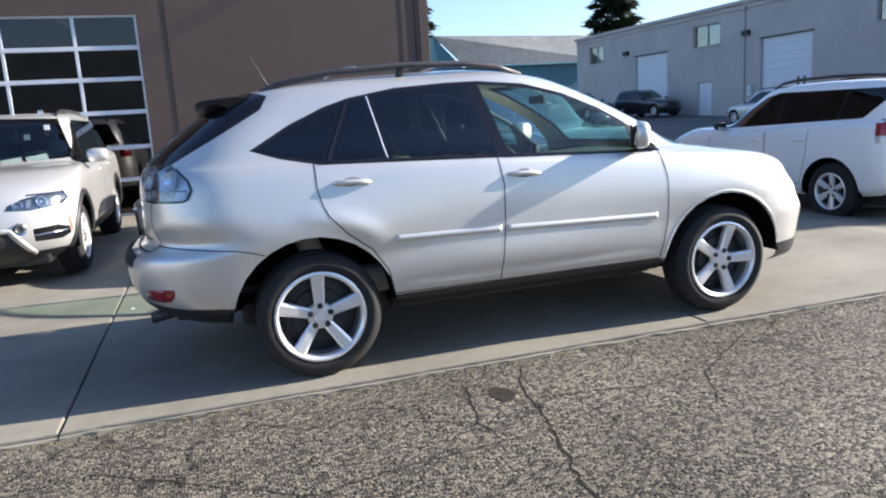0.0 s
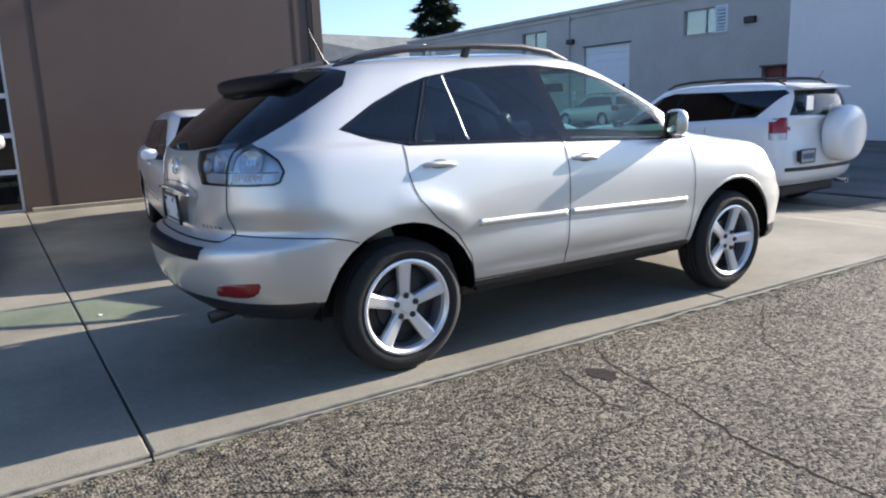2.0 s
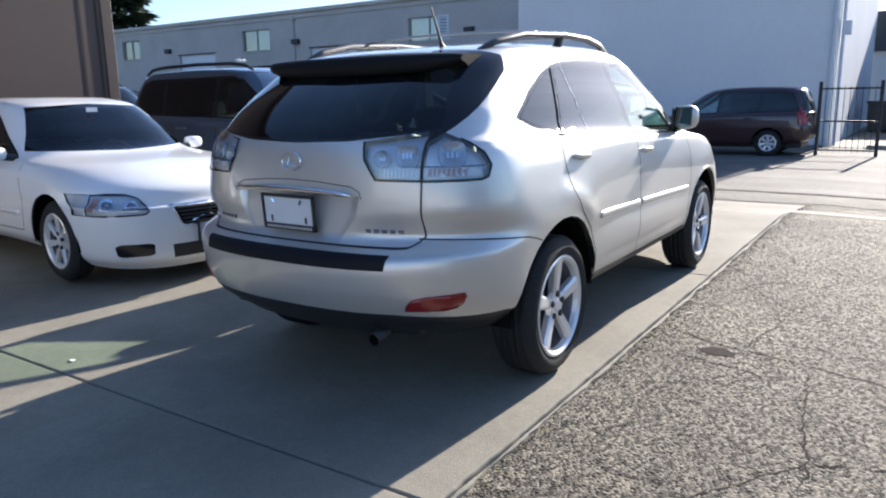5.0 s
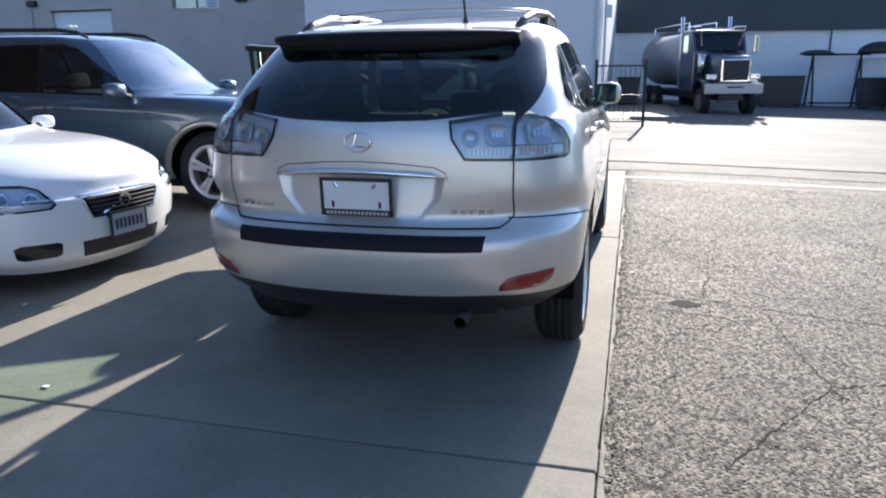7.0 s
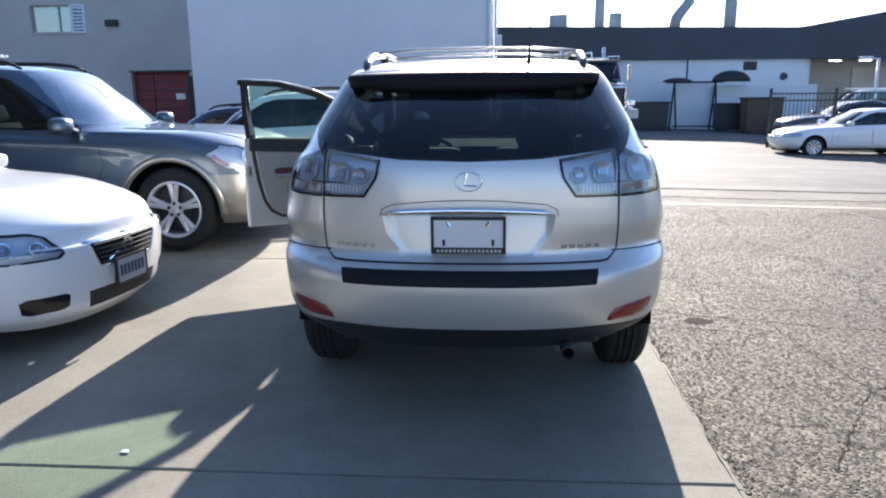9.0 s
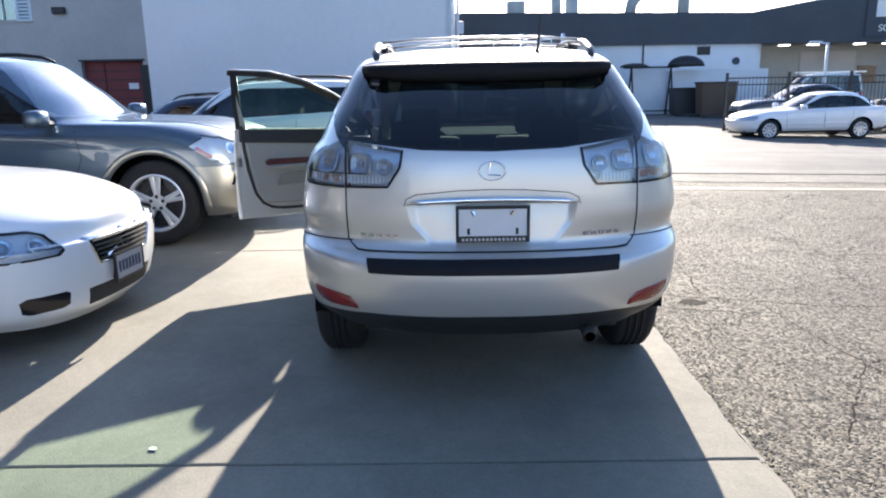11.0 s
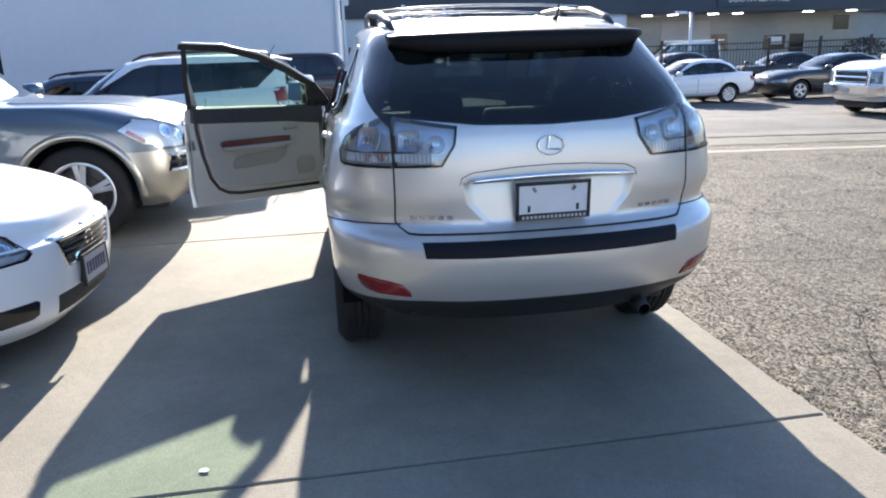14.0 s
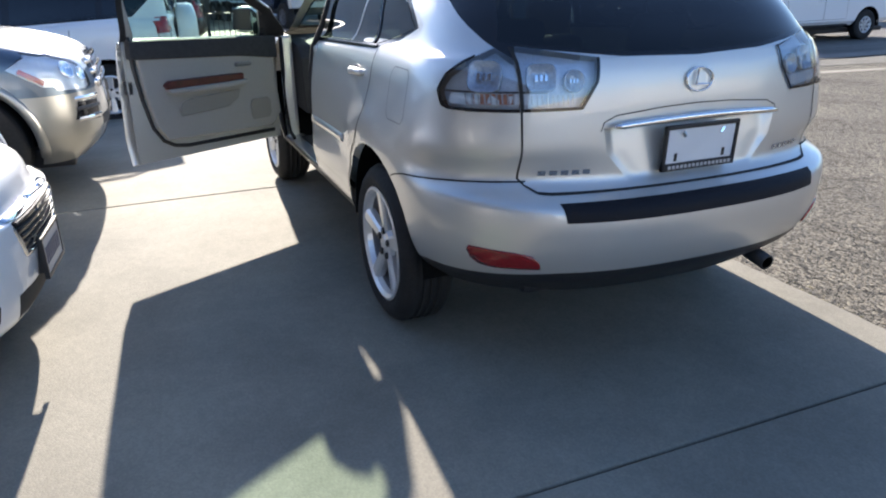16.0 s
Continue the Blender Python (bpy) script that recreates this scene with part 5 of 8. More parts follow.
    P("front_win_l", "door_window", M_GREENGLASS, ld, "pale green door glass", m=turn, push=-0.012)
    P("sail_l", "mirror_sail", M_BLACK, ld, "black mirror sail panel", m=turn, thick=0.014)
    inner_trim(ld, turn)
    for path, w in (([(1.165, 1.155), (1.135, 1.35), (1.118, 1.595)], 0.035), ([(1.08, 1.598), (1.39, 1.580), (1.66, 1.512), (1.89, 1.412), (2.11, 1.29)], 0.040)):
        part("inner_frame", moved(sk.ribbon(tree, path, "y+", w, lift=-0.018), turn), M_BLACK, ld, "black inner window frame")
    wing_mirror(ld, (2.07, 0.86, 1.165), 1, turn)
    # tailgate and lamp cut lines
    for s in (1, -1):
        part("gap", sk.ribbon(tree, [(s * 0.646, 1.245), (s * 0.648, 0.822), (s * 0.632, 0.800), (s * 0.60, 0.779), (s * 0.56, 0.776), (0, 0.775)], "x-", 0.007), M_GAP, g)
        v = "y+" if s == 1 else "y-"
        part("gap", sk.ribbon(tree, [(-0.80, 0.812), (-0.60, 0.800), (-0.40, 0.782), (-0.31, 0.760), (-0.262, 0.742)], v, 0.006), M_GAP, body)
        part("lamp_seal", sk.ribbon(tree, [(s * 0.645, 1.25), (s * 0.645, 1.05)], "x-", 0.012), M_GAP, g)
    # fuel flap on the left rear wing
    part("fuel_flap", sk.ribbon(tree, [(-0.385, 1.13), (-0.385, 0.985), (-0.36, 0.96), (-0.22, 0.96), (-0.195, 0.985), (-0.195, 1.13), (-0.22, 1.155), (-0.36, 1.155), (-0.385, 1.13)], "y+", 0.004), M_CUP, body)
    for s, n in ((1, "l"), (-1, "r")):
        tail_lamp(sk, tree, car, s, n)
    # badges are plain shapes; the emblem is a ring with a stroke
    part("emblem", moved(ring([(0.052, -0.003), (0.054, 0.004), (0.058, 0.004), (0.061, -0.003)], 32, "x"), Matrix.Translation((-0.896, 0.0, 1.125)) @ Matrix.Rotation(radians(5), 4, "Y") @ Matrix.Diagonal((-1, 1.0, 0.72, 1))), M_CHROME, g, "chrome oval emblem", smooth=True)
    part("emblem", tube([(-0.892, 0.006, 1.158), (-0.900, 0.018, 1.110), (-0.900, -0.036, 1.106)], 0.0045, 6), M_CHROME, g)
    for y0, y1, k in ((0.41, 0.595, 5), (-0.395, -0.575, 5)):
        st = (y1 - y0) / k
        for i in range(k):
            part("badge", sk.ribbon(tree, [(y0 + st * (i + 0.12), 0.841), (y0 + st * (i + 0.80), 0.841)], "x-", 0.017, lift=0.003, step=0.01), M_BADGE, g)
    # chrome strip over the plate
    strip = []
    for i in range(21):
        y = -0.355 + 0.71 * i / 20
        strip.append((-0.925 + 0.16 * (abs(y) / 0.9) ** 3, y, 1.005 - 0.012 * (y / 0.355) ** 2))
    part("chrome_strip", tube(strip, [0.006] + [0.0125] * 19 + [0.006], 10, 1.0), M_CHROME, g, "long chrome strip over the plate", smooth=True)
    part("gap", sk.ribbon(tree, [(-0.385, 0.975), (-0.375, 1.005), (-0.33, 1.026), (-0.15, 1.041), (0.0, 1.045), (0.15, 1.041), (0.33, 1.026), (0.375, 1.005), (0.385, 0.975)], "x-", 0.004), M_GAP, g)
    # plate with its frame
    pl = new("licence_plate")
    pl.parent = car
    pl.matrix_basis = pose(-0.925, 0.0, 0.902, 0, -4, 0)
    part("plate", box(-0.008, 0.0, -0.147, 0.147, -0.072, 0.072, 0.002), M_PLATE, pl, "blank pale plate")
    bm = box(-0.014, 0.002, -0.160, 0.160, 0.066, 0.080, 0.003)
    add_box(bm, -0.014, 0.002, -0.160, 0.160, -0.083, -0.055, 0.003)
    add_box(bm, -0.014, 0.002, -0.160, -0.148, -0.083, 0.080, 0.003)
    add_box(bm, -0.014, 0.002, 0.148, 0.160, -0.083, 0.080, 0.003)
    part("plate_frame", bm, M_BLACK, pl, "black plate frame with pale lettering bars")
    for i in range(16):
        part("lettering_bar", box(-0.0155, -0.014, -0.14 + i * 0.0176, -0.129 + i * 0.0176, -0.075, -0.063), M_BARW, pl)
    for y in (-0.09, 0.09):
        part("screw", tube([(-0.012, y, 0.058), (-0.012, y - 0.012 * (1 if y > 0 else -1), 0.04)], 0.008, 6), M_CHROME, pl)
    for y in (-0.105, 0.105):
        part("slot", box(-0.0095, -0.008, y - 0.006, y + 0.006, -0.048, -0.02), M_BLACK, pl)
    # roof spoiler, rails, aerial, wiper
    spoiler(car)
    for s in (1, -1):
        pts = [(-0.17, s * 0.550, 1.612), (-0.04, s * 0.566, 1.655), (0.22, s * 0.578, 1.700), (0.70, s * 0.585, 1.725), (1.05, s * 0.580, 1.722), (1.28, s * 0.570, 1.695), (1.44, s * 0.558, 1.645)]
        part("roof_rail", tube(pts, [0.014, 0.022, 0.024, 0.024, 0.024, 0.022, 0.014], 8, 0.8), M_RAIL, car, "dark grey roof rail", smooth=True)
        part("rail_foot", tube([(0.64, s * 0.575, 1.65), (0.66, s * 0.583, 1.72)], 0.025, 8), M_DARKMETAL, car)
    for x in (0.38, 1.06):
        part("cross_bar", tube([(x, -0.575, 1.725), (x, -0.35, 1.742), (x, 0, 1.748), (x, 0.35, 1.742), (x, 0.575, 1.725)], 0.011, 8, 0.7), M_CROSSBAR, car, "grey roof cross bar", smooth=True)
    part("aerial", tube([(-0.08, -0.28, 1.64), (-0.105, -0.285, 1.67), (-0.18, -0.285, 1.825)], [0.016, 0.007, 0.004], 8), M_BLACK, car, "short black roof aerial")
    part("exhaust", moved(ring([(0.026, 0.0), (0.032, 0.0), (0.032, 0.16), (0.026, 0.16)], 20, "x"), pose(-0.90, -0.44, 0.365, 0, -10, 0)), M_DARKMETAL, car, "dull steel exhaust tip", smooth=True)
    # underside and wheels
    part("floor_pan", box(-0.40, 3.3, -0.56, 0.56, 0.27, 0.41, 0.03), M_BLACK, car)
    part("sill_pan", box(0.47, 2.26, -0.72, 0.72, 0.30, 0.37, 0.02), M_BLACK, car)
    part("rear_crossmember", box(-0.76, -0.42, -0.60, 0.60, 0.36, 0.45, 0.03), M_BLACK, car)
    part("axle", tube([(0, -0.78, R), (0, 0.78, R)], 0.05, 10), M_BLACK, car)
    for x in (0, WB):
        for s in (-1, 1):
            liner(car, x, s, R, 0.885, lo=1)
            m = pose(x + (0.012 if x == 0 else 0.0), s * 0.798, R, 0, 0, 0 if s < 0 else 180) @ pose(0, 0, 0, 0, 18 if x else 0, 0)
            wheel(car, m, R, 0.252, 0.235)
    # cabin
    part("cabin_floor", box(-0.80, 2.5, -0.56, 0.56, 0.47, 0.51), M_INTERIOR, car)
    part("cabin_floor", box(0.62, 2.12, -0.80, 0.80, 0.40, 0.44), M_INTERIOR, car)
    for y in (-0.37, 0.37):
        seat(car, 1.25, y, M_BEIGE, 0.52, 0.62, 20)
    seat(car, 0.30, -0.36, M_BEIGE, 0.62, 0.60, 22)
    seat(car, 0.30, 0.36, M_BEIGE, 0.62, 0.60, 22)
    part("dashboard", prism([(1.95, 0.62), (2.0, 0.98), (2.1, 1.06), (2.55, 1.10), (2.6, 0.62)], "y", -0.78, 0.78, 0.02), M_INTERIOR, car, smooth=False)
    part("steering_wheel", moved(ring([(0.17, -0.012), (0.185, -0.016), (0.195, 0.0), (0.185, 0.016), (0.17, 0.012)], 28, "x"), pose(1.78, 0.37, 0.98, 0, -25, 0)), M_INTERIOR, car, smooth=True)
    part("steering_hub", moved(box(-0.02, 0.03, -0.16, 0.16, -0.04, 0.04, 0.015), pose(1.79, 0.37, 0.97, 0, -25, 0)), M_INTERIOR, car)
    part("rear_view_mirror", box(1.80, 1.83, -0.11, 0.11, 1.46, 1.52, 0.012), M_INTERIOR, car)
    part("centre_console", box(1.0, 2.0, -0.11, 0.11, 0.40, 0.72, 0.03), M_BEIGE, car)
    part("headliner", box(-0.1, 1.5, -0.55, 0.55, 1.60, 1.612), M_BEIGE, car)
    part("parcel_shelf", box(-0.72, -0.1, -0.66, 0.66, 0.98, 1.0), M_INTERIOR, car)
    for s in (1, -1):
        part("door_jamb", prism([(1.04, 0.42), (1.16, 0.42), (1.16, 1.17), (1.09, 1.57), (1.02, 1.57), (1.04, 1.17)], "y", s * 0.60, s * 0.655) if s > 0 else box(1.06, 1.14, -0.70, -0.655, 0.42, 1.2), M_SILVER if s > 0 else M_BEIGE, car)
    part("sill_plate", box(1.10, 2.25, 0.76, 0.885, 0.39, 0.435, 0.012), M_SILVER, car)
    part("jamb_post", box(2.20, 2.30, 0.79, 0.87, 0.42, 1.12, 0.02), M_SILVER, car)
    part("door_seal", tube([(2.195, 0.870, 1.11), (2.20, 0.872, 0.9), (2.20, 0.872, 0.6), (2.17, 0.865, 0.47), (2.05, 0.862, 0.445)], 0.013, 8), M_RUBBER, car, smooth=True)
    part("door_seal", tube([(1.075, 0.775, 1.42), (1.10, 0.835, 1.24), (1.125, 0.885, 1.13), (1.14, 0.905, 1.0), (1.15, 0.908, 0.8), (1.16, 0.905, 0.62), (1.20, 0.89, 0.50), (1.30, 0.875, 0.45)], [0.010, 0.014, 0.018, 0.018, 0.016, 0.016, 0.014, 0.012], 8), M_RUBBER, car, smooth=True)
    part("jamb_post", box(1.05, 1.12, 0.74, 0.895, 0.42, 1.14, 0.02), M_SILVER, car)
    return car


M_CUP = mat("shaded_handle_cup", (0.22, 0.22, 0.22), 0.4, metal=0.4)
M_RAIL = mat("grey_roof_rail", (0.055, 0.055, 0.06), 0.45, metal=0.2)
M_CROSSBAR = mat("grey_roof_bar", (0.35, 0.36, 0.37), 0.35, metal=0.5)
M_BADGE = mat("badge_metal", (0.45, 0.47, 0.52), 0.2, metal=0.8)


def recess(tree):
    """The number-plate field, sunk into the tailgate and deepest under the chrome strip."""
    bm = bmesh.new()
    rows = []
    for j in range(19):
        v = j / 18
        z = 0.785 + 0.20 * v
        half = 0.26 + 0.10 * min(1.0, v / 0.54) + 0.015 * max(0.0, (v - 0.54) / 0.46)
        row = []
        for i in range(49):
            u = -1 + 2 * i / 48
            k = min(1.0, (1 - abs(u)) / 0.11)
            d = (0.002 + 0.024 * v ** 1.1) * k * k * (3 - 2 * k) * min(1.0, v / 0.08)
            hit = tree.ray_cast(Vector((-3, u * half, z)), Vector((1, 0, 0)))[0]
            row.append(bm.verts.new(hit + Vector((d, 0, 0))))
        rows.append(row)
    for r0, r1 in zip(rows, rows[1:]):
        for i in range(48):
            bm.faces.new((r0[i], r0[i + 1], r1[i + 1], r1[i]))
    lip = [bm.verts.new(v.co) for v in rows[-1]]
    for i in range(48):
        lip[i].co.x = tree.ray_cast(Vector((-3, lip[i].co.y, 0.985)), Vector((1, 0, 0)))[0].x
    lip[48].co.x = tree.ray_cast(Vector((-3, lip[48].co.y, 0.985)), Vector((1, 0, 0)))[0].x
    for i in range(48):
        bm.faces.new((rows[-1][i], rows[-1][i + 1], lip[i + 1], lip[i]))
    bmesh.ops.recalc_face_normals(bm, faces=bm.faces)
    return bm


def handle_mesh(tree, x, z, s):
    """A bowed pull handle that stands off the door."""
    pts = []
    for i in range(9):
        u = -0.105 + 0.21 * i / 8
        hit = tree.ray_cast(Vector((x + u, s * 3, z + 0.008 * math.cos(u * 12) - u * 0.05)), Vector((0, -s, 0)))[0]
        pts.append(hit + Vector((0, s * (0.016 - 0.016 * (abs(u) / 0.105) ** 4), 0)))
    return tube(pts, [0.009, 0.014, 0.016, 0.016, 0.016, 0.016, 0.016, 0.015, 0.009], 10)


def handle_cup(tree, x, z, s):
    hit = tree.ray_cast(Vector((x, s * 3, z)), Vector((0, -s, 0)))[0]
    bm = bmesh.new()
    bmesh.ops.create_uvsphere(bm, u_segments=16, v_segments=8, radius=1.0)
    return moved(bm, Matrix.Translation(hit) @ Matrix.Diagonal((0.062, 0.004, 0.034, 1)))


def wing_mirror(parent, at, s, m=None):
    x, y, z = at
    aim = 10 if s > 0 else -27
    bm = bmesh.new()
    bmesh.ops.create_uvsphere(bm, u_segments=20, v_segments=12, radius=1.0)
    for v in bm.verts:
        c = v.co
        for i in range(3):
            c[i] = math.copysign(abs(c[i]) ** 0.72, c[i])
        if c.x < -0.45:
            c.x = -0.45
    mm = Matrix.Translation((x, y + s * 0.06, z + 0.065)) @ Matrix.Rotation(radians(aim), 4, "Z") @ Matrix.Diagonal((0.060, 0.098, 0.084, 1))
    bm = moved(bm, (m or Matrix()) @ mm)
    wm = part("wing_mirror", bm, M_SILVER, parent, "silver wing mirror", smooth=True)
    part("mirror_glass", moved(box(-0.034, -0.029, -0.082, 0.082, -0.068, 0.068, 0.003), (m or Matrix()) @ Matrix.Translation((x, y + s * 0.06, z + 0.065)) @ Matrix.Rotation(radians(aim), 4, "Z") @ Matrix.Rotation(radians(6), 4, "Y")), M_MIRROR, wm)
    part("mirror_foot", moved(tube([(x + 0.06, y - s * 0.06, z - 0.01), (x + 0.02, y + s * 0.03, z + 0.0)], [0.035, 0.028], 8), m or Matrix()), M_BLACK, wm)
    part("mirror_triangle", moved(prism([(x - 0.01, z - 0.02), (x + 0.17, z - 0.025), (x - 0.01, z + 0.13)], "y", y - 0.03 * s - 0.006, y - 0.03 * s + 0.006), m or Matrix()), M_BLACK, wm)


def tail_lamp(sk, tree, car, s, n):
    """Two clear lamp blocks, one on the wing and one on the tailgate, with round reflectors and a ribbed strip behind."""
    for tag, lid in (("lamp_side_" + n, 0), ("lamp_gate_" + n, 1)):
        lamp = sk.part(tag, "tail_lamp", M_CLEAR, car, "clear-lens tail lamp with silver reflectors", push=0.004)
        if lamp is None:
            continue
        sk.part(tag, "housing", M_LAMPSMOKE if lid == 0 else M_LAMPBACK, lamp, push=-0.03)
        view = "x-"
        rim = ([(s * 0.652, 1.055), (s * 0.70, 1.055), (s * 0.80, 1.056)], "x-") if lid == 0 else ([(s * 0.640, 1.056), (s * 0.455, 1.058), (s * 0.40, 1.14), (s * 0.387, 1.213)], "x-")
        part("lamp_rim", sk.ribbon(tree, rim[0], rim[1], 0.010, lift=0.006), M_GLOSSBLACK, lamp)
        if lid == 0:
            sv = "y+" if s > 0 else "y-"
            part("lamp_rim", sk.ribbon(tree, [(-0.80, 1.056), (-0.64, 1.058), (-0.612, 1.068), (-0.588, 1.115), (-0.602, 1.165), (-0.655, 1.222)], sv, 0.010, lift=0.006), M_GLOSSBLACK, lamp)
            part("clear_strip", sk.ribbon(tree, [(-0.83, 1.092), (-0.63, 1.092)], sv, 0.036, lift=-0.008), M_PLATE, lamp, "ribbed clear strip")
            part("strip_edge", sk.ribbon(tree, [(-0.83, 1.114), (-0.61, 1.114)], sv, 0.007, lift=-0.002), M_LAMPDARK, lamp)
            part("amber_strip", sk.ribbon(tree, [(s * 0.665, 1.092), (s * 0.80, 1.092)], "x-", 0.034, lift=-0.008), M_AMBERDIM, lamp, "dim amber strip")
            for k in range(9):
                y = 0.668 + 0.016 * k
                part("rib", sk.ribbon(tree, [(s * y, 1.076), (s * y, 1.108)], "x-", 0.005, lift=-0.004), M_CLEARCAP, lamp)
        else:
            part("clear_strip", sk.ribbon(tree, [(s * 0.475, 1.088), (s * 0.628, 1.088)], "x-", 0.036, lift=-0.008), M_PLATE, lamp, "ribbed clear strip")
            for k in range(9):
                y = 0.482 + 0.0165 * k
                part("rib", sk.ribbon(tree, [(s * y, 1.072), (s * y, 1.104)], "x-", 0.005, lift=-0.004), M_CLEARCAP, lamp)
        for u, z, r, view in (((s * 0.742, 1.165, 0.056, "x-"),) if lid == 0 else ((s * 0.580, 1.160, 0.048, "x-"), (s * 0.474, 1.146, 0.033, "x-"))):
            loc, nor = tree.ray_cast(Vector((-3, u, z)), Vector((1, 0, 0)))[:2]
            nor = nor if nor.x < 0 else -nor
            up = (Vector((0, 0, 1)) - nor * nor.z).normalized()
            turn = Matrix((nor, up.cross(nor), up)).transposed().to_4x4()
            m = Matrix.Translation(loc - nor * 0.012) @ turn
            bm = ring([(0.004, -0.010), (r * 0.35, -0.012), (r * 0.8, -0.004), (r, 0.006), (r + 0.004, 0.007), (r + 0.005, -0.004)], 28, "x")
            if r > 0.04:
                for v in bm.verts:
                    a = math.atan2(v.co.z, v.co.y)
                    k = (abs(math.cos(a)) ** 4 + abs(math.sin(a)) ** 4) ** -0.25
                    v.co.y, v.co.z = v.co.y * k * 0.95, v.co.z * k * 0.9
            part("reflector_bowl", moved(bm, m), M_BOWL, lamp, "silver reflector bowl", smooth=True)
            for k in (-1, 0, 1):
                part("facet", moved(box(-0.006, 0.002, k * r * 0.34 - r * 0.11, k * r * 0.34 + r * 0.11, -r * 0.24, r * 0.24, 0.002), m), M_CHROME, lamp)


M_LAMPSMOKE = mat("smoked_housing", (0.66, 0.70, 0.74), 0.3, metal=0.4, bump=0.2, scale=140, var=0.15)
M_BOWL = mat("silvered_bowl", (0.50, 0.52, 0.55), 0.22, metal=0.7, var=0.25, scale=90, bump=0.4)
M_AMBERDIM = mat("dim_amber_strip", (0.42, 0.17, 0.10), 0.25, var=0.2, scale=60)
M_CLEARCAP = mat("lamp_bulb_cap", (0.6, 0.58, 0.58), 0.2, metal=0.3)


M_PAD = mat("black_step_pad", (0.010, 0.010, 0.014), 0.6, bump=0.15, scale=200, var=0.2, spec=0.2)
M_SATIN = mat("satin_black", (0.009, 0.009, 0.010), 0.55, var=0.1, scale=30, spec=0.16)


def spoiler(car):
    """The black roof spoiler that overhangs the rear window."""
    bm = bmesh.new()
    rows = []
    for i in range(33):
        u = -1 + 2 * i / 32
        y = 0.600 * u
        e = abs(u) ** 6
        back = -0.53 + 0.055 * u * u + 0.01 * e + 0.05 * abs(u) ** 16
        top = 1.592 - 0.006 * u * u
        lead = 1.622 - 0.040 * u * u
        rows.append([bm.verts.new(p) for p in ((-0.15, y, lead), (-0.28, y, lead * 0.55 + top * 0.45 + 0.004), (back + 0.07, y, top + 0.001), (back + 0.02, y, top - 0.006), (back, y, top - 0.022), (back + 0.004, y, top - 0.070 + 0.04 * e), (back + 0.018, y, top - 0.094 + 0.02 * u * u + 0.038 * e), (back + 0.05, y, top - 0.100 + 0.02 * u * u + 0.034 * e), (-0.34, y, top - 0.050 - 0.02 * e))])
    for a, b in zip(rows, rows[1:]):
        for j in range(8):
            bm.faces.new((a[j], a[j + 1], b[j + 1], b[j]))
        bm.faces.new((a[8], a[0], b[0], b[8]))
    for row in (rows[0], rows[-1]):
        bm.faces.new([bm.verts.new(v.co) for v in row])
    bmesh.ops.recalc_face_normals(bm, faces=bm.faces)
    part("roof_spoiler", bm, M_SATIN, car, "black roof spoiler over the rear window", smooth=True)


def inner_trim(door, turn):
    """What the open door shows on its inner face."""
    def P(name, bm, material, label="", smooth=False):
        return part(name, moved(bm, turn), material, door, label, smooth)
    P("trim_panel", prism([(1.34, 0.565), (1.28, 0.66), (1.235, 0.85), (1.21, 1.10), (2.16, 1.06), (2.20, 0.62), (2.12, 0.535)], "y", 0.80, 0.86, 0.014), M_GREYTRIM, "pale grey door trim panel")
    P("trim_top", prism([(1.165, 1.06), (1.17, 1.165), (2.20, 1.125), (2.20, 0.98), (1.9, 1.02)], "y", 0.785, 0.855, 0.012), M_INTERIOR, "black upper trim")
    P("wood_trim", prism([(1.36, 0.87), (1.345, 0.90), (1.38, 0.92), (1.90, 0.915), (1.90, 0.875)], "y", 0.765, 0.81, 0.008), M_WOOD, "dark red wood strip")
    P("armrest", prism([(1.38, 0.845), (1.355, 0.862), (1.36, 0.874), (1.92, 0.874), (1.92, 0.85), (1.8, 0.838)], "y", 0.745, 0.81, 0.010), M_GREYTRIM)
    P("door_pocket", prism([(1.44, 0.70), (1.43, 0.74), (1.46, 0.785), (1.52, 0.80), (1.88, 0.815), (1.86, 0.76), (1.78, 0.715)], "y", 0.79, 0.803, 0.006), M_GREYTRIM2)
    P("speaker", prism([(1.96, 0.60), (1.95, 0.63), (1.95, 0.71), (1.97, 0.735), (2.09, 0.735), (2.11, 0.71), (2.11, 0.63), (2.09, 0.60)], "y", 0.792, 0.803, 0.004), M_GREYTRIM2, "square speaker grille")
    P("inner_handle", box(1.86, 1.98, 0.775, 0.80, 0.955, 0.982, 0.01), M_CUP)
    P("weather_seal", tube([(1.175, 0.83, 1.57), (1.19, 0.83, 1.15), (1.20, 0.835, 1.0), (1.225, 0.838, 0.82), (1.265, 0.84, 0.65), (1.32, 0.84, 0.565), (1.39, 0.84, 0.525), (1.48, 0.84, 0.51), (2.15, 0.84, 0.50)], 0.014, 8), M_BLACK, smooth=True)
    P("door_edge", prism([(1.145, 0.45), (1.15, 1.16), (2.2, 1.10), (2.2, 0.45)], "y", 0.835, 0.845), M_SILVER)
    P("latch", box(1.15, 1.18, 0.835, 0.885, 0.86, 0.94, 0.004), M_DARKMETAL)


crossover()


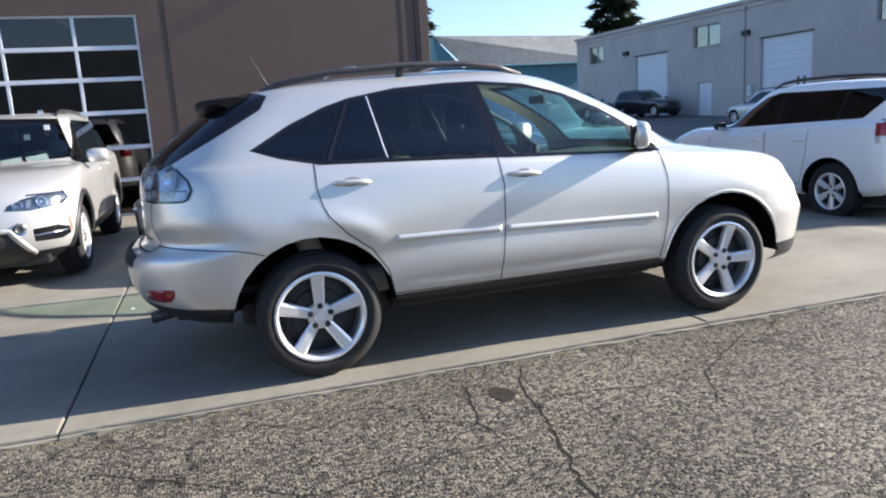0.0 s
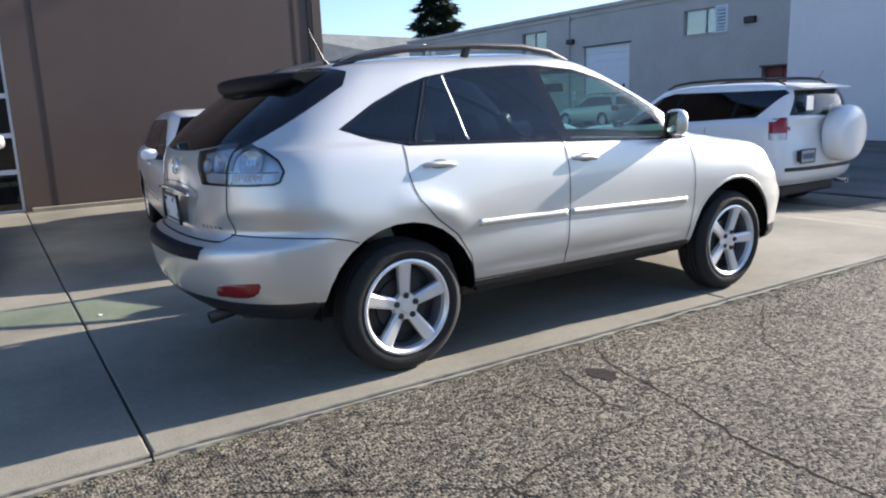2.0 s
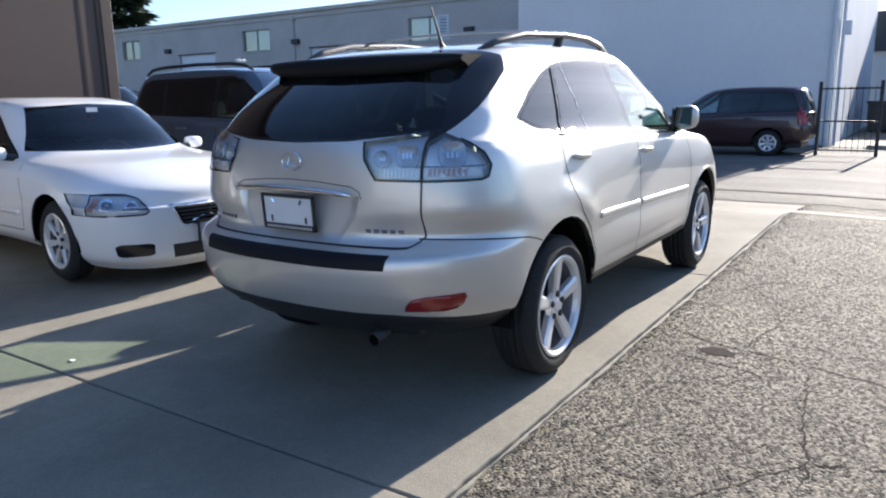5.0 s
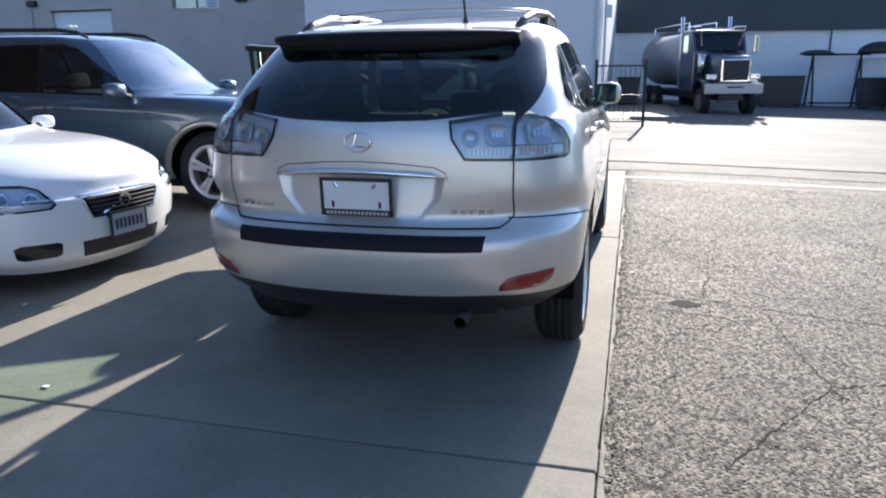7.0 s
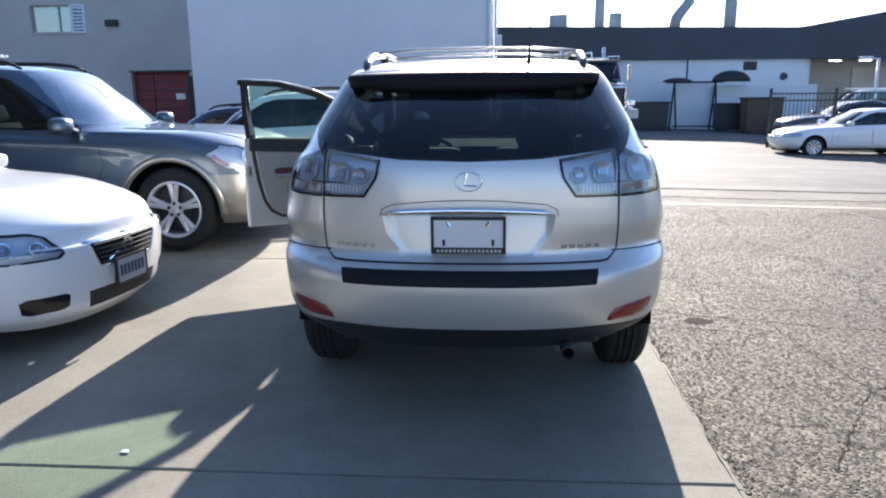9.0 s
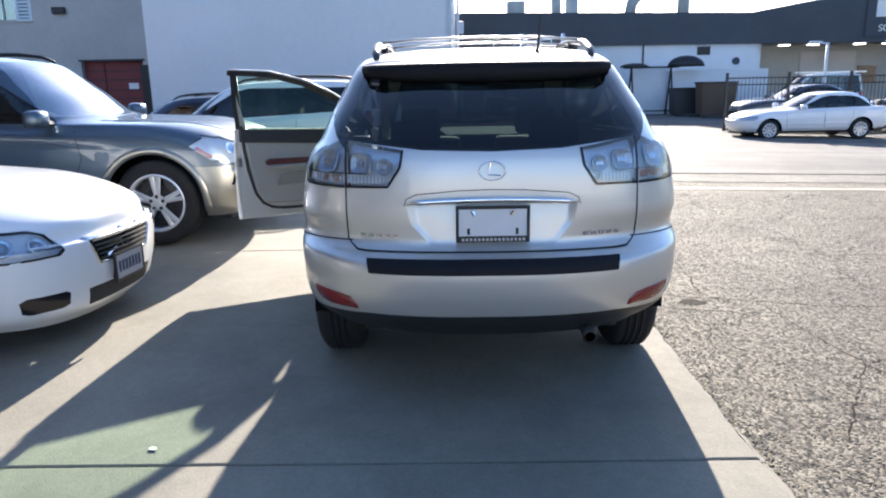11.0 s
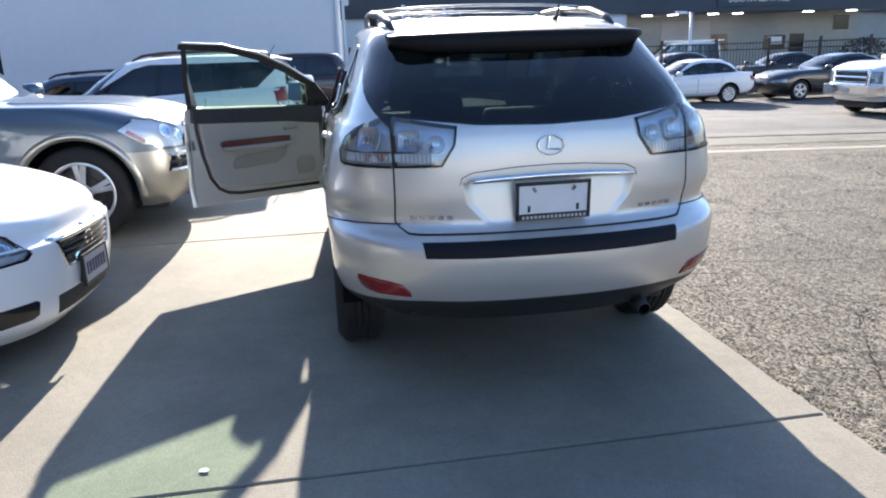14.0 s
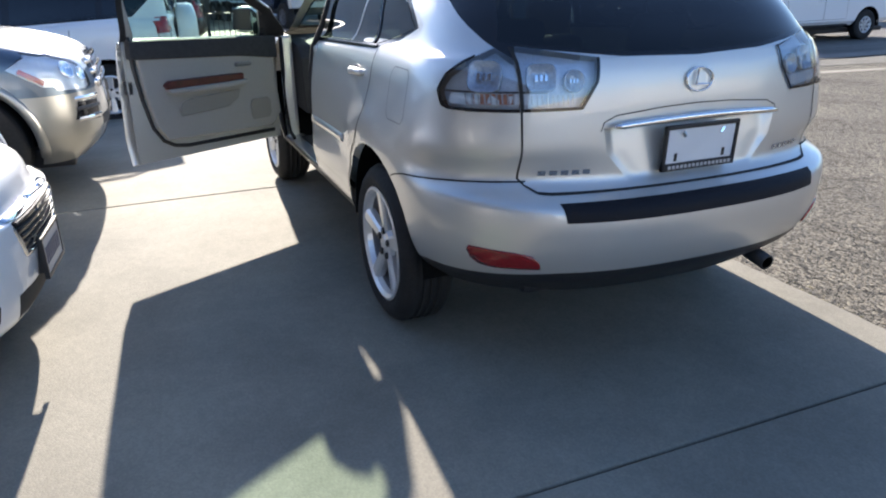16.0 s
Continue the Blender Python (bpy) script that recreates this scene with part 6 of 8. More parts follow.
# ---- other vehicles ----
def car_lines(c):
    """Outlines for a car from its main measures; rear axle at x 0."""
    ro, wb, fo, W = c["ro"], c["wb"], c["fo"], c["W"]
    a, b, h = -ro, wb + fo, W / 2
    zr, zf = c["belt_r"], c["belt_f"]
    nose, cowl, roof = c["nose"], c["cowl"], c["roof"]
    xc, xt, xe, xg = c["x_cowl"], c["x_top"], c["x_end"], c["x_glass"]
    deck = c.get("deck", zr)
    nr, nf = c.get("nr", 3.0), c.get("nf", 2.7)
    cr, cf = c.get("cr", 0.5), c.get("cf", 0.7)
    lo = c.get("low", 0.24)
    sill = c.get("sill", 0.32)
    tw = c.get("tumble", 0.20)
    cab = c.get("cab_r", 0.5)

    def side(zrear, zmid_r, zmid_f, zfront, x0, x1):
        return [(x0, zrear), (x0 + 0.25 * (x1 - x0), zmid_r), (x0 + 0.68 * (x1 - x0), zmid_f), (x1, zfront)]
    mid = (xc + b) / 2 + 0.1
    midr = (a + xg) / 2 if xg > a + 0.5 else a + 0.04
    lower = [
        (a + 0.12, b - 0.16, h - 0.09, cr, nr, cf, nf, side(lo + 0.14, sill - 0.04, sill - 0.04, lo, a, b)),
        (a + 0.03, b - 0.05, h - 0.025, cr, nr, cf, nf, side(lo + 0.22, sill + 0.05, sill + 0.05, lo + 0.12, a, b)),
        (a, b, h - 0.006, cr, nr, cf, nf, side(0.58, 0.55, 0.53, 0.50, a, b)),
        (a + 0.01, b - 0.005, h, cr, nr, cf, nf, side(0.72, 0.70, 0.66, 0.60, a, b)),
        (a + 0.05, b - 0.05, h - 0.004, cr, nr, cf, nf, side(deck - 0.22, zr - 0.22, zf - 0.22, nose - 0.10, a, b)),
        (a + 0.06, b - c.get("hood_back", 0.14), h - 0.02, cr, nr, cf + 0.1, nf, side(deck - 0.10, zr - 0.10, zf - 0.10, nose, a, b)),
        (midr, mid, h - 0.065, cr + 0.05, nr, cf + 0.1, nf, side(deck - 0.02, zr - 0.035, zf - 0.035, (nose + cowl) / 2 + 0.055, midr, mid)),
    ]
    upper = [
        (xg, xc, h - 0.10, min(cr + 0.1, 0.7, cab + 0.1), 2.8, min(cf, 0.58), 2.6, side(deck, zr, zf, cowl, xg, xc)),
        (xg + (xe - xg) * 0.5, xc + (xt - xc) * 0.5, h - 0.10 - tw * 0.52, cab, 2.9, 0.50, 2.7, side((deck + roof) / 2 + 0.02, (zr + roof) / 2, (zf + roof) / 2, (cowl + roof - 0.075) / 2, xg + (xe - xg) * 0.5, xc + (xt - xc) * 0.5)),
        (xe, xt, h - 0.10 - tw, cab * 0.9, 2.9, 0.48, 2.7, [(xe, roof - 0.10), ((xe + xt) / 2, roof - 0.07), (xt, roof - 0.075)]),
        (xe + 0.08, xt - 0.12, h - 0.15 - tw, 0.45, 2.8, 0.55, 2.4, [(xe, roof - 0.055), ((xe + xt) / 2, roof - 0.025), (xt, roof - 0.05)]),
        (xe + 0.25, xt - 0.3, h * 0.42, 0.4, 2.6, 0.4, 2.4, [(xe, roof - 0.03), ((xe + xt) / 2, roof - 0.004), (xt, roof - 0.025)]),
        (xe + 0.5, xt - 0.5, 0.0, 0.2, 2.5, 0.2, 2.4, [(xe, roof - 0.022), ((xe + xt) / 2, roof), (xt, roof - 0.015)]),
    ]
    return lower + upper


def parked(name, m, label, c, category="car", group="parked cars", detail=True):
    """A parked car of the given measures, with its panels, panes, lamps and wheels as parts."""
    car = holder(name, m, label, category, group)
    col = c["paint"]
    wb, R, W = c["wb"], c["R"], c["W"]
    a, b, h = -c["ro"], wb + c["fo"], W / 2
    sk = Skin(loft(car_lines(c), (12, 44, 12) if detail else (8, 30, 8), 0.05 if detail else 0.09))
    gap = c.get("arch", 0.06)
    arches(sk, wb, R, front_r=R + gap)
    roof, zr, zf = c["roof"], c["belt_r"], c["belt_f"]
    xc, xt, xe, xg = c["x_cowl"], c["x_top"], c["x_end"], c["x_glass"]
    top = roof - 0.115

    def front_x(z):
        t = (z - c["cowl"]) / (roof - 0.09 - c["cowl"])
        return xc + (xt - xc) * t - c.get("a_pillar", 0.30)

    def rear_x(z):
        t = (z - c.get("deck", zr)) / (roof - 0.10 - c.get("deck", zr))
        return xg + (xe - xg) * t + c.get("d_pillar", 0.30)
    bt_f, bt_r = zf + 0.015, zr + 0.02
    dlo = [(front_x(bt_f), bt_f), (front_x(top - 0.05), top - 0.05), (front_x(top) - 0.12, top), (rear_x(top) + 0.15, top - 0.01), (rear_x(top - 0.05), top - 0.06), (rear_x(bt_r), bt_r)]
    if "dlo_tail" in c:
        xa, xb = c["dlo_tail"]
        dlo = dlo[:3] + [(xa + 0.06, top - 0.005), (xa, top - 0.05), (xb, bt_r)]
    pil = c["pillars"]
    for v, s in (("y+", "l"), ("y-", "r")):
        sk.cut("trim_" + s, hull(dlo), v, keep=lambda q: q.z > zf - 0.05)
        ins = shrink(hull(dlo), 0.022)
        edges = [min(p[0] for p in ins) - 0.1, *pil, max(p[0] for p in ins) + 0.1]
        for k, (x0, x1) in enumerate(zip(edges, edges[1:])):
            lean = 0.06
            strip = [(x0 + 0.035 + lean, bt_r - 0.3), (x1 - 0.035 + lean, bt_r - 0.3), (x1 - 0.035 - lean, roof + 0.1), (x0 + 0.035 - lean, roof + 0.1)]
            clip = ins
            for i in range(4):
                p, q = ccw(strip)[i], ccw(strip)[(i + 1) % 4]
                out = []
                for j in range(len(clip)):
                    u, w2 = clip[j], clip[(j + 1) % len(clip)]
                    du = (q[0] - p[0]) * (u[1] - p[1]) - (q[1] - p[1]) * (u[0] - p[0])
                    dw = (q[0] - p[0]) * (w2[1] - p[1]) - (q[1] - p[1]) * (w2[0] - p[0])
                    if du >= 0:
                        out.append(u)
                    if du * dw < 0:
                        t = du / (du - dw)
                        out.append((u[0] + (w2[0] - u[0]) * t, u[1] + (w2[1] - u[1]) * t))
                clip = out
                if len(clip) < 3:
                    break
            if len(clip) >= 3:
                sk.cut("pane%d_%s" % (k, s), hull(clip), v, only=["trim_" + s])
        if "cladding" in c:
            xf = wb + c.get("clad_end", 0.9)
            sk.cut("cladding_" + s, [(-0.9, 0.1), (xf, 0.1), (xf, c["cladding"]), (-0.9, c["cladding"])], v, only=["body"])
            if "clad_chin" in c:
                sk.cut("cladding_" + s, [(xf, 0.1), (wb + 0.95, 0.1), (wb + 0.95, c["clad_chin"]), (xf, c["clad_chin"])], v, only=["body"])
    ww = h - 0.10 - c.get("tumble", 0.2)
    sk.cut("screen", hull([(-(h - 0.17), c["cowl"] + 0.03), (h - 0.17, c["cowl"] + 0.03), (ww - 0.07, roof - 0.10), (-(ww - 0.07), roof - 0.10), (0, c["cowl"] + 0.01), (0, roof - 0.075)]), "x+", only=["body"], keep=lambda q: q.x > 0.8)
    dk = c.get("deck", zr)
    sk.cut("rear_screen", hull([(-(h - 0.22), dk + 0.04), (h - 0.22, dk + 0.04), (ww - 0.08, roof - 0.13), (-(ww - 0.08), roof - 0.13), (0, dk + 0.02)]), "x-", only=["body"], keep=lambda q: q.x < 1.2)
    for s, n in ((1, "l"), (-1, "r")):
        for k, poly in enumerate(c.get("head", [])):
            sk.cut("head_" + n, hull([(s * y, z) for y, z in poly]), "x+", only=["body"], keep=lambda q, s=s: s * q.y > 0 and q.x > wb * 0.7)
        for k, poly in enumerate(c.get("tail", [])):
            sk.cut("tail_" + n, hull([(s * y, z) for y, z in poly]), "x-", only=["body"], keep=lambda q, s=s: s * q.y > 0 and q.x < 0.2)
        for poly in c.get("head_side", []):
            sk.cut("head_" + n, hull([(wb + x, z) for x, z in poly]), "y+" if s > 0 else "y-", only=["body"], keep=lambda q, s=s: q.x > wb and s * q.y > c.get("lamp_in", 0.62))
        for poly in c.get("tail_side", []):
            sk.cut("tail_" + n, hull(poly), "y+" if s > 0 else "y-", only=["body"], keep=lambda q, s=s: s * q.y > c.get("tail_in", 0.6))
        for poly in c.get("tail_clear", []):
            sk.cut("tclear_" + n, hull(poly), "y+" if s > 0 else "y-", only=["tail_" + n])
            sk.cut("tclear_" + n, hull([(s * 0.5, 0.9), (s * 1.0, 0.9), (s * 1.0, 1.045), (s * 0.5, 1.045)]), "x-", only=["tail_" + n])
        for poly in c.get("fog", []):
            sk.cut("fog_" + n, hull([(s * y, z) for y, z in poly]), "x+", only=["body"], keep=lambda q, s=s: s * q.y > 0 and q.x > wb * 0.7)
    for n2, key in (("grille", "grille"), ("intake", "intake")):
        if key in c:
            sk.cut(n2, hull([(s * y, z) for y, z in c[key] for s in (1, -1)]), "x+", only=["body"], keep=lambda q: q.x > wb * 0.7)
    if "rear_pad" in c:
        sk.cut("rear_pad", hull([(s * y, z) for y, z in c["rear_pad"] for s in (1, -1)]), "x-", only=["body"])
    tree = sk.tree()
    sk.normals()
    P = sk.part
    body = P(["body"], "body", col, car)
    P("cladding_l", "cladding", c.get("clad_mat", M_BLACK), car)
    P("cladding_r", "cladding", c.get("clad_mat", M_BLACK), car)
    P("screen", "windscreen", c.get("screen", M_MIDGLASS), car)
    P("rear_screen", "rear_window", c.get("rear_glass", M_DARKGLASS), car)
    P("intake", "lower_intake", M_INTERIOR, car)
    P("rear_pad", "bumper_pad", M_BLACK, car)
    gr = P("grille", "grille", M_GLOSSBLACK, car)
    if gr is not None and detail:
        ys = [y for y, z in c["grille"]]
        zs = [z for y, z in c["grille"]]
        for k in range(c.get("bars", 5)):
            z = min(zs) + (max(zs) - min(zs)) * (k + 0.6) / c.get("bars", 5)
            w = min(ys) + (max(ys) - min(ys)) * (z - min(zs)) / (max(zs) - min(zs)) - 0.02 if max(ys) > min(ys) else max(ys) - 0.02
            rb = sk.ribbon(tree, [(-w, z), (w, z)], "x+", 0.012, high=0.010, step=0.06)
            part("grille_bar", rb, c.get("bar_mat", M_CHROME), gr)
    for n in ("l", "r"):
        P("trim_" + n, "window_trim", c.get("trim", M_GLOSSBLACK), car)
        for k in range(len(pil) + 1):
            g = c.get("glass", [M_DARKGLASS])
            P("pane%d_%s" % (k, n), "side_window", g[min(k, len(g) - 1)], car, push=0.002)
        P("head_" + n, "headlamp_back", c.get("lamp_back", M_LAMPBACK), car, push=-0.02)
        hl = P("head_" + n, "headlamp", M_CLEAR, car, "clear headlamp", push=0.003)
        P("tail_" + n, "tail_lamp", M_REDLENS, car, "red tail lamp", push=0.004, thick=0.01)
        P("tclear_" + n, "reversing_lamp", M_CLEARCAP, car, "clear reversing lamp", push=0.004, thick=0.01)
        P("fog_" + n, "fog_lamp", M_GLOSSBLACK, car)
    for s, v in ((1, "y+"), (-1, "y-")):
        if detail:
            for k, line in enumerate(c.get("doors", [])):
                part("door_gap", sk.ribbon(tree, line, v, 0.008, step=0.05), M_GAP, car)
            for x, z in c.get("handles", []):
                part("door_handle", handle_mesh(tree, x, z, s), c.get("handle_mat", col), car, smooth=True)
            for line in c.get("mould", []):
                part("moulding", sk.ribbon(tree, line, v, 0.05, high=0.012, step=0.05), c.get("mould_mat", col), car, smooth=True)
        if "flare" in c:
            for x in (0, wb):
                arc = [(x + (R + gap + 0.02) * math.cos(radians(t)), R + (R + gap + 0.02) * math.sin(radians(t))) for t in range(-8, 189, 7)]
                part("arch_flare", sk.ribbon(tree, arc, v, 0.07, high=0.02, step=0.06), c["flare"], car, smooth=True)
        mx = front_x(bt_f) - c.get("mirror_back", 0.10)
        simple_mirror(car, mx, s * (h - 0.075), bt_f, s, c.get("mirror", col), c.get("mirror_k", 1.0))
        for x in (0, wb):
            liner(car, x, s, R, h - 0.03, 0.32, gap)
            wheel(car, pose(x, s * (h - 0.03 - c["tyre"] / 2), R, 0, 0, 0 if s < 0 else 180), R, c["rim"], c["tyre"], c.get("spokes", 5), c.get("style", "star"), detail)
    part("floor_pan", box(a + 0.25, b - 0.25, -h + 0.28, h - 0.28, 0.2, 0.34, 0.03), M_BLACK, car)
    part("cabin_floor", box(xg + 0.2, xc, -h + 0.14, h - 0.14, 0.36, 0.42), M_INTERIOR, car)
    part("dashboard", prism([(xc - 0.75, 0.6), (xc - 0.7, zf - 0.12), (xc - 0.55, zf - 0.03), (xc - 0.1, c["cowl"] - 0.03), (xc - 0.1, 0.6)], "y", -h + 0.2, h - 0.2), M_INTERIOR, car)
    for y in (-0.37, 0.37):
        seat(car, xc - 1.55, y, c.get("seats", M_INTERIOR), 0.5, 0.6, 18, True, zf - 0.52)
        seat(car, xc - 2.45, y, c.get("seats", M_INTERIOR), 0.6, 0.58, 20, True, zf - 0.50)
    part("steering_wheel", moved(ring([(0.165, -0.012), (0.185, -0.014), (0.195, 0.0), (0.185, 0.014), (0.165, 0.012)], 20, "x"), pose(xc - 0.98, 0.37, zf - 0.08, 0, -25, 0)), M_INTERIOR, car, smooth=True)
    if c.get("rails"):
        for s in (1, -1):
            y = s * (h - 0.20 - c.get("tumble", 0.2))
            x0, x1 = xe + 0.15, xt - 0.15
            z = roof - 0.035 - c.get("rail_drop", 0.0)
            pts = [(x0, y, z - 0.02), (x0 + 0.14, y, z + 0.045), (x0 + 0.4, y, z + 0.07), ((x0 + x1) / 2, y, z + 0.082), (x1 - 0.4, y, z + 0.07), (x1 - 0.14, y, z + 0.04), (x1, y, z - 0.02)]
            part("roof_rail", tube(pts, [0.014, 0.02, 0.022, 0.022, 0.022, 0.02, 0.014], 8), c["rails"], car, smooth=True)
    if "plate_f" in c:
        plate(car, (b + 0.012, 0, c["plate_f"]), 1)
    if "plate_r" in c:
        plate(car, (a - 0.012, c.get("plate_ry", 0), c["plate_r"]), -1)
    return car, sk, tree


def bowl(sk, tree, car, u, z, r, view="x+", material=None, out=-0.006):
    """A round lamp bowl let into the skin."""
    d = Vector((-1, 0, 0)) if view == "x+" else Vector((1, 0, 0))
    loc, nor = tree.ray_cast(Vector((0, u, z)) - d * 8, d)[:2]
    nor = nor if nor.dot(d) < 0 else -nor
    m = Matrix.Translation(loc + nor * out) @ Vector((1, 0, 0)).rotation_difference(nor).to_matrix().to_4x4()
    part("lamp_bowl", moved(ring([(0.004, -0.006), (r * 0.4, -0.008), (r * 0.8, -0.002), (r, 0.004), (r + 0.006, 0.004), (r + 0.008, -0.004)], 22, "x"), m), material or M_CHROME, car, smooth=True)


def simple_mirror(car, x, y, z, s, material, k=1.0):
    bm = bmesh.new()
    bmesh.ops.create_uvsphere(bm, u_segments=14, v_segments=8, radius=1.0)
    for v in bm.verts:
        for i in range(3):
            v.co[i] = math.copysign(abs(v.co[i]) ** 0.65, v.co[i])
        v.co.x = max(v.co.x, -0.5)
    mm = Matrix.Translation((x, y + s * 0.15 * k, z + 0.06 * k)) @ Matrix.Diagonal((0.10 * k, 0.12 * k, 0.08 * k, 1))
    o = part("wing_mirror", moved(bm, mm), material, car, smooth=True)
    part("mirror_glass", box(x - 0.050 * k - 0.006, x - 0.050 * k - 0.001, y + s * 0.15 * k - 0.10 * k, y + s * 0.15 * k + 0.10 * k, z - 0.005 * k, z + 0.125 * k), M_MIRROR, o)
    part("mirror_foot", tube([(x + 0.04, y - s * 0.04, z + 0.0), (x + 0.02, y + s * 0.07, z + 0.02)], 0.03, 8), M_BLACK, o)


def plate(car, at, way):
    x, y, z = at
    p = part("licence_plate", box(x - 0.006, x + 0.006, y - 0.153, y + 0.153, z - 0.077, z + 0.077, 0.003), M_PLATE2, car, "white licence plate with dark bars")
    part("plate_mount", box(x - way * 0.07, x - way * 0.004, y - 0.14, y + 0.14, z - 0.07, z + 0.07), M_BLACK, p)
    for k in range(7):
        part("character_bar", box(x + way * 0.006, x + way * 0.008, y - 0.13 + k * 0.038, y - 0.104 + k * 0.038, z - 0.035, z + 0.035), M_BAR, p)
    bm = box(x - 0.009, x + 0.009, y - 0.165, y + 0.165, z + 0.074, z + 0.088)
    add_box(bm, x - 0.009, x + 0.009, y - 0.165, y + 0.165, z - 0.09, z - 0.074)
    add_box(bm, x - 0.009, x + 0.009, y - 0.165, y - 0.153, z - 0.074, z + 0.074)
    add_box(bm, x - 0.009, x + 0.009, y + 0.153, y + 0.165, z - 0.074, z + 0.074)
    part("plate_frame", bm, M_BLACK, p)


def stand(x, y, heading, z=None):
    """The pose of a car whose rear axle's middle is at x, y."""
    return pose(x, y, lie(x, y) - (0.03 if x > EDGE_X or y > WALL_Y else dip(x)) if z is None else z, 0, 0, heading)


M_LAMPMID = mat("grey_lamp_housing", (0.20, 0.22, 0.25), 0.3, metal=0.4, var=0.2, scale=90, bump=0.2)
# white wagon, nose to the kerb
WAGON = dict(paint=M_WHITE, bar_mat=M_DARKMETAL, ro=0.97, wb=2.64, fo=0.90, W=1.77, R=0.318, tyre=0.205, rim=0.215, belt_r=1.00, belt_f=0.92, nose=0.705, cowl=0.96, roof=1.45, x_cowl=2.32, x_top=1.58, x_end=-0.62, x_glass=-0.90,
             pillars=[0.0, 0.98], glass=[M_DARKGLASS, M_DARKGLASS, M_MIDGLASS], screen=M_MIDGLASS, spokes=7, style="slim", seats=M_INTERIOR, rails=None, nf=2.6, cf=0.75, low=0.09, sill=0.27, hood_back=0.085, a_pillar=0.43, lamp_back=M_LAMPBACK, mirror_k=0.72, lamp_in=0.70, head_side=[[(0.50, 0.70), (0.95, 0.72), (0.95, 0.56), (0.52, 0.565)]],
             head=[[(0.53, 0.560), (0.502, 0.585), (0.502, 0.62), (0.535, 0.672), (0.60, 0.702), (0.90, 0.72), (0.90, 0.565), (0.80, 0.555)]], grille=[(0.27, 0.455), (0.335, 0.60)], bars=5, intake=[(0.33, 0.20), (0.35, 0.31)], fog=[[(0.47, 0.250), (0.475, 0.320), (0.50, 0.335), (0.68, 0.338), (0.71, 0.320), (0.69, 0.250), (0.66, 0.236), (0.50, 0.236)]],
             doors=[[(0.30, 0.98), (0.32, 0.60), (0.42, 0.36), (1.05, 0.35), (1.05, 0.94)], [(1.07, 0.94), (1.08, 0.35), (2.10, 0.36), (2.18, 0.62), (2.10, 0.90)]], handles=[(0.45, 0.88), (1.22, 0.85)], mould=[[(0.42, 0.52), (2.08, 0.50)]], plate_f=0.385, tail=[[(0.62, 0.75), (0.62, 1.0), (0.85, 1.0), (0.85, 0.75)]])
w_car, sk, tree = parked("station_wagon", stand(1.36, 10.60, -95.5), "white station wagon with a black slatted grille, parked nose out", WAGON)
part("grille_slash", tube([(2.64 + 0.895, -0.20, 0.475), (2.64 + 0.865, 0.20, 0.615)], 0.012, 6), M_CHROME, w_car, "diagonal chrome grille bar")
part("grille_badge", moved(ring([(0.035, 0.0), (0.035, 0.012), (0.05, 0.012), (0.05, 0.0)], 20, "x"), Matrix.Translation((2.64 + 0.89, 0, 0.54))), M_CHROME, w_car)
for s in (1, -1):
    for y, z, k in ((0.585, 0.628, 0.044), (0.72, 0.640, 0.052)):
        bowl(sk, tree, w_car, s * y, z, k, "x+", M_CHROME)
        bowl(sk, tree, w_car, s * y, z, k * 0.5, "x+", M_LAMPMID)
    bowl(sk, tree, w_car, s * 0.60, 0.29, 0.034)
    part("lamp_rim", sk.ribbon(tree, [(s * 0.53, 0.559), (s * 0.501, 0.585), (s * 0.501, 0.62), (s * 0.535, 0.674), (s * 0.60, 0.704), (s * 0.70, 0.711)], "x+", 0.010, lift=0.006), M_GLOSSBLACK, w_car)
    part("lamp_rim", sk.ribbon(tree, [(s * 0.53, 0.559), (s * 0.70, 0.557)], "x+", 0.010, lift=0.006), M_GLOSSBLACK, w_car)
    part("lamp_rim", sk.ribbon(tree, [(2.64 + 0.66, 0.556), (2.64 + 0.52, 0.563), (2.64 + 0.50, 0.702), (2.64 + 0.60, 0.712)], "y+" if s > 0 else "y-", 0.010, lift=0.006), M_GLOSSBLACK, w_car)
    part("turn_lamp", sk.ribbon(tree, [(2.64 + 0.54, 0.59), (2.64 + 0.54, 0.685)], "y+" if s > 0 else "y-", 0.05, lift=-0.006), M_AMBERDIM, w_car, "dim amber turn lamp")
    part("grille_frame", sk.ribbon(tree, [(0, 0.448), (s * 0.27, 0.448), (s * 0.345, 0.606), (0, 0.612)], "x+", 0.014, high=0.010, step=0.04), M_CHROME, w_car, "chrome grille surround", smooth=True)
part("sticker", box(1.78, 1.79, -0.10, 0.0, 1.30, 1.34), M_PAPER, w_car)

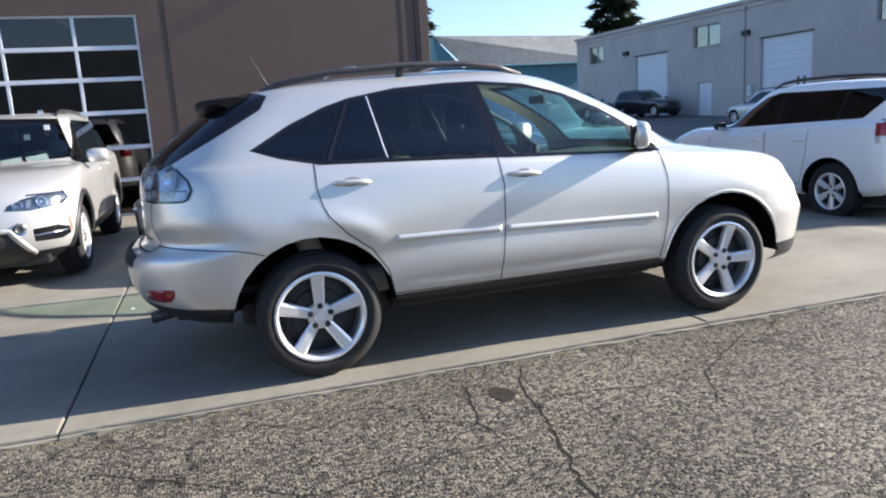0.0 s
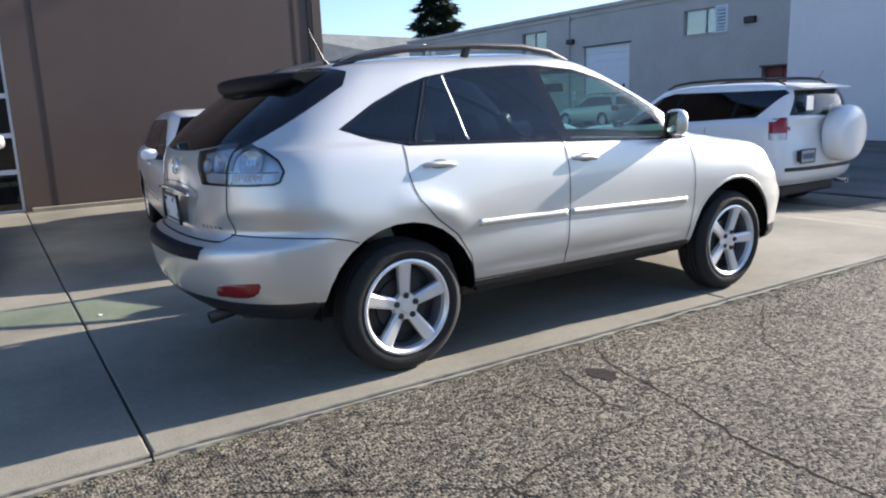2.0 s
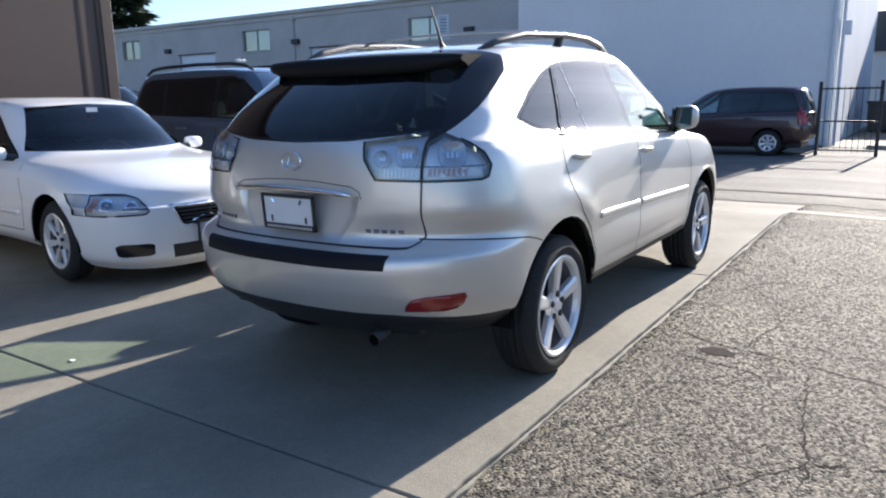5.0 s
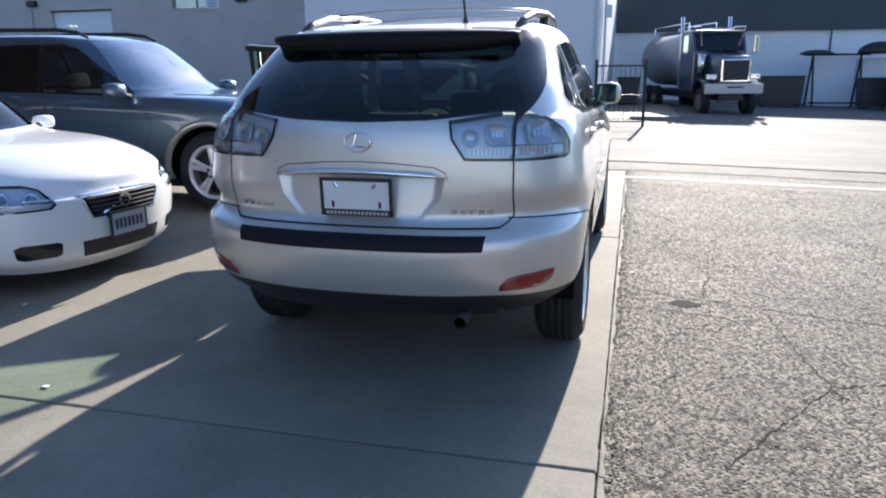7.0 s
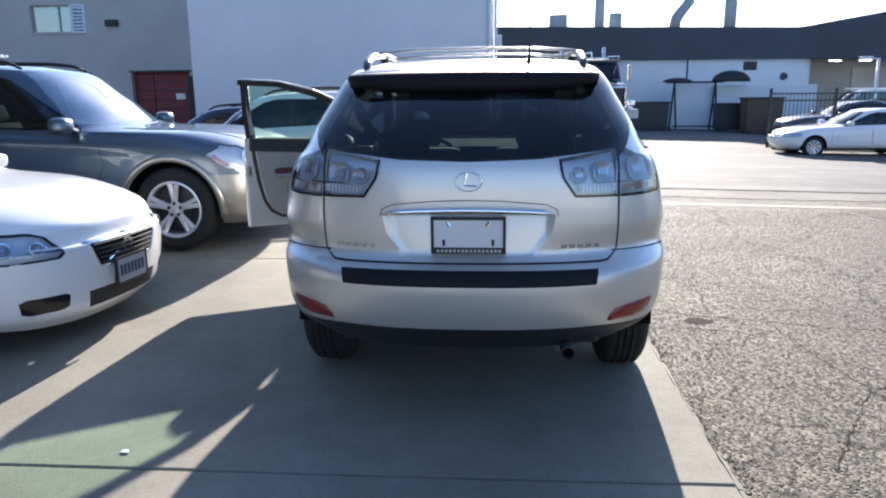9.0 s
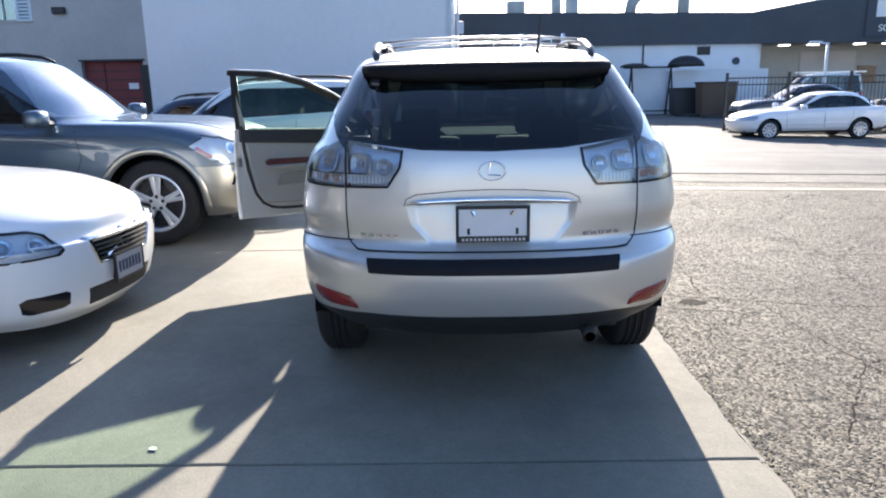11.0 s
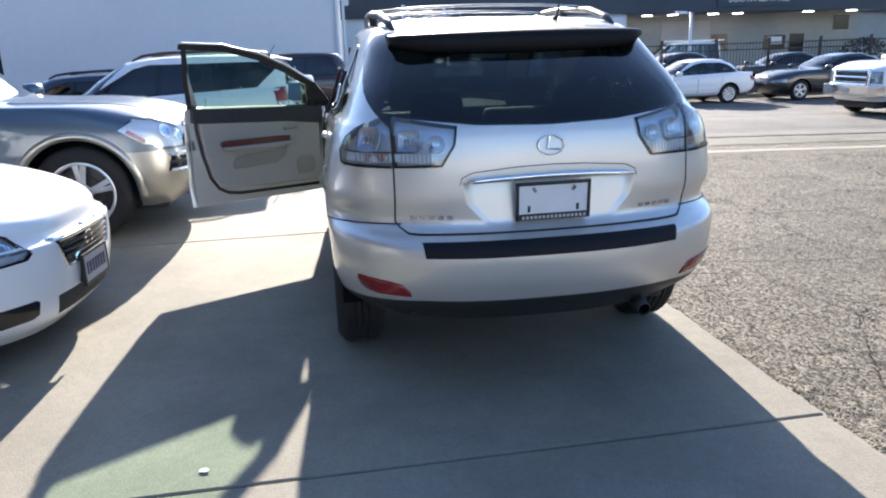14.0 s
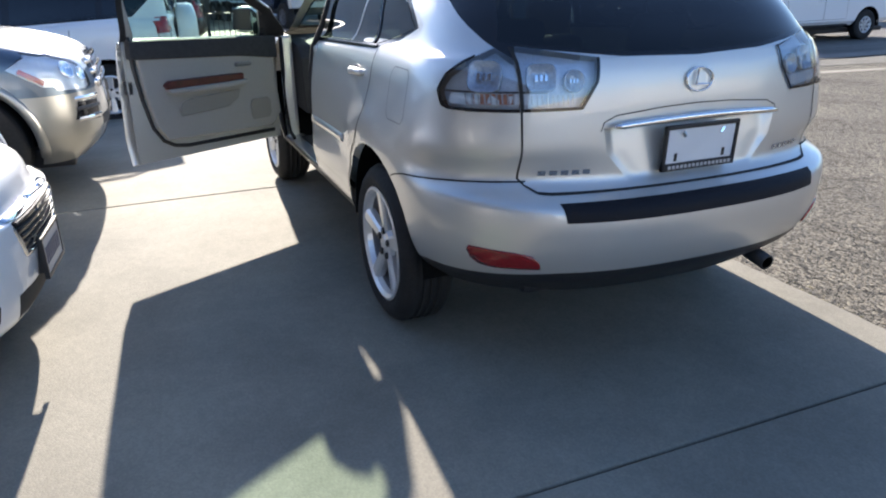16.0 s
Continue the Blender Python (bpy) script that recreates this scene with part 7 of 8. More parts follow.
# silver SUV by the garage
SUV = dict(paint=M_SILVER2, ro=1.05, wb=2.93, fo=0.87, W=1.93, R=0.365, tyre=0.255, rim=0.235, belt_r=1.18, belt_f=1.10, nose=0.92, cowl=1.14, roof=1.72, x_cowl=2.42, x_top=1.62, x_end=-0.72, x_glass=-0.98,
           pillars=[0.05, 1.02], glass=[M_DARKGLASS, M_DARKGLASS, M_MIDGLASS], screen=M_CABGLASS, spokes=5, style="pair", rails=M_IRON, cladding=0.44, clad_end=0.38, clad_chin=0.35, sill=0.34, rail_drop=0.035, lamp_back=M_LAMPDARK, nf=2.6, cf=0.7, arch=0.08, flare=M_BLACK, head_side=[[(0.50, 0.80), (0.51, 0.855), (0.56, 0.885), (0.95, 0.89), (0.95, 0.755), (0.58, 0.76)]],
           head=[[(0.40, 0.755), (0.43, 0.80), (0.55, 0.850), (0.72, 0.882), (0.86, 0.890), (0.90, 0.82), (0.80, 0.755), (0.6, 0.738)]], grille=[(0.28, 0.62), (0.32, 0.82)], bars=4, intake=[(0.55, 0.33), (0.40, 0.55)], fog=[[(0.61, 0.445), (0.605, 0.565), (0.80, 0.58), (0.88, 0.545), (0.885, 0.475), (0.82, 0.44)]],
           doors=[[(0.38, 1.14), (0.40, 0.80), (0.52, 0.44), (1.16, 0.43), (1.16, 1.09)], [(1.18, 1.09), (1.19, 0.43), (2.30, 0.44), (2.40, 0.8), (2.34, 1.06)]], handles=[(0.55, 1.02), (1.38, 0.99)], tail=[[(0.74, 0.98), (0.74, 1.12), (0.95, 1.12), (0.95, 0.98)]])
s_car, sk, tree = parked("silver_suv", stand(-2.17, 11.25, -90), "silver sport utility car with black lower cladding by the garage", SUV)
for s in (1, -1):
    for y, z, k in ((0.51, 0.795, 0.038), (0.70, 0.815, 0.046)):
        bowl(sk, tree, s_car, s * y, z, k, "x+", M_CHROME)
        bowl(sk, tree, s_car, s * y, z, k * 0.62, "x+", M_LAMPDARK)
    for y in (0.59, 0.81):
        part("lamp_divider", sk.ribbon(tree, [(s * y, 0.765), (s * (y + 0.01), 0.84)], "x+", 0.035, lift=-0.008), M_LAMPDIM, s_car)
    bowl(sk, tree, s_car, s * 0.50, 0.575, 0.055, "x+", M_CHROME, 0.012)
    bowl(sk, tree, s_car, s * 0.50, 0.575, 0.034, "x+", M_LAMPDARK, 0.016)
    part("fog_bar", sk.ribbon(tree, [(s * 0.61, 0.508), (s * 0.87, 0.516)], "x+", 0.009, high=0.006, step=0.05), M_CHROME, s_car)
    part("intake_frame", sk.ribbon(tree, [(s * 0.59, 0.335), (s * 0.425, 0.57), (0, 0.578)], "x+", 0.045, high=0.022, step=0.05), M_SILVER2, s_car, "raised silver intake frame", smooth=True)
part("side_marker", sk.ribbon(tree, [(2.93 + 0.52, 0.50), (2.93 + 0.54, 0.64)], "y+", 0.022, lift=0.004), M_AMBERDIM, s_car)
for y, lean in ((0.44, 35), (0.18, 50), (-0.1, 60)):
    part("dash_paper", moved(box(-0.003, 0.003, -0.11, 0.11, 0.0, 0.14), pose(2.08, y, 1.10, 10, -lean, 15)), M_PAPER, s_car, "folded white paper on the dashboard")
for y, z in ((0.52, 1.52), (0.30, 1.42), (-0.62, 1.5)):
    part("sticker", box(1.83, 1.84, y - 0.03, y + 0.03, z - 0.03, z + 0.03), M_PAPER, s_car)
part("roof_bar_light", box(1.2, 1.26, 0.34, 0.40, 1.70, 1.74, 0.01), M_CHROME, s_car)

M_CRYSTAL = mat("bright_lamp_reflector", (0.90, 0.91, 0.92), 0.3, metal=0.25, bump=0.5, scale=60, var=0.12)
# blue-grey large SUV with champagne trim
BIG = dict(paint=M_BLUEGREY, ro=1.13, wb=3.075, fo=0.89, W=1.92, R=0.403, tyre=0.275, rim=0.268, belt_r=1.20, belt_f=1.13, nose=0.98, cowl=1.18, roof=1.80, x_cowl=2.45, x_top=1.62, x_end=-0.85, x_glass=-1.05,
           pillars=[-0.05, 1.0], glass=[M_DARKGLASS, M_DARKGLASS, M_CABGLASS], screen=M_SKYGLASS, spokes=5, style="pair", rails=M_IRON, cladding=0.46, clad_mat=M_CHAMP, sill=0.36, seats=M_BEIGE, arch=0.07, flare=M_CHAMP, nf=3.0, cf=0.50, lamp_in=0.74, head_side=[[(0.36, 0.925), (0.46, 1.0), (0.95, 1.02), (0.95, 0.79), (0.56, 0.80)]],
           head=[[(0.585, 0.765), (0.585, 0.83), (0.66, 0.95), (0.84, 1.03), (0.94, 0.94), (0.90, 0.77), (0.66, 0.75)]], lamp_back=M_CRYSTAL, grille=[(0.46, 0.72), (0.50, 0.96)], bars=3, intake=[(0.5, 0.38), (0.55, 0.54)], fog=[[(0.58, 0.52), (0.58, 0.66), (0.82, 0.68), (0.86, 0.56)]],
           doors=[[(0.30, 1.16), (0.32, 0.84), (0.50, 0.48), (1.14, 0.48), (1.14, 1.12)], [(1.16, 1.12), (1.17, 0.48), (2.30, 0.48), (2.44, 0.84), (2.38, 1.08)]], handles=[(0.48, 1.05), (1.36, 1.02)], tail=[[(0.6, 0.9), (0.6, 1.15), (0.93, 1.15), (0.93, 0.92)]])
g_car, sk, tree = parked("large_suv", stand(4.17, 10.82, -91), "dark blue-grey large sport utility car with champagne lower trim", BIG)
sk.cut("lower_bumper", [(-0.95, 0.1), (0.95, 0.1), (0.95, 0.74), (-0.95, 0.74)], "x+", only=["body"], keep=lambda q: q.x > 3.3)
for v in ("y+", "y-"):
    sk.cut("lower_bumper", [(3.40, 0.1), (4.1, 0.1), (4.1, 0.74), (3.46, 0.74)], v, only=["body"])
sk.part("lower_bumper", "lower_bumper", M_CHAMP, g_car, "champagne lower bumper", push=0.003)
for s in (1, -1):
    for z in (0.55, 0.62, 0.69):
        part("bumper_bar", sk.ribbon(tree, [(s * 0.56, z), (s * 0.84, z + 0.01)], "x+", 0.03, high=0.014, step=0.06), M_CHROME if z != 0.62 else M_BLACK, g_car)
    part("side_marker", sk.ribbon(tree, [(3.075 + 0.43, 0.915), (3.075 + 0.57, 0.825)], "y+" if s > 0 else "y-", 0.034, lift=-0.006, step=0.04), M_AMBER, g_car)
    for y, z, k in ((0.67, 0.855, 0.045), (0.79, 0.90, 0.055)):
        bowl(sk, tree, g_car, s * y, z, k, "x+", M_CHROME)
for z in (0.765, 0.84, 0.915):
    part("grille_slat", sk.ribbon(tree, [(-0.47, z), (0.47, z)], "x+", 0.042, high=0.022, step=0.06), M_CHROME, g_car, "broad chrome grille slat", smooth=True)
for s, y in ((1, -0.12), (1, 0.0)):
    part("roof_beacon", box(1.30, 1.36, -0.62 + y * 0.6, -0.57 + y * 0.6, 1.845, 1.875, 0.01), M_PAPER, g_car)
part("hood_line", sk.ribbon(tree, [(2.5, -0.62), (3.2, -0.60), (3.65, -0.50)], "z+", 0.02, high=0.006, step=0.06), M_BLUEGREY, g_car)

# white compact SUV with a covered spare wheel, nose away
SPARE = dict(paint=M_WHITE, ro=0.92, wb=2.66, fo=0.84, W=1.815, R=0.355, tyre=0.225, rim=0.225, belt_r=1.22, belt_f=1.11, nose=0.96, cowl=1.17, roof=1.705, x_cowl=2.22, x_top=1.45, x_end=-0.74, x_glass=-0.89,
             pillars=[-0.02, 0.95], glass=[M_DARKGLASS], screen=M_MIDGLASS, rear_glass=M_PALEGLASS, spokes=6, style="star", rails=M_IRON, arch=0.07, mirror=M_IRON, mirror_k=0.7, cab_r=0.26, cr=0.34, dlo_tail=(-0.70, -0.36),
             head=[[(0.5, 0.78), (0.52, 0.92), (0.86, 0.98), (0.88, 0.8)]], grille=[(0.36, 0.70), (0.4, 0.84)], bars=3,
             doors=[[(0.34, 1.12), (0.36, 0.80), (0.46, 0.42), (1.06, 0.42), (1.06, 1.08)], [(1.08, 1.08), (1.09, 0.42), (2.14, 0.43), (2.22, 0.8), (2.14, 1.04)]], handles=[(0.48, 0.98), (1.25, 0.96)],
             tail=[[(0.76, 0.96), (0.72, 1.22), (0.92, 1.24), (0.92, 0.96)]], tail_in=0.72, tail_clear=[[(-1.0, 0.9), (-0.6, 0.9), (-0.6, 1.045), (-1.0, 1.045)]], tail_side=[[(-1.0, 0.96), (-1.0, 1.24), (-0.68, 1.235), (-0.71, 1.19), (-0.86, 0.97)]], rear_pad=[(0.8, 0.55), (0.8, 0.60)], plate_r=0.74, plate_ry=0.50)
r_car, sk, tree = parked("compact_suv", stand(8.20, 6.95, 91), "white compact sport utility car with a white spare wheel cover", SPARE)
part("spare_cover", moved(ring([(0.0, -0.245), (0.29, -0.238), (0.345, -0.212), (0.362, -0.16), (0.362, 0.0), (0.31, 0.02)], 40, "x"), Matrix.Translation((-0.93, -0.16, 1.0))), M_WHITE, r_car, "white hard spare wheel cover", smooth=True)
part("rear_visor", prism([(-0.87, 1.604), (-0.60, 1.655), (-0.60, 1.625), (-0.86, 1.585)], "y", -0.56, 0.56, 0.01), M_WHITE, r_car)
part("exhaust", moved(ring([(0.025, 0), (0.032, 0), (0.032, 0.15), (0.025, 0.15)], 14, "x"), Matrix.Translation((-0.90, -0.55, 0.335))), M_CHROME, r_car)
part("aerial", tube([(-0.5, -0.3, 1.64), (-0.62, -0.3, 1.82)], 0.006, 6), M_BLACK, r_car)
part("window_sticker", box(-0.905, -0.90, 0.40, 0.55, 1.32, 1.50), M_PAPER, r_car)

# maroon minivan in the shade of the white wall
VAN = dict(paint=M_MAROON, ro=1.0, wb=2.96, fo=0.95, W=1.94, R=0.33, tyre=0.215, rim=0.20, belt_r=1.10, belt_f=1.00, nose=0.78, cowl=1.04, roof=1.74, x_cowl=2.62, x_top=1.55, x_end=-0.72, x_glass=-0.95,
           pillars=[0.25, 1.25], glass=[M_DARKGLASS, M_DARKGLASS, M_PALEGLASS], screen=M_MIDGLASS, spokes=7, style="star", rails=None, d_pillar=0.25,
           head=[[(0.5, 0.62), (0.52, 0.74), (0.88, 0.82), (0.9, 0.66)]], grille=[(0.36, 0.55), (0.4, 0.7)], bars=3, doors=[[(0.3, 1.05), (0.3, 0.36), (1.2, 0.36), (1.2, 1.0)], [(1.22, 1.0), (1.22, 0.36), (2.4, 0.37), (2.5, 0.9)]], handles=[(0.5, 0.95), (1.4, 0.92)], tail=[[(0.72, 0.8), (0.72, 1.2), (0.95, 1.2), (0.95, 0.8)]])
parked("minivan", stand(18.15, 5.78, 90), "dark maroon minivan parked in the shade of a white wall", VAN)

# saloons along the far kerb
SALOON = dict(paint=M_WHITE, ro=1.05, wb=2.715, fo=0.92, W=1.78, R=0.305, tyre=0.195, rim=0.20, belt_r=0.96, belt_f=0.90, deck=0.98, nose=0.68, cowl=0.93, roof=1.41, x_cowl=2.16, x_top=1.28, x_end=-0.08, x_glass=-0.58,
              pillars=[0.22, 1.0], glass=[M_MIDGLASS], screen=M_PALEGLASS, rear_glass=M_MIDGLASS, spokes=9, style="slim", d_pillar=0.22, trim=M_GLOSSBLACK,
              head=[[(0.48, 0.58), (0.5, 0.68), (0.84, 0.72), (0.86, 0.6)]], grille=[(0.3, 0.56), (0.34, 0.65)], bars=2, doors=[[(0.26, 0.9), (0.3, 0.6), (0.45, 0.34), (1.1, 0.33), (1.1, 0.9)], [(1.12, 0.9), (1.12, 0.33), (2.2, 0.34), (2.25, 0.8)]],
              handles=[(0.45, 0.84), (1.28, 0.82)], mould=[[(0.42, 0.50), (2.25, 0.48)]], tail=[[(0.5, 0.7), (0.5, 0.86), (0.86, 0.86), (0.86, 0.7)]])
parked("saloon_car", stand(19.35, -7.30, 90), "white four-door saloon parked by a black railing", SALOON)
DARK = dict(SALOON, paint=M_BLACKP, R=0.325, rim=0.215, roof=1.46, belt_r=1.04, deck=1.08, nose=0.82, cowl=1.02, belt_f=0.97, lamp_back=M_LAMPDIM, style="star", spokes=5, glass=[M_DARKGLASS], screen=M_PALEGLASS)
parked("saloon_car", stand(19.42, -12.6, 90), "black four-door saloon parked along the street", DARK)
parked("saloon_car", stand(24.6, -9.3, 94), "dark saloon parked behind a black railing", dict(DARK, paint=M_NAVY, roof=1.60, belt_r=1.12, belt_f=1.05, nose=0.90, cowl=1.10, deck=1.16), detail=False)
parked("saloon_car", stand(24.4, -14.0, 88), "dark saloon with a bright bonnet parked in the yard", dict(DARK, paint=M_BLACKP), detail=False)
parked("compact_suv", stand(19.5, -18.7, 90), "silver sport utility car parked along the street", dict(SPARE, paint=M_SILVER2, spokes=5), detail=False)
VAN2 = dict(VAN, paint=M_PEARL, wb=3.2, roof=1.98, belt_r=1.15, x_glass=-0.98, x_end=-0.86, glass=[M_PALEGLASS])
cv, sk, tree = parked("panel_van", stand(29.2, -12.0, 85), "white van with a ladder on its roof in the yard", VAN2, category="van", detail=False)
# dark cars by the grey warehouse
parked("wagon", stand(27.4, 42.4, -80), "dark estate car parked by the grey warehouse", dict(SUV, paint=M_BLACKP, clad_mat=M_BLACK), detail=False)
parked("wagon", stand(23.9, 44.5, -80), "black estate car parked by the grey warehouse", dict(SUV, paint=M_BLACKP, clad_mat=M_BLACK), detail=False)
parked("wagon", stand(25.5, 26.66, 90), "silver estate car with dark roof rails by the grey warehouse", dict(WAGON, paint=M_SILVER2, rails=M_IRON, roof=1.55), detail=False)
parked("wagon", stand(11.3, 8.97, 90), "dark blue estate car with roof rails", dict(WAGON, paint=M_NAVY, rails=M_IRON), detail=False)
parked("wagon", stand(5.7, 17.5, -95), "black car parked behind the brown building", dict(SUV, paint=M_BLACKP, clad_mat=M_BLACK), detail=False)

# white pick-up truck on the street
PICK = dict(paint=M_WHITE, ro=1.25, wb=3.95, fo=0.98, W=2.03, R=0.41, tyre=0.275, rim=0.22, belt_r=1.38, belt_f=1.32, deck=1.38, nose=1.22, cowl=1.38, roof=1.92, x_cowl=3.30, x_top=2.55, x_end=0.75, x_glass=0.55,
            pillars=[1.65], glass=[M_DARKGLASS, M_MIDGLASS], screen=M_SKYGLASS, spokes=8, style="slim", sill=0.47, low=0.365, arch=0.09, d_pillar=0.18, nf=3.4, cf=0.5, nr=4,
            head=[[(0.68, 0.82), (0.68, 1.12), (0.92, 1.12), (0.95, 0.82)]], lamp_back=M_LAMPDIM, grille=[(0.60, 0.78), (0.60, 1.16)], bars=3, doors=[[(0.85, 1.3), (0.85, 0.6), (1.7, 0.6), (1.7, 1.3)], [(1.72, 1.3), (1.72, 0.6), (2.95, 0.6), (3.10, 1.2)]], handles=[(1.0, 1.15), (1.9, 1.12)], tail=[[(0.82, 0.8), (0.82, 1.15), (1.0, 1.15), (1.0, 0.8)]])
p_car, sk, tree = parked("pickup_truck", stand(13.75, -12.7, 90), "white crew-cab pick-up truck with a chrome grille and bumper", PICK, category="pick-up truck")
part("front_bumper", moved(prism([(-0.99, -0.25), (-0.99, 0.02), (-0.8, 0.14), (0.8, 0.14), (0.99, 0.02), (0.99, -0.25)], "z", 0.50, 0.78, 0.02), pose(3.95 + 0.92, 0, 0, 0, 0, -90) @ Matrix.Diagonal((-1, 1, 1, 1))), M_CHROME, p_car, "chrome bumper")
part("number_plate_recess", box(3.95 + 1.055, 3.95 + 1.07, -0.16, 0.16, 0.58, 0.70), M_PLATE2, p_car)
for s in (1, -1):
    part("bumper_lamp", box(3.95 + 0.98, 3.95 + 1.01, s * 0.74 - 0.09, s * 0.74 + 0.09, 0.58, 0.69, 0.01), M_LAMPDARK, p_car)
    part("grille_frame", sk.ribbon(tree, [(s * 0.61, 0.78), (s * 0.61, 1.17)], "x+", 0.07, high=0.03, step=0.06), M_CHROME, p_car)
for z in (0.80, 0.97, 1.155):
    part("grille_frame", sk.ribbon(tree, [(-0.60, z), (0.60, z)], "x+", 0.06, high=0.03, step=0.06), M_CHROME, p_car)
part("running_board", box(0.75, 3.25, 0.82, 1.0, 0.42, 0.47, 0.02), M_BLACK, p_car)
part("load_bed_cover", box(-1.15, 0.45, -0.85, 0.85, 1.33, 1.345), M_BLACK, p_car)


# ---- the yard across the street ----
def tanker():
    t = holder("tanker_truck", pose(25.3, 0.15, lie(25.3, 0.15) - 0.10, 0, 0, 196), "blue tanker truck with a polished tank and a white bumper", "truck")
    M_CAB = paint("truck_blue", (0.03, 0.045, 0.08), rough=0.35)
    part("chassis", box(-8.4, -0.3, -0.45, 0.45, 0.55, 0.85, 0.03), M_BLACK, t)
    part("bumper", box(-0.25, 0.0, -1.04, 1.04, 0.82, 1.18, 0.04), M_OLDWHITE, t, "white front bumper")
    part("bumper_slot", box(-0.002, 0.006, -0.3, 0.3, 1.02, 1.08), M_BLACK, t)
    part("hood", prism([(-1.75, 1.25), (-1.75, 2.40), (-0.25, 2.15), (-0.12, 2.05), (-0.12, 1.25)], "y", -0.58, 0.58, 0.06), M_CAB, t, smooth=True)
    g = part("grille_surround", box(-0.14, -0.05, -0.54, 0.54, 1.22, 2.06, 0.05), M_CHROME, t)
    part("grille_mesh", box(-0.05, -0.04, -0.46, 0.46, 1.29, 1.99), M_DARKMETAL, g)
    for k in range(14):
        y = -0.43 + k * 0.066
        part("grille_bar", box(-0.04, -0.03, y - 0.008, y + 0.008, 1.29, 1.99), M_DARKMETAL, g)
    part("cab", prism([(-3.1, 0.95), (-3.1, 3.05), (-2.95, 3.15), (-1.95, 3.12), (-1.62, 2.35), (-1.62, 0.95)], "y", -1.02, 1.02, 0.05), M_CAB, t, smooth=False)
    for y0, y1 in ((-0.92, -0.03), (0.03, 0.92)):
        part("windscreen", prism([(y0, 2.38), (y1, 2.38), (y1 * 0.96, 3.0), (y0 * 0.96, 3.0)], "x", -0.02, 0.0), M_DARKGLASS, t)
        t.children[-1].matrix_basis = Matrix.Translation((-1.60, 0, 2.38)) @ Matrix.Rotation(radians(-23), 4, "Y") @ Matrix.Translation((0, 0, -2.38))
    part("visor", box(-2.05, -1.72, -1.0, 1.0, 3.04, 3.12, 0.02), M_CAB, t)
    part("roof_lamps", box(-2.1, -1.95, -0.6, 0.6, 3.14, 3.2, 0.02), M_CHROME, t)
    for s in (1, -1):
        part("fender", moved(ring([(0.62, -0.22), (0.64, -0.24), (0.64, 0.24), (0.62, 0.22)], 20, "y", 10, 170), Matrix.Translation((-0.85, s * 0.82, 0.68))), M_CAB, t, smooth=True)
        part("headlamp", box(-0.42, -0.18, s * 0.62 - 0.0, s * 0.98, 1.32, 1.52, 0.03), M_CHROME, t)
        part("mirror_arm", tube([(-1.75, s * 1.02, 2.95), (-1.6, s * 1.32, 2.95), (-1.6, s * 1.34, 2.25), (-1.75, s * 1.02, 2.3)], 0.018, 6), M_CHROME, t)
        part("door_mirror", box(-1.64, -1.56, s * 1.26, s * 1.44, 2.3, 2.9, 0.03), M_CHROME, t)
        part("air_cleaner", tube([(-1.35, s * 0.78, 1.55), (-1.35, s * 0.78, 2.25)], 0.17, 14), M_CHROME, t, smooth=True)
        for x in (-0.85, -6.3, -7.5):
            wheel(t, pose(x, s * 0.86, 0.5, 0, 0, 0 if s < 0 else 180), 0.5, 0.28, 0.3, 8, "slim", False, M_BARREL)
        part("exhaust_stack", tube([(-3.25, s * 0.95, 1.0), (-3.25, s * 0.95, 3.7)], 0.07, 10), M_CHROME, t, smooth=True)
        part("tank_rail", tube([(-3.6, s * 0.55, 3.2), (-3.6, s * 0.55, 3.5), (-8.0, s * 0.55, 3.5), (-8.0, s * 0.55, 3.2)], 0.025, 6), M_CHROME, t)
        part("grab_rail", tube([(-1.70, s * 0.7, 2.5), (-1.5, s * 0.85, 3.25), (-2.6, s * 0.85, 3.28)], 0.02, 6), M_CHROME, t)
    part("tank", moved(ring([(0.0, -3.4), (0.6, -3.4), (1.0, -3.25), (1.12, -3.0), (1.12, 1.4), (1.0, 1.65), (0.6, 1.8), (0.0, 1.8)], 32, "x"), Matrix.Translation((-5.0, 0, 2.1))), M_STEEL, t, "polished steel tank", smooth=True)
    part("tank_walkway", box(-8.0, -3.6, -0.4, 0.4, 3.2, 3.26), M_STEEL, t)
    part("fuel_tank", tube([(-3.0, 0.85, 0.75), (-1.7, 0.85, 0.75)], 0.28, 14), M_CHROME, t, smooth=True)


tanker()


def railing(name, x, y0, y1, high, label):
    f = holder(name, pose(0, 0, 0), label, "fence")
    z = min(lie(x, y0), lie(x, y1)) - 0.03
    n = int(abs(y1 - y0) / 0.125)
    pick = mesh_of("picket", box(-0.007, 0.007, -0.007, 0.007, 0.08, high), M_IRON)
    post = mesh_of("fence_post", box(-0.04, 0.04, -0.04, 0.04, 0.0, high + 0.12, 0.006), M_IRON)
    for k in range(n + 1):
        y = y0 + (y1 - y0) * k / n
        o = new("picket", pick)
        o.parent = f
        o.matrix_basis = pose(x, y, z)
    m = max(1, int(round(abs(y1 - y0) / 2.1)))
    for k in range(m + 1):
        o = new("fence_post", post)
        o.parent = f
        o.matrix_basis = pose(x, y0 + (y1 - y0) * k / m, z)
    for h in (0.14, high * 0.5 if high < 1.9 and abs(y1 - y0) < 3 else high - 0.28, high - 0.06):
        part("fence_rail", box(x - 0.018, x + 0.018, min(y0, y1), max(y0, y1), z + h - 0.02, z + h + 0.02), M_IRON, f)
    return f


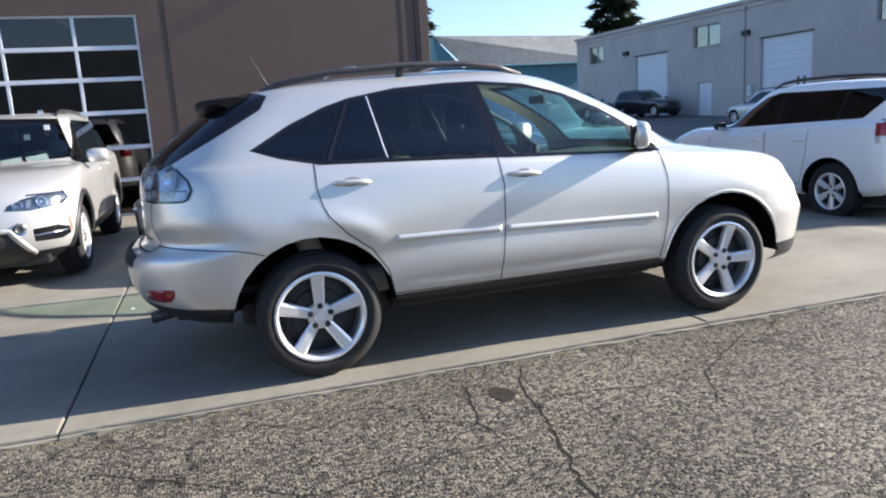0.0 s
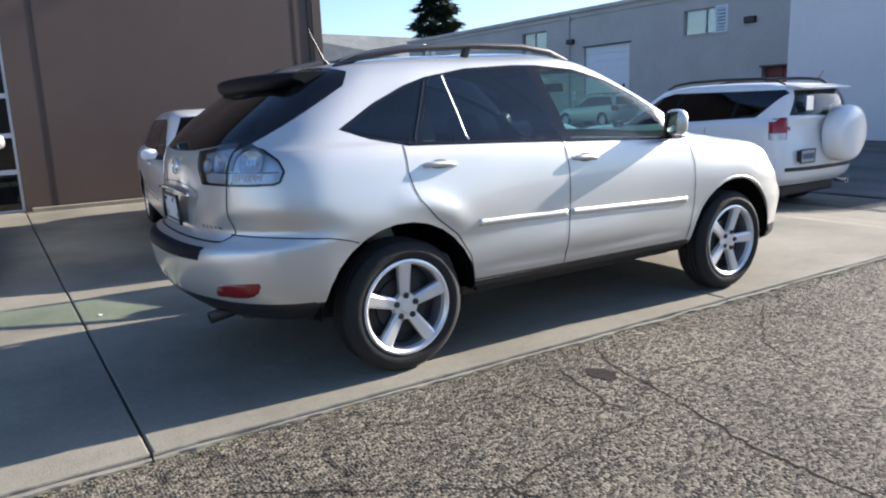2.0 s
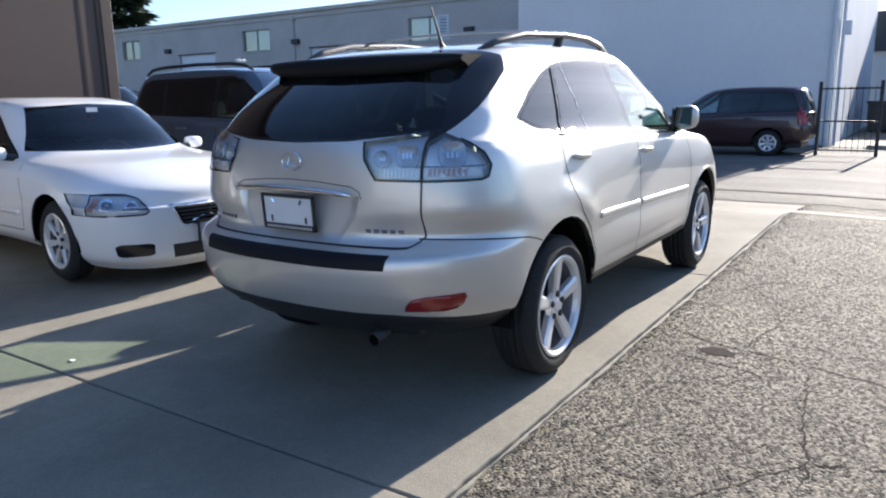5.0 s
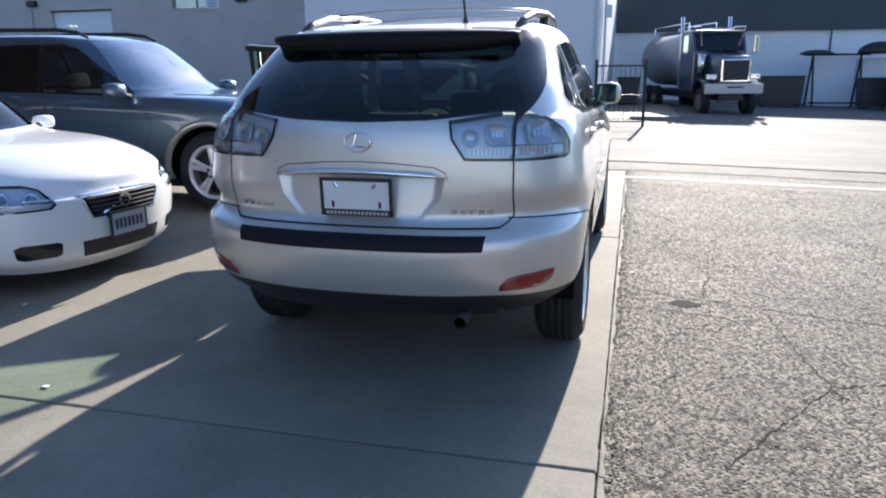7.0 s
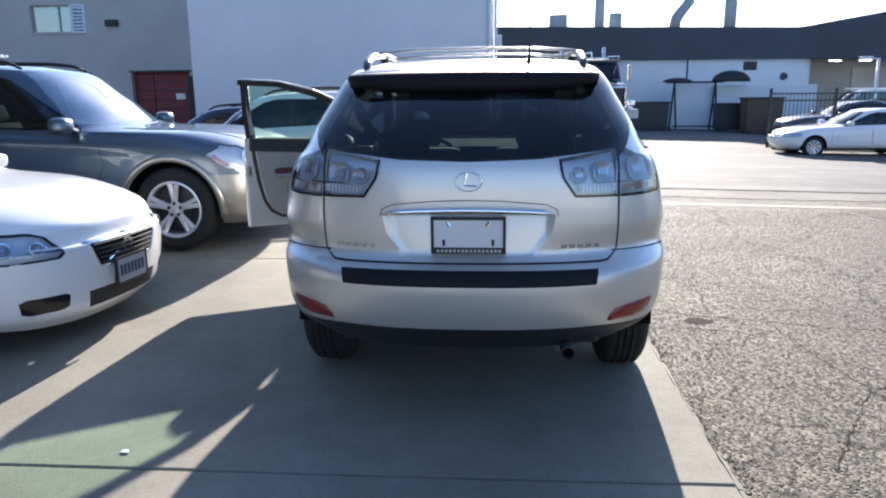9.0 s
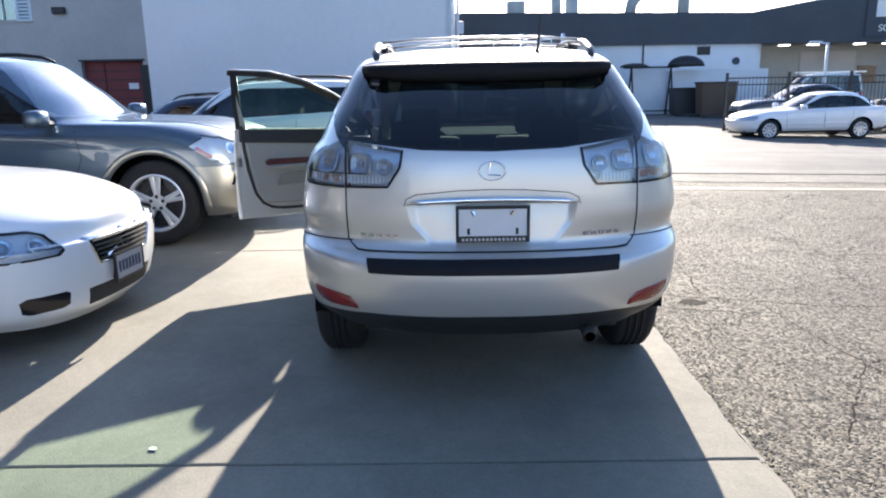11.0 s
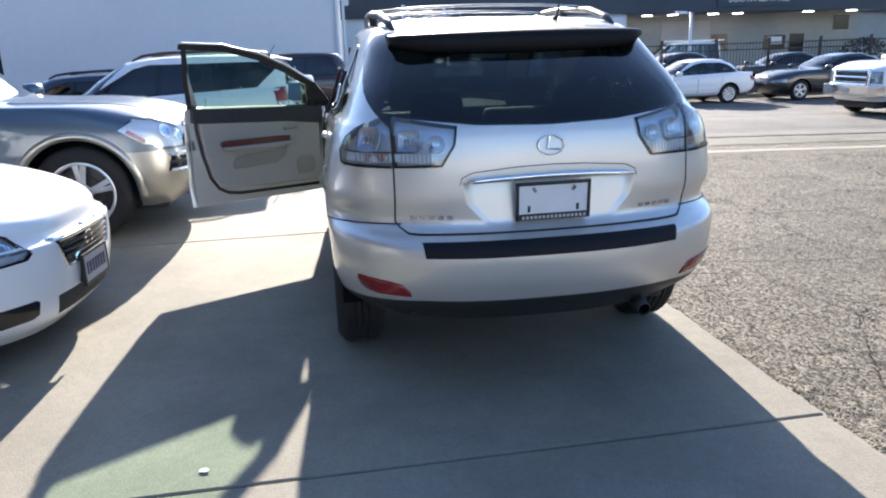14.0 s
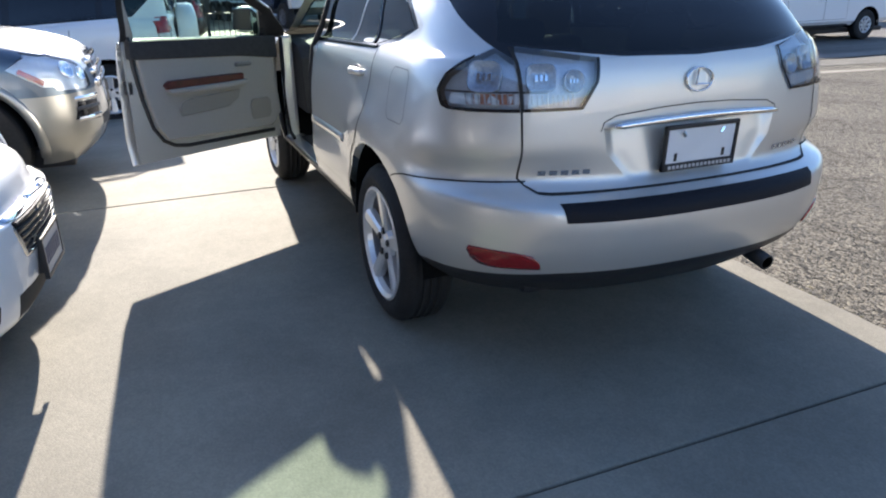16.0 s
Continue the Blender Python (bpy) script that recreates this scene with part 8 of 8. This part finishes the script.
railing("railing", 21.75, -4.42, -17.0, 1.92, "black iron railing of thin pickets along a yard")
railing("gate", 18.0, 3.42, 4.75, 1.72, "black iron yard gate standing open")


def shelter(x, y, w, dome, label):
    s = holder("canopy_frame", pose(x, y, lie(x, y) - 0.03), label, "canopy", group="canopy frames")
    for a in (-w / 2, w / 2):
        part("upright", tube([(-0.25, a - 0.12, 0), (0, a, 2.35)], 0.045, 8), M_IRON, s)
        part("upright", tube([(0.25, a + 0.12, 0), (0, a, 2.35)], 0.045, 8), M_IRON, s)
    part("crossbar", tube([(0, -w / 2 - 0.4, 2.35), (0, w / 2 + 0.4, 2.35)], 0.045, 8), M_IRON, s)
    part("crossbar", tube([(0, -w / 2, 0.18), (0, w / 2, 0.18)], 0.035, 8), M_IRON, s)
    for yy, r, hgt in dome:
        bm = bmesh.new()
        bmesh.ops.create_uvsphere(bm, u_segments=20, v_segments=10, radius=1.0)
        for v in bm.verts:
            v.co.z = max(v.co.z, 0.0)
        part("rolled_cover", moved(bm, Matrix.Translation((0, yy, 2.36)) @ Matrix.Diagonal((0.4, r, hgt, 1))), M_IRON, s, "dark rolled canvas cover", smooth=True)


shelter(34.2, -5.2, 2.0, ((0.85, 0.75, 0.22), (-1.75, 0.95, 0.55)), "dark metal canopy frame with rolled covers against a white panel")
thing("white_panel", box(34.9, 35.0, -6.2, -4.3, -0.7, 1.85, 0.01), M_WHITEDOOR, "tall white panel leaning in the yard", "panel")
thing("storage_container", box(34.6, 36.8, -11.3, -6.3, -0.8, 1.75, 0.04), M_WHITEWALL, "long low white storage container in the yard", "container")


def bin_at(x, y, w, h, material, label):
    b = holder("waste_bin", pose(x, y, lie(x, y) - 0.03), label, "bin", group="bins")
    part("bin_body", prism([(-w / 2, 0.1), (-w / 2 - 0.08, h), (w / 2 + 0.08, h), (w / 2, 0.1)], "x", -0.5, 0.5, 0.03), material, b)
    part("bin_lid", box(-0.56, 0.56, -w / 2 - 0.12, w / 2 + 0.12, h, h + 0.07, 0.02), M_BLACK, b)
    for yy in (-w / 2 + 0.12, w / 2 - 0.12):
        part("caster", tube([(0.35, yy - 0.03, 0.06), (0.35, yy + 0.03, 0.06)], 0.07, 10), M_BLACK, b)
        part("caster", tube([(-0.35, yy - 0.03, 0.06), (-0.35, yy + 0.03, 0.06)], 0.07, 10), M_BLACK, b)


bin_at(33.0, -2.7, 1.7, 1.3, M_DARKMETAL, "dark steel waste bin in the shade")
bin_at(33.0, -6.6, 1.2, 1.3, M_DARKMETAL, "dark steel waste bin beside a canopy frame")
bin_at(31.6, -7.6, 1.5, 1.6, M_CARD, "brown board waste bin in the yard")
bin_at(30.5, 3.95, 0.8, 1.15, M_DARKMETAL, "dark steel waste bin behind the gate")


def lamp_post(x, y, h):
    p = holder("lamp_post", pose(x, y, lie(x, y) - 0.03), "white yard lamp post with a short arm", "lamp post")
    part("pole", tube([(0, 0, 0), (0, 0, h)], [0.07, 0.055], 10), M_WHITEFRAME, p, smooth=True)
    part("lamp_arm", tube([(0, 0, h - 0.05), (-0.1, 0.6, h)], 0.035, 8), M_WHITEFRAME, p)
    part("lamp_head", box(-0.2, 0.1, 0.30, 0.72, h - 0.05, h + 0.06, 0.03), M_WHITEFRAME, p)
    part("base_plate", box(-0.15, 0.15, -0.15, 0.15, 0, 0.03), M_WHITEFRAME, p)


lamp_post(26.0, -9.85, 3.15)
lad = holder("roof_ladder", pose(29.0, -11.6, lie(29.2, -14.6) + 1.965, 0, 0, 85), "aluminium ladder on a van roof", "ladder")
for yy in (-0.2, 0.2):
    part("ladder_stile", box(-1.4, 1.4, yy - 0.02, yy + 0.02, 0.0, 0.06), M_ALLOY, lad)
for k in range(10):
    part("rung", box(-1.3 + k * 0.28, -1.27 + k * 0.28, -0.2, 0.2, 0.015, 0.045), M_ALLOY, lad)
yk = holder("yard_kerb", pose(0, 0, 0), "low concrete kerb in front of the yard", "kerb", kind="structure")
for k in range(16):
    y = 3.0 - k * 1.6
    if not -3.9 < y < 2.8:
        part("kerb_stone", box(20.6, 20.8, y - 0.79, y + 0.79, lie(20.7, y) - 0.1, lie(20.7, y) + 0.10, 0.02), M_CONCRETE, yk)
thing("yard_apron", box(20.9, 37.3, 2.2, 4.7, lie(28, 3) - 0.25, lie(21.5, 3) + 0.01), M_CONCRETE, "pale concrete apron behind the gate", "paving", kind="structure")
gut = bmesh.new()
for k in range(60):
    y0, y1 = -40 + k * 0.73, -40 + (k + 1) * 0.73
    vs = [gut.verts.new((x, y, lie(x, y) - 0.024)) for x, y in ((7.12, y0), (7.55, y0), (7.55, y1), (7.12, y1))]
    gut.faces.new(vs)
bmesh.ops.remove_doubles(gut, verts=gut.verts, dist=1e-4)
thing("gutter", gut, M_CONCRETE, "worn concrete gutter strip between asphalt and road", "gutter", kind="structure")


# ---- trees, poles, cables ----
def conifer(x, y, z, h, r, seed):
    rnd = random.Random(seed)
    t = holder("conifer_tree", pose(x, y, z), "tall dark green conifer", "tree", group="conifers")
    part("trunk", tube([(0, 0, 0), (0.1, 0, h * 0.5), (0, 0, h)], [r * 0.10, r * 0.06, 0.02], 8), M_BARK, t)
    verts, faces = [], []
    for k in range(4200):
        u = rnd.random() ** 0.8
        zz = h * (0.12 + 0.88 * u)
        tier = 0.75 + 0.25 * math.sin(zz * 5.3 / (h / 12) + seed)
        rad = r * (1 - u) ** 0.62 * tier * (0.35 + 0.65 * rnd.random() ** 0.5) + 0.1
        a = rnd.random() * 2 * math.pi
        c = Vector((rad * math.cos(a), rad * math.sin(a), zz - rad * 0.22))
        d = Vector((math.cos(a), math.sin(a), -0.25 + 0.5 * (rnd.random() - 0.4))).normalized()
        s = Vector((-math.sin(a), math.cos(a), rnd.uniform(-0.4, 0.4))).normalized()
        ln, w = rnd.uniform(0.45, 1.0) * r * 0.22, rnd.uniform(0.5, 1.0) * r * 0.085
        i = len(verts)
        verts += [c - s * w, c + d * ln, c + s * w, c - d * ln * 0.3 + Vector((0, 0, -w * 0.6))]
        faces += [(i, i + 1, i + 2), (i, i + 2, i + 3)]
    me = bpy.data.meshes.new("crown")
    me.from_pydata([tuple(v) for v in verts], [], faces)
    me.materials.append(M_NEEDLE)
    o = new("crown", me)
    o.parent = t


conifer(54.0, 88.0, -1, 21.0, 6.6, 3)
conifer(27.2, 92.0, -1, 19.5, 5.6, 5)
conifer(16.5, 84.0, -1, 14.0, 5.0, 8)


def bare_tree(x, y, z, h, seed):
    rnd = random.Random(seed)
    t = holder("bare_tree", pose(x, y, z), "leafless brown street tree", "tree", group="bare trees")
    trunk, twigs = bmesh.new(), bmesh.new()

    def grow(p, d, ln, r, level):
        q = p + d * ln
        mid = p + d * ln * 0.5 + Vector((rnd.uniform(-1, 1), rnd.uniform(-1, 1), 0)) * ln * 0.05
        add_tube(trunk if level < 2 else twigs, [p, mid, q], [r, r * 0.85, r * 0.68], 6 if level < 2 else 3, False)
        if level >= 5:
            return
        for k in range(3 if level else 4):
            nd = (d + Vector((rnd.uniform(-1, 1), rnd.uniform(-1, 1), rnd.uniform(-0.2, 0.7))) * 0.75).normalized()
            grow(p + d * ln * rnd.uniform(0.6, 1.0), nd, ln * rnd.uniform(0.6, 0.8), r * 0.58, level + 1)
    grow(Vector((0, 0, 0)), Vector((0, 0, 1)), h * 0.26, h * 0.012, 0)
    part("trunk", trunk, M_BARK, t)
    part("crown", twigs, M_TWIG, t)


bare_tree(60.0, -48.5, -1, 9.0, 2)
bare_tree(66.0, -56.0, -1, 9.5, 7)
bare_tree(40.0, -40.0, -1, 7.0, 9)


def shrub(x, y, r, h, seed):
    rnd = random.Random(seed)
    verts, faces = [], []
    for k in range(900):
        a, b = rnd.random() * 2 * math.pi, rnd.random() ** 0.5
        zz = h * rnd.random()
        rr = r * b * math.sqrt(max(0.05, 1 - (zz / h) ** 2))
        c = Vector((rr * math.cos(a), rr * math.sin(a) * 1.6, zz))
        d = Vector((rnd.uniform(-1, 1), rnd.uniform(-1, 1), rnd.uniform(-0.2, 1))).normalized() * 0.22
        s = d.cross(Vector((0.3, 0.5, 0.8))).normalized() * 0.08
        i = len(verts)
        verts += [c - s, c + d, c + s]
        faces.append((i, i + 1, i + 2))
    me = bpy.data.meshes.new("shrub")
    me.from_pydata([tuple(v) for v in verts], [], faces)
    me.materials.append(M_NEEDLE)
    o = new("shrub", me)
    o.matrix_basis = pose(x, y, lie(x, y) - 0.1)
    tagged(o, "dark green unclipped shrub by a building", "shrub", "shrubs")


shrub(37.5, -27.5, 1.5, 1.9, 4)
shrub(36.5, -30.5, 1.3, 1.6, 6)
thing("low_building", box(60, 75, -62, -38, -1, 3.6), M_BEIGEWALL, "low pale building beyond the trees", "building", kind="structure")
thing("low_building", prism([(-62.5, 3.6), (-50, 6.2), (-37.5, 3.6)], "x", 59.5, 75.5), M_BAND, "dark pitched roof of a far house", "building", kind="structure")
up = holder("utility_pole", pose(30.5, -27.0, lie(30.5, -27) - 0.03), "grey timber utility pole by the street", "pole")
part("pole_shaft", tube([(0, 0, 0), (0, 0, 9)], [0.16, 0.11], 10), M_BARK, up, smooth=True)
part("cross_arm", box(-0.06, 0.06, -1.0, 1.0, 8.3, 8.42), M_BARK, up)
cb = holder("overhead_cable", pose(0, 0, 0), "black overhead service cable between masts", "cable")
part("mast", tube([(22.9, 9.4, 6.9), (22.9, 9.4, 9.3)], 0.05, 8), M_IRON, cb)
part("mast", tube([(-6.0, 18.6, 7.8), (-6.0, 18.6, 9.2)], 0.05, 8), M_IRON, cb)
part("cable", tube([(22.9 - 28.9 * k / 12, 9.4 + 9.2 * k / 12, 9.25 - 0.25 * math.sin(math.pi * k / 12)) for k in range(13)], 0.035, 6), M_IRON, cb)

# pale so that the added blocks reflect light onto the crossover's rear
M_UNSEEN = mat("pale_unseen_block", (0.42, 0.39, 0.34), 0.9, var=0.05, big=0.1, scale=4)
# plain unseen blocks, added to close the place behind the camera
for nm, x0, x1, y0, y1, h in (("rear_block", -36, -28, -34, 30, 3.2), ("rear_block", -26, 4, -46, -38, 8.0)):
    thing(nm, box(x0, x1, y0, y1, -1.0, h), M_UNSEEN, "plain pale block added unseen behind the camera to brighten reflections", "building", kind="structure")


# ---- small things on the ground ----
def grit(seed):
    """Loose stones and moss along the edge of the slabs."""
    rnd = random.Random(seed)
    verts, faces = [], []
    for k in range(2400):
        x = rnd.uniform(-5, EDGE_X)
        d = rnd.expovariate(9.0)
        y = EDGE_Y - 0.004 - d
        if d > 0.6:
            continue
        s = rnd.uniform(0.003, 0.007)
        z = lie(x, y) - 0.03 + 0.010 * noise.noise((x * 0.7, y * 0.7, 3.0)) - s * 0.1
        i = len(verts)
        a = rnd.random() * 6.28
        for j in range(4):
            verts.append((x + s * math.cos(a + j * 1.571) * rnd.uniform(0.6, 1.2), y + s * math.sin(a + j * 1.571) * rnd.uniform(0.6, 1.2), z))
        verts.append((x, y, z + s * rnd.uniform(0.7, 1.3)))
        faces += [(i, i + 1, i + 4), (i + 1, i + 2, i + 4), (i + 2, i + 3, i + 4), (i + 3, i, i + 4)]
    me = bpy.data.meshes.new("loose_grit")
    me.from_pydata(verts, [], faces)
    me.materials.append(M_ROAD)
    o = new("loose_grit", me)
    tagged(o, "loose grit and small stones along the slab edge", "grit", kind="stuff")
    verts, faces = [], []
    for k in range(3000):
        x = rnd.uniform(-5, EDGE_X)
        if noise.noise((x * 1.3, 0.0, 7.0)) < -0.22:
            continue
        y = EDGE_Y - abs(rnd.gauss(0.0, 0.05)) - 0.003
        z = lie(x, y) - 0.03 + 0.010 * noise.noise((x * 0.7, y * 0.7, 3.0))
        i = len(verts)
        a, s = rnd.random() * 6.28, rnd.uniform(0.006, 0.02)
        verts += [(x + s * math.cos(a), y + s * math.sin(a), z), (x - s * math.cos(a), y - s * math.sin(a), z), (x + rnd.uniform(-s, s), y + rnd.uniform(-s, s) * 0.5, z + s * rnd.uniform(0.08, 0.3))]
        faces.append((i, i + 1, i + 2))
    me = bpy.data.meshes.new("moss")
    me.from_pydata(verts, [], faces)
    me.materials.append(M_MOSS)
    tagged(new("moss", me), "dry moss and weeds in the joint along the slabs", "moss", kind="stuff")


grit(11)


def scrap(name, x, y, r, material, label, seed, z=0.004):
    rnd = random.Random(seed)
    pts = [(r * rnd.uniform(0.6, 1.1) * math.cos(k * 0.9), 0.7 * r * rnd.uniform(0.6, 1.1) * math.sin(k * 0.9)) for k in range(7)]
    o = thing(name, prism(hull(pts), "z", 0.0, 0.003), material, label, "litter", group="litter")
    o.matrix_basis = pose(x, y, z, 3, 2, rnd.uniform(0, 180))


scrap("paper_scrap", -0.66, 6.275, 0.026, M_PAPER, "small white paper scrap lying on concrete", 1)
scrap("stone_chip", 2.03, 3.66, 0.07, M_CONCRETE, "pale broken concrete chip by the slab edge", 3, lie(2, 3.66) - 0.028)

M_TAR = mat("old_oil_spot", (0.040, 0.035, 0.030), 0.97, var=0.3, scale=40, spec=0.08)


def lay_on_ground():
    """Cracks and an oil spot that follow the lie of the asphalt."""
    from mathutils.bvhtree import BVHTree
    bm = bmesh.new()
    bm.from_mesh(scene.objects["ground"].data)
    tree = BVHTree.FromBMesh(bm)
    bm.free()

    def drop(x, y, lift):
        return tree.ray_cast(Vector((x, y, 5)), Vector((0, 0, -1)))[0] + Vector((0, 0, lift))

    def crack(path, width, seed):
        rnd = random.Random(seed)
        pts = []
        for (xa, ya), (xb, yb) in zip(path, path[1:]):
            n = max(2, int(math.hypot(xb - xa, yb - ya) / 0.03))
            pts += [(xa + (xb - xa) * k / n + rnd.gauss(0, 0.007), ya + (yb - ya) * k / n + rnd.gauss(0, 0.007)) for k in range(n)]
        b = bmesh.new()
        prev = None
        for i, (x, y) in enumerate(pts):
            p, q = pts[max(i - 1, 0)], pts[min(i + 1, len(pts) - 1)]
            ln = math.hypot(q[0] - p[0], q[1] - p[1]) or 1
            w = width * rnd.uniform(0.35, 1.0) * min(1.0, 0.25 + i / 6, 0.25 + (len(pts) - 1 - i) / 6) / 2
            ox, oy = -(q[1] - p[1]) / ln * w, (q[0] - p[0]) / ln * w
            row = [b.verts.new(drop(x + ox, y + oy, 0.002)), b.verts.new(drop(x - ox, y - oy, 0.002))]
            if prev:
                b.faces.new((prev[0], row[0], row[1], prev[1]))
            prev = row
        thing("asphalt_crack", b, M_CRACK, "thin dirt-filled crack in worn asphalt", "crack", group="cracks", kind="structure")
    crack([(1.66, 3.66), (1.52, 3.38), (1.46, 2.93), (1.34, 2.35), (1.36, 1.8)], 0.018, 1)
    crack([(1.50, 3.20), (1.78, 3.18), (2.14, 3.10), (2.5, 3.19)], 0.012, 2)
    crack([(1.25, 3.55), (1.16, 3.04), (1.21, 2.82)], 0.012, 3)
    crack([(1.40, 2.86), (1.18, 2.83), (0.77, 2.80), (0.31, 2.72), (0.04, 2.72)], 0.013, 4)
    crack([(3.19, 3.59), (2.5, 3.11), (2.3, 2.7)], 0.014, 5)
    crack([(0.55, 3.48), (0.94, 3.36), (0.91, 3.08)], 0.010, 6)
    crack([(-0.6, 3.3), (-0.2, 3.05), (0.31, 2.72), (0.5, 2.2)], 0.012, 7)
    rnd = random.Random(4)
    b = bmesh.new()
    rim = []
    for k in range(22):
        a, r = k * 2 * math.pi / 22, rnd.uniform(0.8, 1.1)
        rim.append(b.verts.new(drop(1.39 + 0.075 * r * math.cos(a), 3.317 + 0.095 * r * math.sin(a), 0.003)))
    b.faces.new(rim)
    thing("oil_spot", b, M_TAR, "small dark old oil spot on asphalt", "stain", kind="structure")


lay_on_ground()
